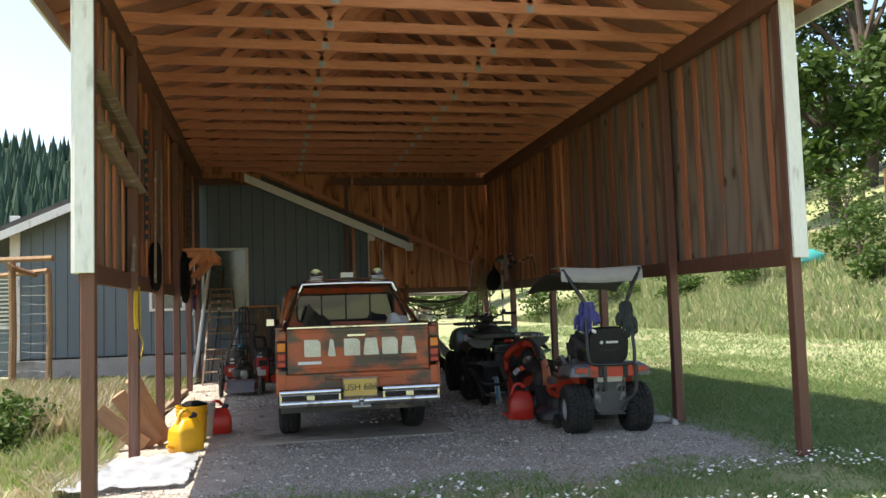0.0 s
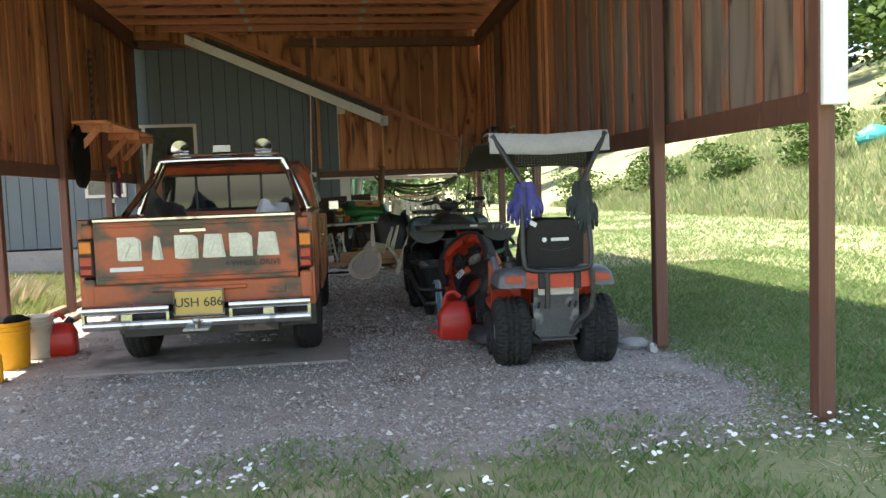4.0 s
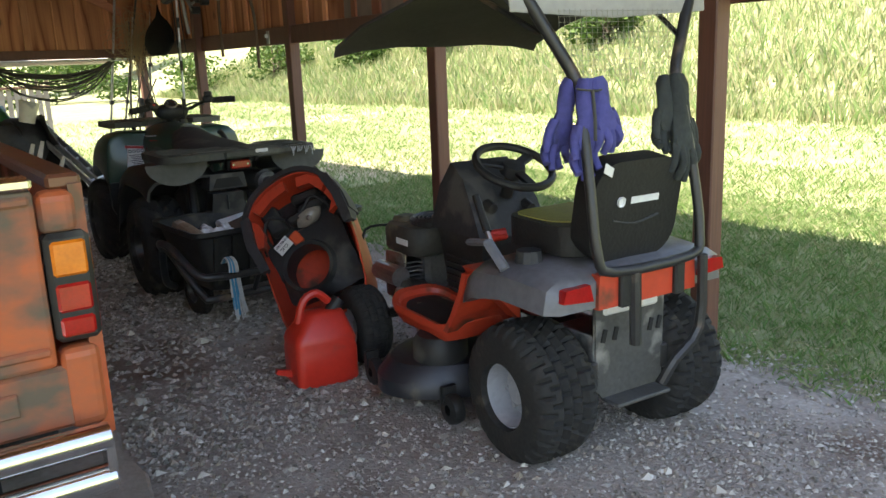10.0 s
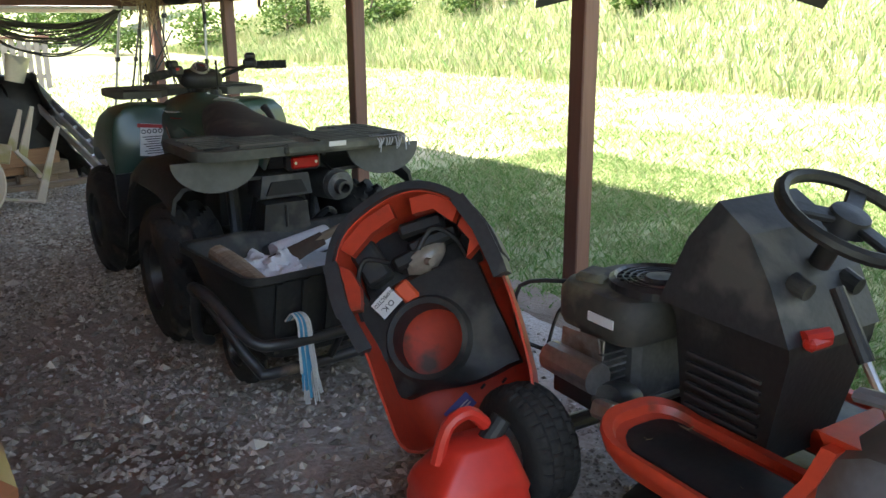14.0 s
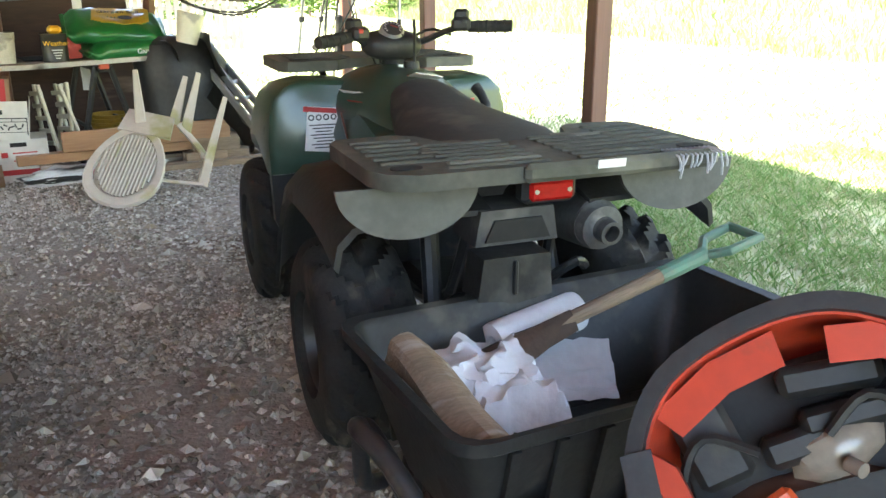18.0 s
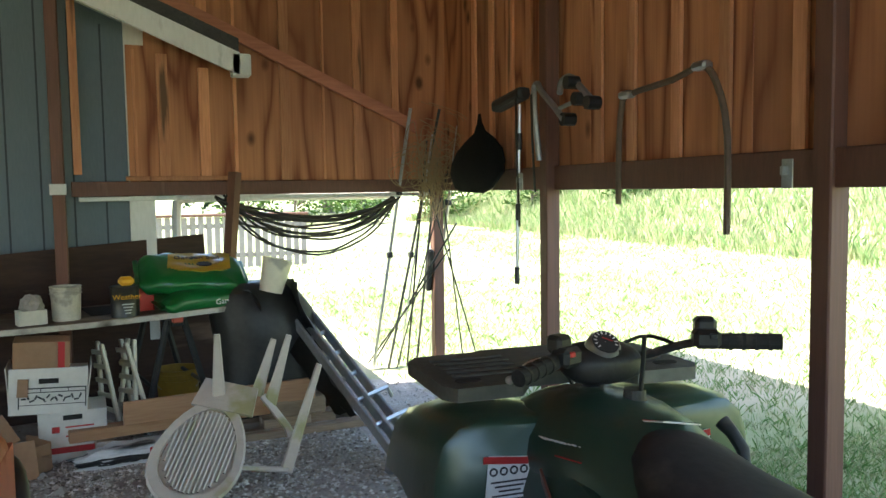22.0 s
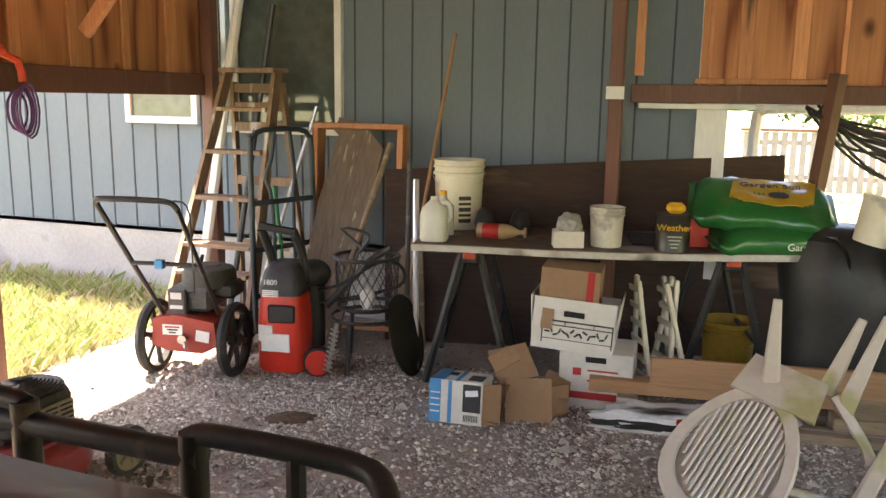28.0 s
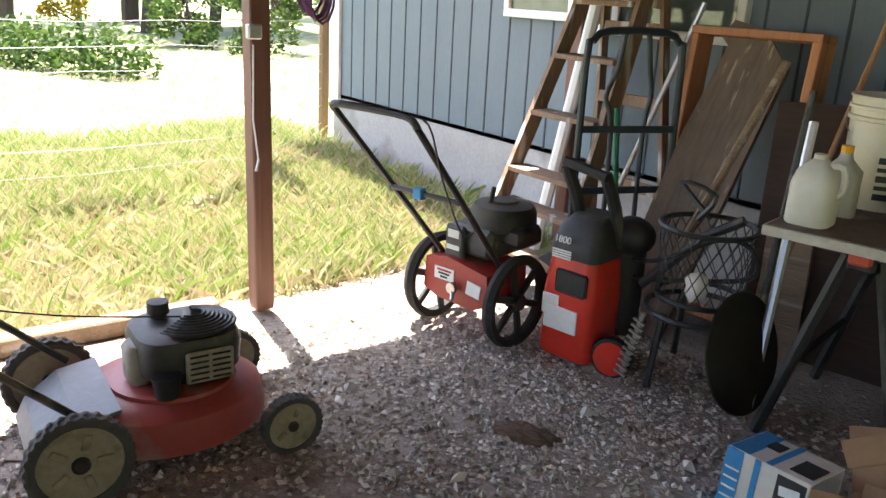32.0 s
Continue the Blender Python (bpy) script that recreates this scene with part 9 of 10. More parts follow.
for nm, p0, p1, r, mt, lb in (("broom_handle", (0.72, 15.40, 0.02), (0.85, 16.02, 1.90), 0.012, LUMBER, "thin pale wooden pole leaning on the house"),
                              ("tool_handle", (0.45, 15.25, 0.45), (0.62, 15.55, 1.25), 0.017, WOODG, "grey tool handle leaning on the boards"),
                              ("tool_handle", (0.82, 15.30, 0.02), (0.72, 15.60, 1.15), 0.016, ENGINE, "dark pole leaning on the boards"),
                              ("tool_handle", (0.93, 15.18, 0.02), (0.80, 15.50, 1.05), 0.018, ALU, "pale metal pole beside the table"),
                              ("pipe", (-0.66, 15.75, 0.02), (-0.40, 15.98, 2.1), 0.02, BLACKM, "dark pipe leaning on the house"),
                              ("pipe", (-0.42, 15.62, 0.02), (-0.02, 15.85, 1.45), 0.013, STEEL, "thin steel rod leaning on the house"),
                              ("white_pipe", (-0.95, 15.80, 0.02), (-0.66, 16.0, 2.2), 0.035, WHITE, "white plastic downpipe leaning by the post")):
    b = B()
    tube(b, [p0, p1], r, 8)
    tagged(part(nm, b, mt), lb, "pole")

# wire basket on a stand, dark disc, auger bit
wb = thing("wire_basket", "black wire mesh basket on a low stand", "basket", pose(0.62, 15.22, 0.0))
for z, r in ((0.64, 0.18), (0.36, 0.165), (0.30, 0.20)):
    b = B()
    tube(b, [(r * math.cos(2 * math.pi * i / 24), r * math.sin(2 * math.pi * i / 24), z) for i in range(24)], 0.011, 6, closed=True)
    part("basket_ring", b, BLACKM, wb)
b = B()
for i in range(22):
    for d in (1, -1):
        tube(b, [((0.165 + 0.015 * t) * math.cos(2 * math.pi * (i + d * t * 3) / 22), (0.165 + 0.015 * t) * math.sin(2 * math.pi * (i + d * t * 3) / 22), 0.36 + 0.28 * t) for t in (0, 0.25, 0.5, 0.75, 1)], 0.0025, 3)
part("basket_mesh", b, BLACKM, wb)
for k in range(3):
    a = 2 * math.pi * k / 3 + 0.4
    b = B()
    tube(b, [(0.18 * math.cos(a), 0.18 * math.sin(a), 0.31), (0.22 * math.cos(a), 0.22 * math.sin(a), 0.0)], 0.014, 6)
    part("stand_leg", b, BLACKM, wb)
b = B()
tube(b, [(-0.05, -0.10, 0.05), (-0.02, -0.05, 0.30)], 0.012, 6)
for i in range(10):
    bx(b, (0.05, 0.012, 0.010), (-0.05 + 0.003 * i, -0.112 + 0.005 * i, 0.05 + 0.024 * i), (0, 25, 20))
tagged(part("auger_bit", b, STEEL), "steel auger bit leaning in the stand", "auger").matrix_world = pose(0.56, 15.05, 0.0)
b = B()
tube(b, [(0.0, 0, 0.0), (0.05, 0.02, 0.10), (-0.12, 0.03, 0.12), (0.02, 0.05, 0.0)], 0.011, 6, k=3)
tagged(part("clamp_handle", b, BLACKM), "dark clamp lying on the basket rim", "clamp").matrix_world = pose(0.58, 15.20, 0.66)
b = B()
blob(b, (0.045, 0.045, 0.06), (0, 0, 0.06), 12, 0.3, 3)
tagged(part("white_rag", b, PAPERW, None, smooth=True), "crumpled white paper in the basket", "paper").matrix_world = pose(0.66, 15.14, 0.36)
b = B()
lathe(b, [(0.001, 0.02), (0.10, 0.016), (0.19, -0.01), (0.225, -0.012), (0.23, -0.018), (0.19, -0.022), (0.001, -0.005)], 34)
xf(b.verts, Matrix.Translation((0.90, 15.16, 0.235)) @ pose(0, 0, 0, 0, 74, 2))
tagged(part("dark_disc", b, mat("dark_pan", (0.016, 0.014, 0.010), (0.03, 0.026, 0.018), 4, 0.55, 0.3, bump=0.1), None, smooth=True), "large dark metal disc leaning on the sawhorse", "disc")
b = B()
g = bmesh.ops.create_icosphere(b, subdivisions=3, radius=1.0)
for v in b.verts:
    v.co = Vector((v.co.x * 0.09, v.co.y * 0.05, abs(v.co.z) * 0.03)) * (1 + 0.7 * noise.turbulence(v.co * 2.2, 3, True))
tagged(part("leaf_clump", b, mat("brown_leaf", (0.13, 0.08, 0.05), (0.08, 0.05, 0.035), 9, 0.9, bump=0.3)), "dry brown leaf clump on the gravel", "leaves").matrix_world = pose(0.62, 14.35, 0.0, 0, 0, 30)

# ---- push mower; x across, y forward ----
pm = thing("push_mower", "red push mower with a black engine", "lawn mower", pose(-0.010, 13.34, 0.0, 0, 0, -3.4))
b = B()
loft(b, [[Vector((w * math.cos(a), d * math.sin(a), z)) for a in (2 * math.pi * i / 28 for i in range(28))] for w, d, z in ((0.27, 0.31, 0.075), (0.275, 0.315, 0.10), (0.265, 0.30, 0.185), (0.22, 0.25, 0.215), (0.13, 0.15, 0.215))])
part("mower_deck", b, mat("faded_deck_red", (0.40, 0.07, 0.065), (0.31, 0.055, 0.05), 5, 0.4, bump=0.06, c3=(0.30, 0.16, 0.14), spot=0.25, spot_scale=5), pm, "faded red steel deck", smooth=True)
b = B()
loft(b, [[Vector((u, v, z)) for u, v in rrect(w, d, r, 5)] for w, d, r, z in ((0.20, 0.22, 0.08, 0.20), (0.24, 0.26, 0.08, 0.24), (0.30, 0.32, 0.09, 0.27), (0.31, 0.33, 0.09, 0.355), (0.29, 0.31, 0.09, 0.385), (0.22, 0.24, 0.08, 0.40))])
en = part("engine", b, mat("dusty_mower_engine", (0.020, 0.020, 0.019), (0.034, 0.033, 0.030), 6, 0.5, bump=0.12, c3=(0.09, 0.085, 0.07), spot=0.15, spot_scale=5), pm, "black engine with ribbed cover", smooth=True)
for i in range(8):
    b = B()
    q = 0.125 - 0.013 * i
    tube(b, [(0.02 + q * math.cos(a), 0.03 + q * 1.05 * math.sin(a), 0.398 + 0.004 * i) for a in (math.pi * (-0.35 + 1.3 * k / 12) for k in range(13))], 0.0065, 5)
    part("cover_rib", b, MATS["dusty_mower_engine"], en)
b = B()
lathe(b, [(0.001, 0.455), (0.034, 0.452), (0.036, 0.415), (0.026, 0.412), (0.026, 0.385)], 16, Matrix.Translation((-0.06, -0.06, 0.0)))
part("fuel_cap", b, GREYP, en, smooth=True)
b = B()
bx(b, (0.014, 0.15, 0.105), (0.168, 0.035, 0.305), bev=0.006)
mg = part("muffler_guard", b, mat("dusty_muffler", (0.40, 0.37, 0.29), (0.28, 0.25, 0.19), 9, 0.6, 0.4, bump=0.2, c3=(0.14, 0.09, 0.05), spot=0.2, spot_scale=8), en, "pale dusty slotted muffler guard")
for i in range(5):
    for sy in (-1, 1):
        b = B()
        bx(b, (0.006, 0.058, 0.007), (0.1755, 0.035 + sy * 0.034, 0.267 + i * 0.019), bev=0.002)
        part("slot", b, DARKIN, mg)
b = B()
loft(b, [[Vector((0.03 + u, -0.150 + v, z)) for u, v in rrect(w, d, r, 5)] for w, d, r, z in ((0.08, 0.05, 0.02, 0.225), (0.11, 0.08, 0.03, 0.25), (0.115, 0.085, 0.03, 0.345), (0.09, 0.06, 0.025, 0.365))])
part("fuel_tank", b, mat("dusty_grey_tank", (0.34, 0.32, 0.27), (0.25, 0.235, 0.20), 6, 0.6, bump=0.08, c3=(0.14, 0.12, 0.09), spot=0.2, spot_scale=5), en, "pale dusty fuel tank", smooth=True)
b = B()
cy(b, (0.17, -0.10, 0.30), (0.17, -0.10, 0.23), 0.045, 0.035, 14)
part("air_filter", b, BLACKP, en, smooth=True)
b = B()
loft(b, [[Vector((w * math.cos(a), 0.02 + d * math.sin(a), z)) for a in (2 * math.pi * i / 26 for i in range(26))] for w, d, z in ((0.205, 0.205, 0.20), (0.20, 0.20, 0.228), (0.17, 0.17, 0.236), (0.12, 0.12, 0.232))])
part("deck_ring", b, MATS["faded_deck_red"], pm, "sun-bleached raised ring on the deck", smooth=True)
b = B()
loft(b, [[Vector((x, y, z)) for x in (-0.20, 0.20)] + [Vector((x, y, z - 0.012)) for x in (0.20, -0.20)] for y, z in ((-0.18, 0.235), (-0.30, 0.215), (-0.40, 0.14), (-0.43, 0.08))])
en.location = (0.0, 0.06, 0.0)
part("rear_flap", b, mat("grey_flap_plastic", (0.17, 0.18, 0.20), (0.12, 0.125, 0.14), 6, 0.5, bump=0.08), pm, "grey plastic rear flap")
for sx, sy, R in ((-1, 1, 0.10), (1, 1, 0.10), (-1, -1, 0.145), (1, -1, 0.145)):
    w = part("wheel", (lambda q: (cy(q, (-0.02, 0, 0), (0.022, 0, 0), R * 0.18, n=12), q)[1])(B()), BLACKP, pm)
    w.location = (sx * 0.285, sy * 0.313, R)
    b = B()
    loft(b, [[Vector((x, rr * R * math.cos(2 * math.pi * k / 112), rr * R * math.sin(2 * math.pi * k / 112))) for x, rr in ((-0.020, 0.80), (-0.023, 0.93), (-0.021, 0.98 + 0.035 * (k % 4 < 2)), (-0.004, 0.985 + 0.035 * (k % 4 < 2)), (0.004, 0.985 + 0.035 * (k % 4 > 1)), (0.021, 0.98 + 0.035 * (k % 4 > 1)), (0.023, 0.93), (0.020, 0.80))] for k in range(112)], closed=True)
    part("tyre", b, mat("dusty_mower_tyre", (0.06, 0.058, 0.054), (0.09, 0.085, 0.075), 9, 0.85, bump=0.2), w)
    b = B()
    lathe(b, [(0.001, 0.016), (R * 0.2, 0.016), (R * 0.3, 0.008), (R * 0.62, 0.006), (R * 0.8, 0.014), (R * 0.8, -0.014), (0.001, -0.016)], 24, pose(0, 0, 0, 0, 90 * sx, 0))
    part("wheel_disc", b, mat("dirty_cream_disc", (0.40, 0.35, 0.24), (0.27, 0.23, 0.15), 7, 0.65, bump=0.1, c3=(0.13, 0.10, 0.06), spot=0.25, spot_scale=6), w, "dirty cream plastic wheel disc", smooth=True)
    for k in range(5):
        b = B()
        a = 2 * math.pi * k / 5 + 0.3
        bx(b, (0.008, R * 0.16, R * 0.34), (sx * 0.013, R * 0.46 * math.sin(a), R * 0.46 * math.cos(a)), (-math.degrees(a), 0, 0), bev=0.003)
        part("disc_boss", b, MATS["dirty_cream_disc"], w)
    b = B()
    lathe(b, [(0.001, 0.030), (R * 0.10, 0.029), (R * 0.15, 0.014)], 14, pose(0, 0, 0, 0, 90 * sx, 0))
    part("axle_nut", b, MATS["rusty_steel"], w, "rusty axle nut", smooth=True)
b = B()
tube(b, [(-0.24, -0.26, 0.22), (-0.23, -0.62, 0.56), (-0.20, -0.95, 0.88), (0.20, -0.95, 0.88), (0.23, -0.62, 0.56), (0.24, -0.26, 0.22)], 0.012, 8)
part("push_handle", b, BLACKM, pm)
b = B()
tube(b, [(0.02, 0.05, 0.42), (-0.05, -0.3, 0.46), (0.06, -0.7, 0.62)], 0.003, 4, k=4)
part("starter_cord", b, BLACKP, pm)

# ---- left wall: shelf, hung things ----
shf = thing("wall_shelf", "small wooden bracket shelf on the plywood wall", "shelf")
b = B()
bx(b, (0.40, 2.45, 0.03), (-0.58, 13.54, 2.16), bev=0.004)
part("shelf_board", b, BATTEN, shf)
for y in (12.5, 13.9, 14.72):
    b = B()
    bx(b, (0.40, 0.04, 0.09), (-0.58, y, 2.098), bev=0.003)
    part("bracket_arm", b, BATTEN, shf)
    b = B()
    bx(b, (0.075, 0.038, 0.36), (-0.665, y - 0.002, 1.955), (0, 43, 0), bev=0.003)
    part("bracket_brace", b, BATTEN, shf)
for nm, lb, y, sx, sz, z in (("black_wheel_cover", "black rounded panel hung on the plywood wall", 12.55, 0.26, 0.36, 1.78), ("black_bag", "small black bag hung on the plywood wall", 9.5, 0.12, 0.26, 1.78)):
    b = B()
    blob(b, (0.06, sx, sz), (-0.76, y, z), 18, 0.1, 3, power=0.7)
    tagged(part(nm, b, MATS["black_cloth"], None, smooth=True), lb, "hung item")
pf = thing("pitchfork", "pitchfork hung upright on the plywood wall", "pitchfork")
b = B()
tube(b, [(-0.76, 8.02, 1.66), (-0.755, 8.12, 2.1), (-0.76, 8.20, 2.45)], 0.02, 8)
part("fork_handle", b, WOODG, pf)
for i in range(4):
    b = B()
    tube(b, [(-0.76, 8.20, 2.45), (-0.73, 8.12 + i * 0.05, 2.53), (-0.75, 8.16 + i * 0.06, 2.80)], 0.008, 5, k=2)
    part("tine", b, STEEL, pf)
for k, (z0, z1) in enumerate(((2.98, 2.72), (2.62, 2.40))):
    b = B()
    tube(b, [(-0.745, 6.35, z0), (-0.745, 8.3, z1)], 0.075, 4, flat=0.2)
    tagged(part("grey_rail", b, WOODG), "grey board nailed slantwise on the plywood wall", "board")
for y0, y1 in ((9.32, 9.42), (9.79, 9.88)):
    b = B()
    tube(b, [(-0.74, y0, 1.6), (-0.74, y1, 3.0)], 0.014, 6)
    tagged(part("hung_rod", b, WOODG), "thin pole hung upright on the plywood wall", "pole")
for y in (8.95, 13.2):
    ss = thing("slotted_strip", "dark slotted strip fixed to the plywood wall", "strip", group="slotted strips")
    b = B()
    bx(b, (0.012, 0.04, 1.14), (-0.786, y, 2.57))
    part("backing", b, BLACKM, ss)
    for i in range(12):
        b = B()
        bx(b, (0.03, 0.07, 0.055), (-0.765, y, 2.05 + i * 0.095), bev=0.004)
        part("cleat", b, BLACKM, ss)
rope = thing("yellow_rope", "coil of yellow rope hung on the post", "rope")
for i in range(9):
    b = B()
    o = random.uniform(-0.02, 0.02)
    tube(b, [(-0.74 + o, 8.12 + 0.075 * math.cos(a) + o, 1.32 + (0.20 + o) * math.sin(a)) for a in (2 * math.pi * k / 14 for k in range(14))], 0.007, 6, closed=True)
    part("rope_turn", b, mat("yellow_rope_fibre", (0.62, 0.42, 0.04), (0.5, 0.33, 0.03), 30, 0.8, bump=0.2), rope)
b = B()
tube(b, [(-0.74, 8.12, 1.14), (-0.70, 8.20, 1.02), (-0.72, 8.15, 0.88), (-0.73, 8.10, 0.82)], 0.007, 6, k=4)
part("rope_tail", b, MATS["yellow_rope_fibre"], rope)
cord = thing("purple_cord", "coil of purple extension cord hung by the wall end", "cord")
for i in range(7):
    b = B()
    o = random.uniform(-0.03, 0.03)
    tube(b, [(-0.80 + o, 14.28 + 0.06 * math.cos(a) + o, 1.42 + (0.11 + o) * math.sin(a)) for a in (2 * math.pi * k / 12 for k in range(12))], 0.006, 5, closed=True)
    part("cord_turn", b, mat("purple_cord_sheath", (0.12, 0.03, 0.12), (0.09, 0.025, 0.10), 9, 0.6, bump=0.05), cord)
saw = thing("orange_trimmer_tool", "orange and black hand tool hung on the post", "tool")
b = B()
bx(b, (0.08, 0.20, 0.08), (-0.78, 14.02, 1.66), (10, 0, 0), bev=0.02)
part("tool_body", b, BLACKP, saw)
b = B()
bx(b, (0.07, 0.10, 0.06), (-0.77, 14.12, 1.70), (10, 0, 0), bev=0.02)
tube(b, [(-0.77, 14.1, 1.70), (-0.76, 14.24, 1.66), (-0.76, 14.26, 1.56)], 0.02, 8, k=2)
part("tool_grip", b, MOWER_OR, saw)
b = B()
tube(b, [(-0.77, 13.99, 1.20), (-0.765, 13.98, 0.9), (-0.765, 14.0, 0.72)], 0.004, 5)
tube(b, [(-0.765, 14.0, 0.73), (-0.76, 13.985, 0.68)], 0.006, 5)
tagged(part("hanging_wire", b, LETTERW), "thin white wire stapled to the post", "wire")
b = B()
bx(b, (0.04, 0.06, 0.06), (-0.785, 14.0, 1.25), bev=0.006)
tagged(part("outlet_box", b, GALV), "small steel outlet box on the post", "box")

# ---- front left: cans, bucket, firewood, tarp ----
jerrycan("yellow plastic fuel can standing in the sun", pose(-0.36, 8.40, 0.005, 0, 0, 40), YELP, 0.30)
pail("yellow_bucket", "yellow bucket with a black cloth hanging over it", 0, 0, 0, 0.15, 0.36, YELP, m=pose(-0.36, 8.98, 0.0))
b = B()
blob(b, (0.12, 0.12, 0.03), (0, 0, 0.35), 16, 0.5, 4)
for v in b.verts:
    v.co.z = max(0.28, v.co.z)
tagged(part("black_cloth_rag", b, MATS["black_cloth"], None, smooth=True), "black cloth laid in the yellow bucket", "cloth").matrix_world = pose(-0.34, 8.98, 0.02)
pail("white_bucket", "white bucket behind the yellow one", 0, 0, 0, 0.14, 0.34, PAILW, m=pose(-0.30, 9.35, 0.0))
jerrycan("red plastic fuel can behind the buckets", pose(-0.14, 9.42, 0.005, 0, 0, 10), REDP, 0.26)
for k, (x, y, a, t, L) in enumerate(((-0.68, 8.75, 20, 34, 0.60), (-0.76, 8.62, -5, 50, 0.55), (-0.60, 8.86, 40, 28, 0.72))):
    b = B()
    prism(b, [(-0.07, 0.0), (0.08, 0.0), (0.06, 0.07), (-0.02, 0.10)], 0.0, L, "xy")
    for v in b.verts:
        v.co.x += 0.02 * noise.noise(v.co * 6)
    ob = part("firewood_log", b, mat("split_firewood", (0.40, 0.22, 0.12), (0.26, 0.14, 0.08), 4, 0.85, stretch=(4, 4, 0.6), fine=24, bump=0.4))
    ob.matrix_world = Matrix.Translation((x, y, 0.03)) @ pose(0, 0, 0, 0, -t, a)
    tagged(ob, "split firewood log leaning on the tarp", "log", "firewood logs")
b = B()
N = 24
gvv = [[b.verts.new((-1.15 + 0.95 * i / N + 0.03 * noise.noise(Vector((i * 0.6, j * 0.6, 2))), 6.75 + 1.25 * j / N, 0.035 + 0.05 * abs(noise.turbulence(Vector((i * 0.22, j * 0.22, 7)), 3, False)))) for j in range(N + 1)] for i in range(N + 1)]
for i in range(N):
    for j in range(N):
        b.faces.new((gvv[i][j], gvv[i + 1][j], gvv[i + 1][j + 1], gvv[i][j + 1]))
bmesh.ops.solidify(b, geom=b.faces[:], thickness=0.004)
tagged(part("crumpled_tarp", b, mat("white_blue_tarp", (0.55, 0.57, 0.60), (0.42, 0.45, 0.50), 5, 0.5, bump=0.2, c3=(0.03, 0.04, 0.07), spot=0.1, spot_scale=2.5), None, smooth=True), "crumpled white and dark tarp on the ground", "tarp")
b = B()
bx(b, (0.09, 3.0, 0.08), (-0.93, 12.35, 0.04), (0, 0, -1), bev=0.008)
tagged(part("edge_timber", b, WOODG), "weathered timber edging along the gravel", "timber")
b = B()
bx(b, (0.06, 3.4, 0.05), (-0.60, 11.0, 0.035), (0, 0, 3), bev=0.006)
tagged(part("edge_timber", b, WOODG), "grey board lying on the gravel", "timber")
b = B()
bx(b, (2.0, 0.95, 0.04), (1.2, 8.9, 0.0), (0, 0, -2), bev=0.012)
bmesh.ops.subdivide_edges(b, edges=b.edges[:], cuts=6, use_grid_fill=True)
for v in b.verts:
    v.co += Vector((0.035, 0.035, 0.004)) * noise.noise(v.co * 5)
tagged(part("concrete_slab", b, mat("dusty_slab", (0.36, 0.31, 0.265), (0.26, 0.215, 0.18), 3, 0.95, bump=0.5, fine=45, c3=(0.13, 0.10, 0.08), spot=0.2, spot_scale=1.5, bscale=60)), "stained concrete slab under the truck's rear wheels", "slab")
b = B()
cy(b, (0, 0, 0), (0.12, 0.02, 0.0), 0.028, n=12)
tagged(part("drink_can", b, ALU), "crushed drink can lying by the post", "can").matrix_world = pose(4.36, 8.0, 0.03, 0, 0, 60)
b = B()
blob(b, (0.12, 0.10, 0.05), (0, 0, 0.03), 12, 0.3, 3)
tagged(part("grey_stone", b, CONC, None, smooth=True), "grey stone at the post's foot", "stone").matrix_world = pose(4.30, 8.25, 0.0)

# ---- outdoors ----
def rays(seed):
    return random.Random(seed)


LEAF_A = island_mat("leaf_green", [(0.031, 0.068, 0.012), (0.056, 0.105, 0.019), (0.081, 0.130, 0.031), (0.037, 0.081, 0.015)], 0.6, 0, trans=0.35)
LEAF_D = island_mat("leaf_dark_green", [(0.011, 0.028, 0.009), (0.019, 0.043, 0.012), (0.028, 0.056, 0.017)], 0.65, 0, trans=0.2)
LEAF_R = island_mat("leaf_dark_red", [(0.062, 0.010, 0.012), (0.093, 0.019, 0.019), (0.043, 0.009, 0.011)], 0.6, 0, trans=0.3)
LEAF_Y = island_mat("blossom_yellow", [(0.384, 0.260, 0.012), (0.341, 0.223, 0.012), (0.217, 0.198, 0.025)], 0.6, 0, trans=0.3)
NEEDLE = island_mat("conifer_needles", [(0.014, 0.035, 0.018), (0.022, 0.05, 0.024), (0.03, 0.06, 0.028)], 0.7, 0)
BARK = mat("bark", (0.10, 0.075, 0.055), (0.055, 0.042, 0.033), 5, 0.95, stretch=(3, 3, 0.6), fine=30, bump=0.6)


def leaf_cloud(rnd, centres, n, size):
    """Leaves as bent pairs of triangles scattered through lumps (centre, radius)."""
    vs, fs = [], []
    for _ in range(n):
        c, r = rnd.choice(centres)
        d = Vector((rnd.gauss(0, 1), rnd.gauss(0, 1), rnd.gauss(0, 1))).normalized() * r * rnd.random() ** 0.4
        p = c + Vector((d.x, d.y, d.z * 0.8))
        u = Vector((rnd.gauss(0, 1), rnd.gauss(0, 1), rnd.gauss(0, 0.6))).normalized()
        v = u.cross(Vector((rnd.gauss(0, 1), rnd.gauss(0, 1), rnd.gauss(0, 1)))).normalized()
        s = size * rnd.uniform(0.6, 1.3)
        k = len(vs)
        vs += [p - u * s, p + v * s * 0.5, p + u * s, p - v * s * 0.5 + u.cross(v) * s * 0.2]
        fs += [(k, k + 1, k + 2), (k, k + 2, k + 3)]
    return vs, fs


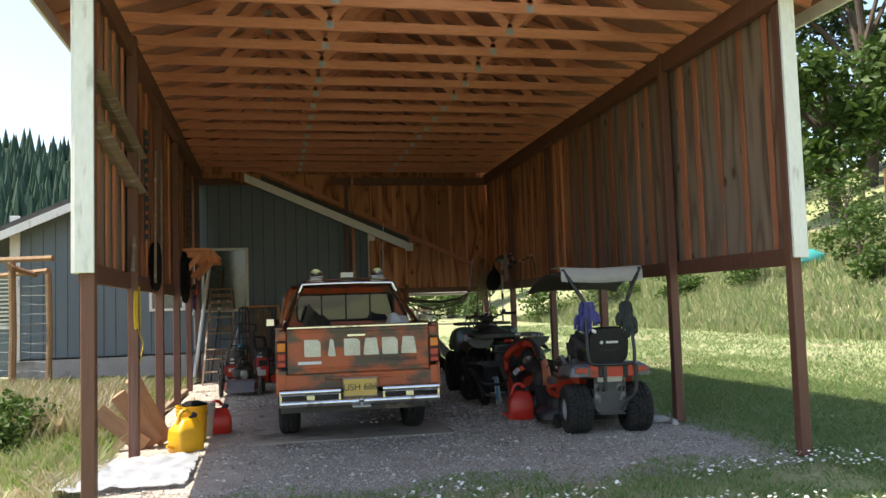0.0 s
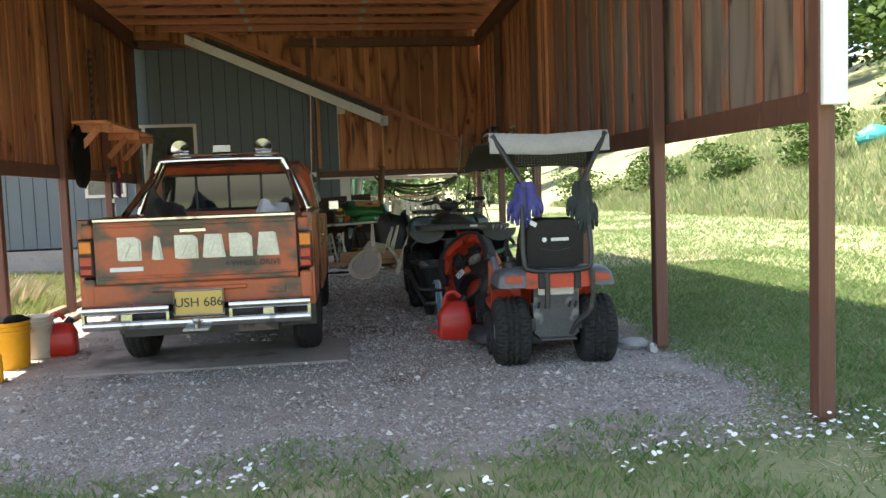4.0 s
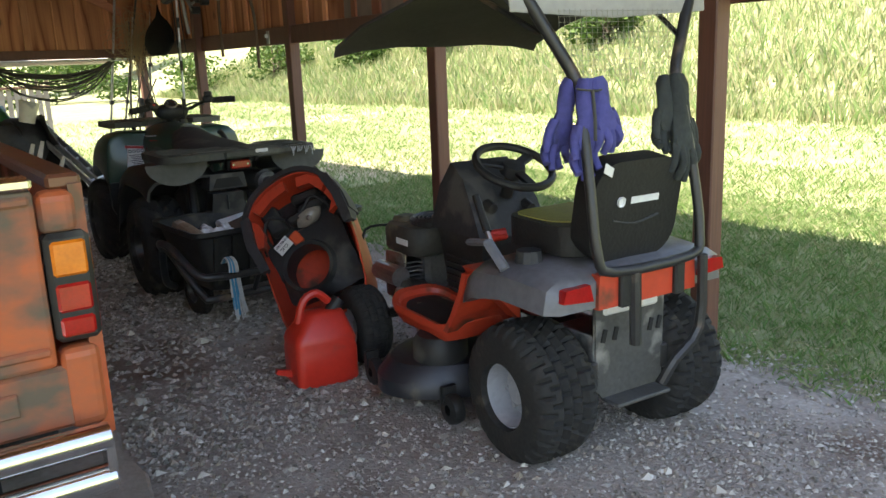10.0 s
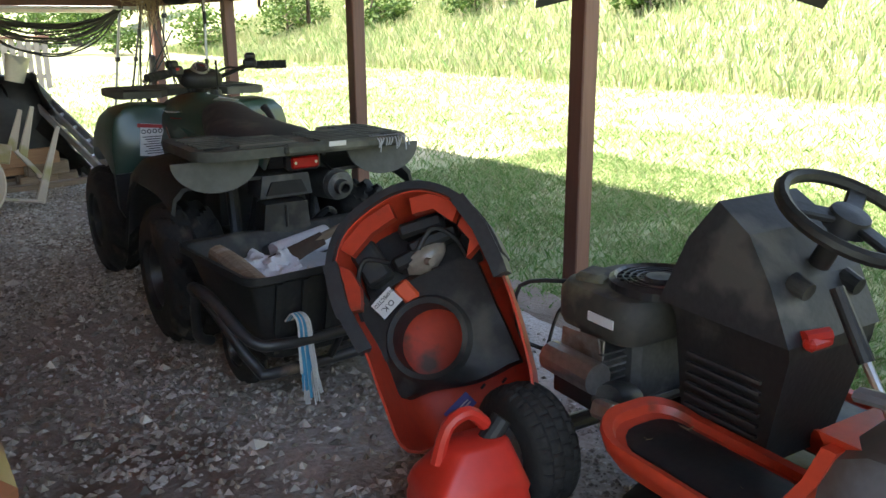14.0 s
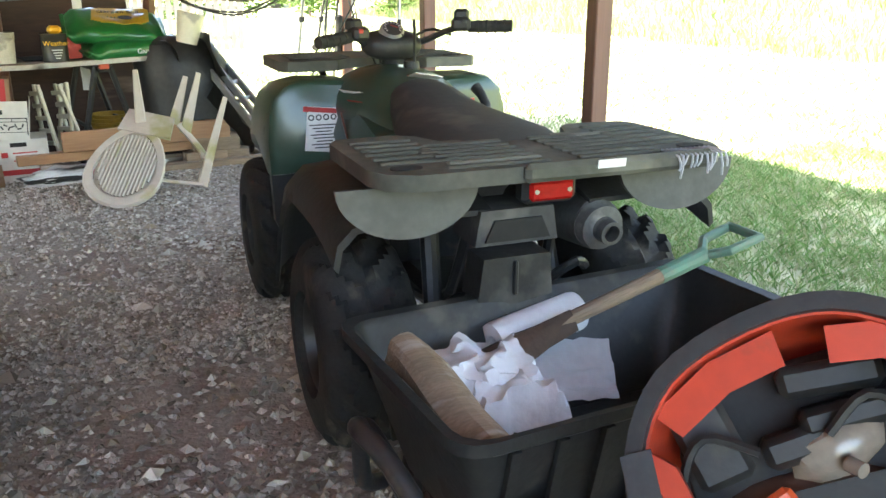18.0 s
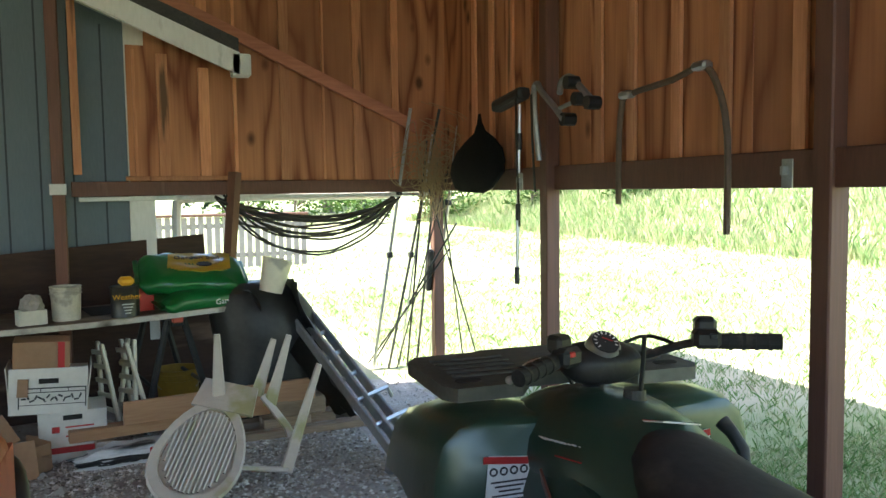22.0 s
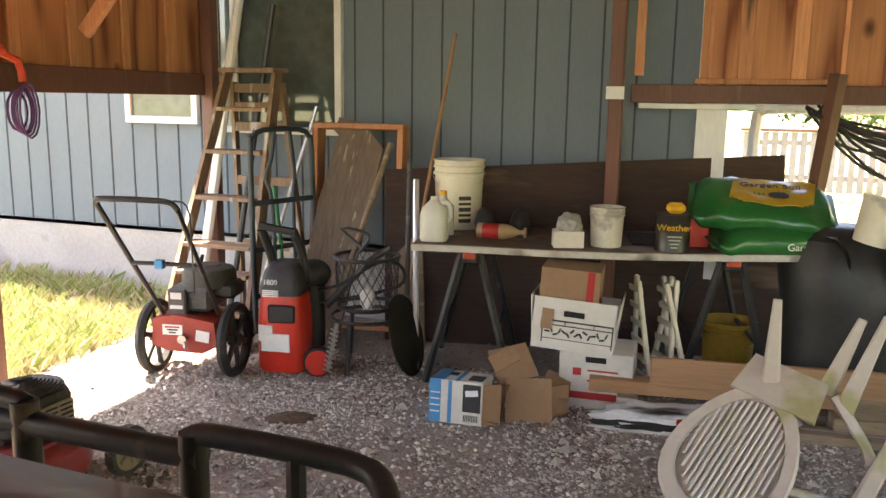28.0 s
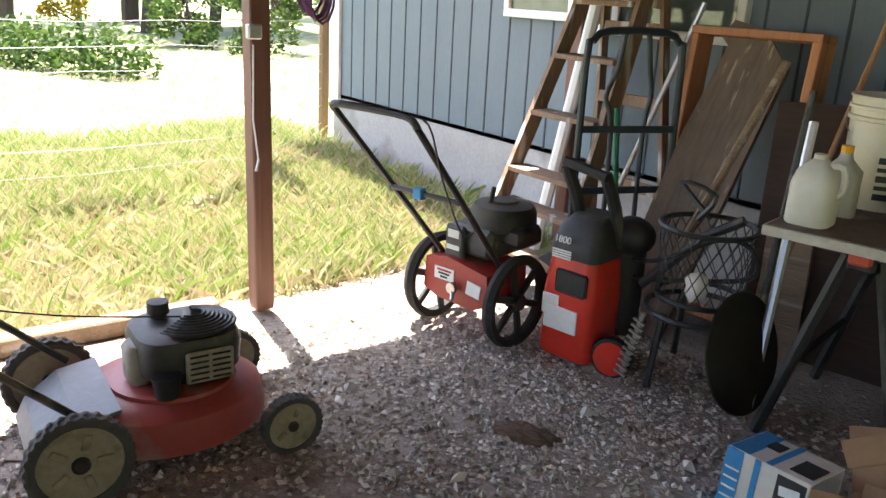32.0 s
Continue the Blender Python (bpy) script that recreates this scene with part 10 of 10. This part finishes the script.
def tree(x, y, h, r, leaf, label, seed, n=2600, size=0.22, low=0.3):
    rnd = rays(seed)
    z0 = ground_z(x, y) - 0.05
    root = thing("tree", label, "tree", pose(x, y, z0))
    b = B()
    tube(b, [(0, 0, 0), (0.1 * r * rnd.uniform(-1, 1), 0.1, h * 0.35), (0, 0, h * 0.75)], [h * 0.03, h * 0.024, h * 0.012], 8, k=3)
    cen = []
    for i in range(11):
        a, zz = rnd.uniform(0, 6.28), h * rnd.uniform(low, 0.95)
        q = r * rnd.uniform(0.35, 0.8) * (1.15 - abs(zz / h - 0.55))
        c = Vector((q * math.cos(a), q * math.sin(a), zz))
        tube(b, [(0, 0, zz * 0.6), c * 0.5 + Vector((0, 0, zz * 0.35)), c], [h * 0.012, h * 0.008, h * 0.004], 5)
        cen.append((c, r * rnd.uniform(0.28, 0.48)))
    part("trunk", b, BARK, root, smooth=True)
    vs, fs = leaf_cloud(rnd, cen, n, size)
    raw("crown", vs, fs, leaf, "", "", "", root)
    return root


def conifer(x, y, h, r, label, seed, n=1500):
    rnd = rays(seed)
    z0 = ground_z(x, y) - 0.1
    root = thing("conifer", label, "tree", pose(x, y, z0))
    b = B()
    tube(b, [(0, 0, 0), (0, 0, h * 0.5), (0, 0, h * 0.98)], [h * 0.018, h * 0.012, h * 0.003], 7, k=3)
    part("trunk", b, BARK, root, smooth=True)
    vs, fs = [], []
    for i in range(n):
        t = rnd.random() ** 0.8
        zz = h * (0.12 + 0.86 * t)
        q = r * (1 - t) ** 0.85 * rnd.uniform(0.15, 1.0) * (0.75 + 0.35 * math.sin(t * 40))
        a = rnd.uniform(0, 6.28)
        p = Vector((q * math.cos(a), q * math.sin(a), zz - 0.18 * q))
        d = Vector((math.cos(a), math.sin(a), -0.35))
        w = d.cross(Vector((0, 0, 1))).normalized()
        s = 0.42 * rnd.uniform(0.5, 1.3) * (1.1 - 0.6 * t)
        k = len(vs)
        vs += [p - d * s * 0.6, p + w * s * 0.4, p + d * s, p - w * s * 0.4 + Vector((0, 0, -0.12))]
        fs += [(k, k + 1, k + 2), (k, k + 2, k + 3)]
    raw("crown", vs, fs, NEEDLE, "", "", "", root)
    return root


# woods along the top of the right-hand bank
rnd = rays(21)
for i, (x, y, h, r, lf) in enumerate(((31, 22, 13, 5.0, LEAF_A), (34, 31, 15, 5.5, LEAF_D), (29, 37, 11, 4.5, LEAF_A), (36, 43, 16, 6, LEAF_A), (31, 52, 14, 5.5, LEAF_D), (26, 60, 12, 5, LEAF_A), (38, 58, 17, 6, LEAF_A), (22, 70, 13, 5, LEAF_D), (40, 27, 16, 5.5, LEAF_D), (14, 62, 11, 4.5, LEAF_A), (8, 66, 12, 5, LEAF_D), (42, 50, 18, 6, LEAF_D), (45, 38, 18, 6, LEAF_A), (33, 70, 15, 6, LEAF_D))):
    tree(x, y, h, r, lf, "leafy green tree on the bank above the lawn", 100 + i, 3400, 0.30, 0.12)
for i, (x, y, h, r) in enumerate(((17.5, 33, 1.6, 1.4), (19, 29, 2.2, 1.7), (16.5, 38, 1.8, 1.6), (21, 25.5, 2.0, 1.6), (18.5, 21.5, 1.2, 1.0), (24, 30, 2.6, 2.0), (14.5, 42, 2.0, 1.8), (11.5, 44, 1.8, 1.7), (9, 46, 2.2, 2.0), (6.5, 43, 1.8, 1.6), (24.5, 22, 1.6, 1.4), (27, 18, 2, 1.6))):
    tree(x, y, h, r, LEAF_A, "low green shrub on the grassy bank", 200 + i, 1300, 0.10, 0.15)
# yard to the left: red maple, yellow broom, hedge and trees
tree(-17.5, 15.6, 5.5, 3.2, LEAF_R, "dark red maple by the lane", 301, 3800, 0.13, 0.42)
tree(-19, 19.0, 6.0, 3.2, LEAF_R, "dark red maple by the lane", 302, 3000, 0.13, 0.42)
tree(-17.0, 16.9, 1.9, 0.75, LEAF_Y, "broom bush in yellow flower", 303, 2200, 0.06, 0.25)
for i, (x, y, h, r, lf) in enumerate(((-15.0, 18.6, 1.5, 0.9, LEAF_A), (-13.2, 19.5, 1.7, 1.0, LEAF_A), (-20, 14.0, 1.6, 1.1, LEAF_A), (-18.3, 13.0, 1.4, 1.0, LEAF_A), (-11.5, 20.6, 1.8, 1.2, LEAF_A), (-16.5, 11.5, 1.4, 1.0, LEAF_A))):
    tree(x, y, h, r, lf, "bright green garden shrub", 310 + i, 1700, 0.07, 0.1)
for i, (x, y, h, r, lf) in enumerate(((-24, 20, 9, 3.5, LEAF_D), (-22, 24, 10, 3.5, LEAF_D), (-26, 15, 9, 3.5, LEAF_D), (-18, 27, 10, 3.6, LEAF_D), (-25, 10, 8, 3.4, LEAF_D), (-14, 30, 11, 4, LEAF_D), (-28, 27, 12, 4, LEAF_D), (-21, 21.5, 6, 2.6, LEAF_A))):
    tree(x, y, h, r, lf, "tall dark green tree beyond the lane", 320 + i, 2600, 0.22, 0.08)
for i, (x, y, h, r) in enumerate(((-15.5, 43, 15, 3.2), (-19.5, 47, 17, 3.6), (-24, 44, 14, 3.2), (-30, 50, 16, 3.5))):
    conifer(x, y, h, r, "tall dark conifer behind the house", 340 + i, 1700)
# hedge row
vs, fs = leaf_cloud(rays(5), [(Vector((-14.5 + 0.55 * i - 0.1 * (i % 2), 16.2 + 0.62 * i * 0.5 - 3.2, 0.35)), 0.6) for i in range(-4, 10)], 5200, 0.07)
raw("hedge", vs, fs, LEAF_A, "stuff", "low bright green hedge along the lane", "hedge")
# wooded mountain far off on the left
mv, mf = [], []
W, H = 46, 14
for j in range(H):
    for i in range(W):
        x, y = -330 + i * 9.0, 190 + j * 16.0
        z = max(0.0, (j / H) * 150 * (0.35 + 0.65 * (1 - i / W)) ** 1.3 + 8 * noise.noise(Vector((x * 0.02, y * 0.02, 0)))) - 2
        mv.append((x, y, z))
for j in range(H - 1):
    for i in range(W - 1):
        k = j * W + i
        mf.append((k, k + 1, k + W + 1, k + W))
raw("backdrop", mv, mf, mat("far_wood_floor", (0.02, 0.045, 0.025), (0.035, 0.065, 0.035), 0.05, 1.0, bump=0), "structure", "wooded mountain slope far away", "mountain")
rnd = rays(77)
cv_, cf_ = [], []
for k in range(5200):
    i, j = rnd.uniform(0, W - 2), rnd.uniform(0.4, H - 1.05)
    a = int(j) * W + int(i)
    p = Vector(mv[a]) + (Vector(mv[a + 1]) - Vector(mv[a])) * (i % 1) + (Vector(mv[a + W]) - Vector(mv[a])) * (j % 1)
    h = rnd.uniform(7, 13)
    r = h * 0.2
    m0 = len(cv_)
    for t in range(5):
        q = 2 * math.pi * t / 5 + rnd.random()
        cv_.append((p.x + r * math.cos(q), p.y + r * math.sin(q), p.z))
    cv_.append((p.x, p.y, p.z + h))
    cf_ += [(m0 + t, m0 + (t + 1) % 5, m0 + 5) for t in range(5)]
raw("far_conifers", cv_, cf_, island_mat("far_conifer_green", [(0.025, 0.055, 0.035), (0.04, 0.08, 0.045), (0.03, 0.065, 0.05)], 0.9, 0), "stuff", "conifer woods on the far slope", "woods")


# ---- grass as blades ----
def blades(name, n, region, h0, h1, w, material, label, seed, clump=3, keep=None, lean=0.5):
    rs = np.random.RandomState(seed)
    x0, x1, y0, y1 = region
    vs, fs = [], []
    while len(fs) < n * 1:
        x, y = rs.uniform(x0, x1), rs.uniform(y0, y1)
        if keep and not keep(x, y, rs):
            continue
        for _ in range(clump):
            px, py = x + rs.normal(0, 0.03), y + rs.normal(0, 0.03)
            z = ground_z(px, py) - 0.015
            h = rs.uniform(h0, h1)
            a = rs.uniform(0, 6.283)
            dx, dy = math.cos(a) * w, math.sin(a) * w
            lx_, ly_ = rs.normal(0, lean) * h, rs.normal(0, lean) * h
            k = len(vs)
            vs += [(px - dx, py - dy, z), (px + dx, py + dy, z), (px + lx_ * 0.4 + dx * 0.6, py + ly_ * 0.4 + dy * 0.6, z + h * 0.6), (px + lx_, py + ly_, z + h)]
            fs += [(k, k + 1, k + 2), (k, k + 2, k + 3)]
    return raw(name, vs, fs, material, "stuff", label, "grass")


GB = island_mat("grass_blades", [(0.09, 0.18, 0.045), (0.14, 0.24, 0.07), (0.21, 0.27, 0.11), (0.32, 0.31, 0.19)], 0.6, 0, trans=0.3)
GT = island_mat("tall_grass_blades", [(0.11, 0.19, 0.06), (0.18, 0.26, 0.09), (0.36, 0.33, 0.20), (0.26, 0.30, 0.13)], 0.6, 0, trans=0.3)
GD = island_mat("dry_grass_blades", [(0.58, 0.50, 0.33), (0.46, 0.37, 0.24), (0.30, 0.34, 0.15), (0.66, 0.60, 0.45)], 0.7, 0, trans=0.25)


GY = island_mat("yard_blade", [(0.17, 0.27, 0.06), (0.26, 0.34, 0.10), (0.46, 0.44, 0.26), (0.36, 0.36, 0.16)], 0.7, 0, trans=0.35)


def off_gravel(x, y, rs):
    return not (-0.75 < x < 4.45 + 0.25 * math.sin(y * 3) and 6.35 + 0.2 * math.sin(x * 4) < y < 16.2)


blades("lawn_grass", 150000, (4.5, 9.5, 4.2, 22), 0.03, 0.075, 0.0035, GB, "short green lawn grass", 1, keep=lambda x, y, rs: rs.rand() < 1.2 / (1 + 0.16 * max(0, y - 9)))
blades("short_turf", 250000, (4.35, 7.8, 4.6, 13.6), 0.015, 0.045, 0.0028, GB, "dense short grass and clover in the shade", 21, clump=7, keep=lambda x, y, rs: x > 4.4 + 0.5 * rs.rand() and rs.rand() < 0.55 + 0.6 * noise.noise(Vector((x * 1.5, y * 1.5, 11))), lean=0.7)
blades("lawn_grass", 60000, (9.5, 14.6, 6, 36), 0.04, 0.09, 0.006, GB, "short green lawn grass", 2)
blades("lawn_grass", 46000, (-0.9, 4.9, 3.6, 6.5), 0.03, 0.07, 0.0032, GB, "short green lawn grass at the front", 3, keep=lambda x, y, rs: off_gravel(x, y, rs) and rs.rand() < 0.35 + 0.65 * (noise.noise(Vector((x * 1.3, y * 1.3, 0))) > -0.1))
blades("lawn_grass", 16000, (2.4, 9.5, 16.2, 30), 0.04, 0.09, 0.006, GB, "short green lawn grass behind the carport", 4)
blades("bank_grass", 150000, (14.0, 26.0, 8, 46), 0.15, 0.45, 0.010, GT, "tall pale grass on the bank", 5, keep=lambda x, y, rs: rs.rand() < 1.0 / (1 + 0.12 * max(0, x - 14.5)), lean=0.25)
blades("yard_grass", 90000, (-5.0, -1.02, 6.8, 16.0), 0.05, 0.20, 0.0019, GY, "tall rough grass beside the carport", 6, keep=lambda x, y, rs: rs.rand() < (0.05 if y < 12 else 0.3) + (0.12 if y < 12 else 0.7) * (noise.noise(Vector((x * 0.8, y * 0.8, 3))) > -0.1), lean=0.4)
blades("dry_grass", 110000, (-4.2, -1.02, 6.6, 15.9), 0.03, 0.17, 0.0013, GD, "dry straw-coloured grass", 7, keep=lambda x, y, rs: noise.noise(Vector((x * 0.8, y * 0.8, 9))) > -0.25, lean=0.6)
blades("dry_weeds", 26000, (-4.4, -1.35, 7.8, 12.4), 0.15, 0.5, 0.0015, GD, "tall dry brown weeds beside the fence", 17, clump=2, keep=lambda x, y, rs: noise.noise(Vector((x * 0.9, y * 0.7, 21))) > -0.1, lean=0.35)
blades("fresh_weeds", 22000, (-3.2, -1.05, 7.4, 12.4), 0.08, 0.26, 0.002, GY, "bright green weeds and grass by the posts", 18, clump=2, keep=lambda x, y, rs: noise.noise(Vector((x * 0.9, y * 0.7, 33))) > -0.15, lean=0.4)
blades("lane_grass", 16000, (-14, -5, 8, 20), 0.03, 0.10, 0.008, GD, "sparse dry grass on the lane", 8)
blades("edge_straw", 14000, (4.1, 5.0, 5.4, 14.0), 0.01, 0.022, 0.0025, GD, "dry cut grass at the gravel's edge", 9, lean=3.0)
# daisies
rs = np.random.RandomState(12)
dv, df = [], []
for k in range(1100):
    t = rs.rand()
    x, y = 1.2 + 3.6 * rs.rand(), 4.3 + 1.9 * rs.rand()
    if noise.noise(Vector((x * 1.1, y * 1.6, 4))) < -0.05 or not off_gravel(x, y, rs):
        continue
    z = ground_z(x, y) + rs.uniform(0.05, 0.085)
    m0 = len(dv)
    r = rs.uniform(0.009, 0.015)
    dv.append((x, y, z + 0.003))
    tx, ty = rs.normal(0, 0.3), rs.normal(0, 0.3)
    for q in range(8):
        a = 2 * math.pi * q / 8
        dv.append((x + r * math.cos(a), y + r * math.sin(a), z + r * (tx * math.cos(a) + ty * math.sin(a))))
    df += [(m0, m0 + 1 + q, m0 + 1 + (q + 1) % 8) for q in range(8)]
raw("daisies", dv, df, mat("daisy_petal", (0.82, 0.82, 0.80), (0.74, 0.74, 0.70), 20, 0.7, bump=0), "stuff", "small white daisies in the lawn", "flowers")
rs = np.random.RandomState(13)
bush = [(Vector((-2.3 + 0.5 * rs.rand(), 8.1 + 0.9 * rs.rand(), 0.15 + 0.35 * rs.rand())), 0.28) for _ in range(9)]
vs, fs = leaf_cloud(rays(14), bush, 2600, 0.035)
tagged(raw("weed_bush", vs, fs, LEAF_A, "stuff", "leafy green weeds beside the post", "weeds"))

# ---- gravel stones ----
OCT = np.array([(1, 0, 0), (-1, 0, 0), (0, 1, 0), (0, -1, 0), (0, 0, 1), (0, 0, -0.5)], float)
OF = np.array([(0, 2, 4), (2, 1, 4), (1, 3, 4), (3, 0, 4), (2, 0, 5), (1, 2, 5), (3, 1, 5), (0, 3, 5)])


def stones(name, zones, seed, cols, label, on_slab=True):
    rs = np.random.RandomState(seed)
    V, F, k = [], [], 0
    for (x0, x1, y0, y1), n, s0, s1 in zones:
        x, y = rs.uniform(x0, x1, n), rs.uniform(y0, y1, n)
        s = s0 + (s1 - s0) * rs.rand(n) ** 2
        thin = np.array([noise.noise(Vector((a * 1.2, b_ * 1.2, 6))) > -0.2 for a, b_ in zip(x, y)]) | (s > s0 + 0.55 * (s1 - s0))
        thin &= ~((np.abs(x - 1.2) < 1.0) & (np.abs(y - 8.9) < 0.48) & (rs.rand(n) < 0.85))
        x, y, s = x[thin], y[thin], s[thin]
        n = len(x)
        P = OCT[None] * (s[:, None] * np.stack([rs.uniform(0.7, 1.3, n), rs.uniform(0.7, 1.3, n), rs.uniform(0.45, 0.8, n)], 1))[:, None, :] * (1 + 0.28 * rs.randn(n, 6, 1))
        a = rs.uniform(0, 6.283, n)
        c, d = np.cos(a)[:, None], np.sin(a)[:, None]
        X = np.stack([x[:, None] + c * P[:, :, 0] - d * P[:, :, 1], y[:, None] + d * P[:, :, 0] + c * P[:, :, 1], 0.006 + P[:, :, 2] + (s * 0.2)[:, None]], 2)
        V.append(X.reshape(-1, 3))
        F.append((OF[None] + (k + 6 * np.arange(n))[:, None, None]).reshape(-1, 3))
        k += 6 * n
    raw(name, np.concatenate(V).tolist(), np.concatenate(F).tolist(), island_mat(name + "_stone", cols, 0.9, 0.3, 60), "stuff", label, "gravel")


stones("fine_gravel", [((-0.75, 4.3, 6.4, 16.1), 22000, 0.005, 0.014), ((0.2, 4.2, 6.2, 9.2), 26000, 0.004, 0.011), ((1.9, 3.4, 8.6, 12.0), 11000, 0.007, 0.020), ((3.5, 4.75, 6.0, 9.6), 11000, 0.004, 0.012), ((-0.6, 4.3, 5.9, 6.6), 5000, 0.004, 0.012)], 31,
       [(0.42, 0.385, 0.34), (0.24, 0.21, 0.18), (0.52, 0.485, 0.44), (0.13, 0.115, 0.095), (0.35, 0.295, 0.24)], "loose grey gravel")
stones("coarse_gravel", [((-0.6, 3.6, 11.6, 15.4), 52000, 0.006, 0.016), ((-0.5, 4.0, 6.4, 8.6), 1500, 0.008, 0.022), ((-0.6, 3.0, 9.3, 15.0), 350, 0.02, 0.036)], 32,
       [(0.52, 0.48, 0.42), (0.31, 0.28, 0.24), (0.68, 0.65, 0.58), (0.14, 0.12, 0.10), (0.46, 0.39, 0.31)], "coarse crushed grey stones")

# ---- fences ----
# picket colour is darkened to grey to carry the shade on the fence
PICK = mat("weathered_picket", (0.25, 0.22, 0.215), (0.18, 0.15, 0.14), 5, 0.7, bump=0.1)
pf_ = thing("picket_fence", "picket fence coloured grey for shade, with a brown top rail", "fence", pose(0, 25.5, 0))
me = mesh_of("picket", (lambda q: (bx(q, (0.10, 0.02, 0.95), (0, 0, 0.475), bev=0.006), q)[1])(B()), PICK)
x = 2.7
while x < 5.35:
    piece("picket", me, pf_, Matrix.Translation((x, 0, 0.12)))
    x += 0.145
for z in (0.35, 0.9):
    b = B()
    bx(b, (2.75, 0.04, 0.08), (4.0, 0.03, z), bev=0.005)
    part("rail", b, PICK, pf_)
b = B()
bx(b, (2.8, 0.14, 0.05), (4.0, 0.0, 1.10), bev=0.006)
part("top_rail", b, STAIN, pf_)
wf = thing("wire_fence", "wire garden fence on rough wooden posts", "fence")
FP = [(-4.45, 16.25), (-3.20, 15.10), (-3.05, 12.6), (-2.9, 10.4)]
RAW = mat("raw_post_wood", (0.30, 0.19, 0.10), (0.20, 0.125, 0.07), 4, 0.85, stretch=(3, 3, 0.5), fine=24, bump=0.3)
for x, y in FP:
    b = B()
    tube(b, [(x, y, 0), (x + 0.02, y, 1.0), (x, y, 2.05)], 0.05, 8)
    part("fence_post", b, RAW, wf)
for a, c in zip(FP, FP[1:]):
    for i in range(11):
        z = 0.2 + i * 0.16
        b = B()
        pts = [(a[0] + (c[0] - a[0]) * t, a[1] + (c[1] - a[1]) * t, z + 0.012 * math.sin(9 * t + i)) for t in (0, 0.25, 0.5, 0.75, 1)]
        tube(b, pts, 0.0022, 4)
        part("wire", b, GALV, wf)
for p0, p1 in (((-4.6, 16.3, 2.0), (-3.0, 14.3, 2.0)), ((-3.35, 14.9, 1.96), (-3.0, 12.3, 1.96)), ((-4.6, 13.2, 2.08), (-2.5, 12.5, 2.08))):
    b = B()
    tube(b, [p0, p1], 0.045, 6)
    part("top_rail", b, RAW, wf)
tt = thing("teal_tarp", "small teal tarp heap on the hillside", "tarp", pose(21.0, 28.5, ground_z(21.0, 28.5)))
b = B()
blob(b, (0.7, 0.5, 0.4), (0, 0, 0.2), 14, 0.4, 2)
part("tarp_cloth", b, mat("teal_tarp_cloth", (0.03, 0.30, 0.28), (0.03, 0.22, 0.22), 4, 0.5, bump=0.1), tt, smooth=True)
for i in range(5):
    b = B()
    x, y = 30.0 + i * 1.3, 33 + 3.2 * i
    tube(b, [(x, y, ground_z(x, y) - 0.1), (x, y, ground_z(x, y) + 1.6)], 0.07, 6)
    tagged(part("fence_post", b, RAW), "wooden fence post on the hill", "post", "hill fence posts")
# porch wing of the house
b = B()
bx(b, (2.6, 0.15, 2.5), (-5.3, 18.2, 1.35))
part("porch_wall", b, SIDING, house)
b = B()
bx(b, (0.9, 0.03, 1.0), (-5.0, 18.11, 1.6))
pwn = part("window", b, GLASS, house, "dark porch window")
b = B()
for i in range(12):
    bx(b, (0.86, 0.02, 0.03), (-5.0, 18.09, 1.15 + i * 0.08))
for cx0, cz0, sx, sz in ((-5.0, 2.12, 1.0, 0.07), (-5.0, 1.08, 1.0, 0.07), (-5.47, 1.6, 0.07, 1.0), (-4.53, 1.6, 0.07, 1.0)):
    bx(b, (sx, 0.05, sz), (cx0, 18.09, cz0))
part("frame", b, WHITE, pwn)

# bare soil along the drip line of the roof edge
N1, N2 = 150, 8
sv = [(4.50 + (0.42 + 0.30 * noise.noise(Vector((0.0, 1.7 * (8.3 + 7.5 * i / N1), 2)))) * (j / N2 - 0.5) + 0.10 * noise.noise(Vector((j * 0.4, 5.0 * (8.3 + 7.5 * i / N1), 5))), 8.3 + 7.5 * i / N1, 0.008 + 0.008 * (1 - (2 * j / N2 - 1) ** 2) * (0.6 + 0.4 * noise.noise(Vector((j * 0.9, i * 0.5, 1)))) - (0.022 if j in (0, N2) else 0)) for i in range(N1 + 1) for j in range(N2 + 1)]
sf = [(i * (N2 + 1) + j, (i + 1) * (N2 + 1) + j, (i + 1) * (N2 + 1) + j + 1, i * (N2 + 1) + j + 1) for i in range(N1) for j in range(N2)]
raw("soil_strip", sv, sf, mat("brown_soil", (0.24, 0.185, 0.14), (0.15, 0.11, 0.08), 6, 0.95, bump=0.8, fine=50, c3=(0.32, 0.28, 0.20), spot=0.25, spot_scale=2, bscale=70), "structure", "bare brown soil along the posts", "soil")
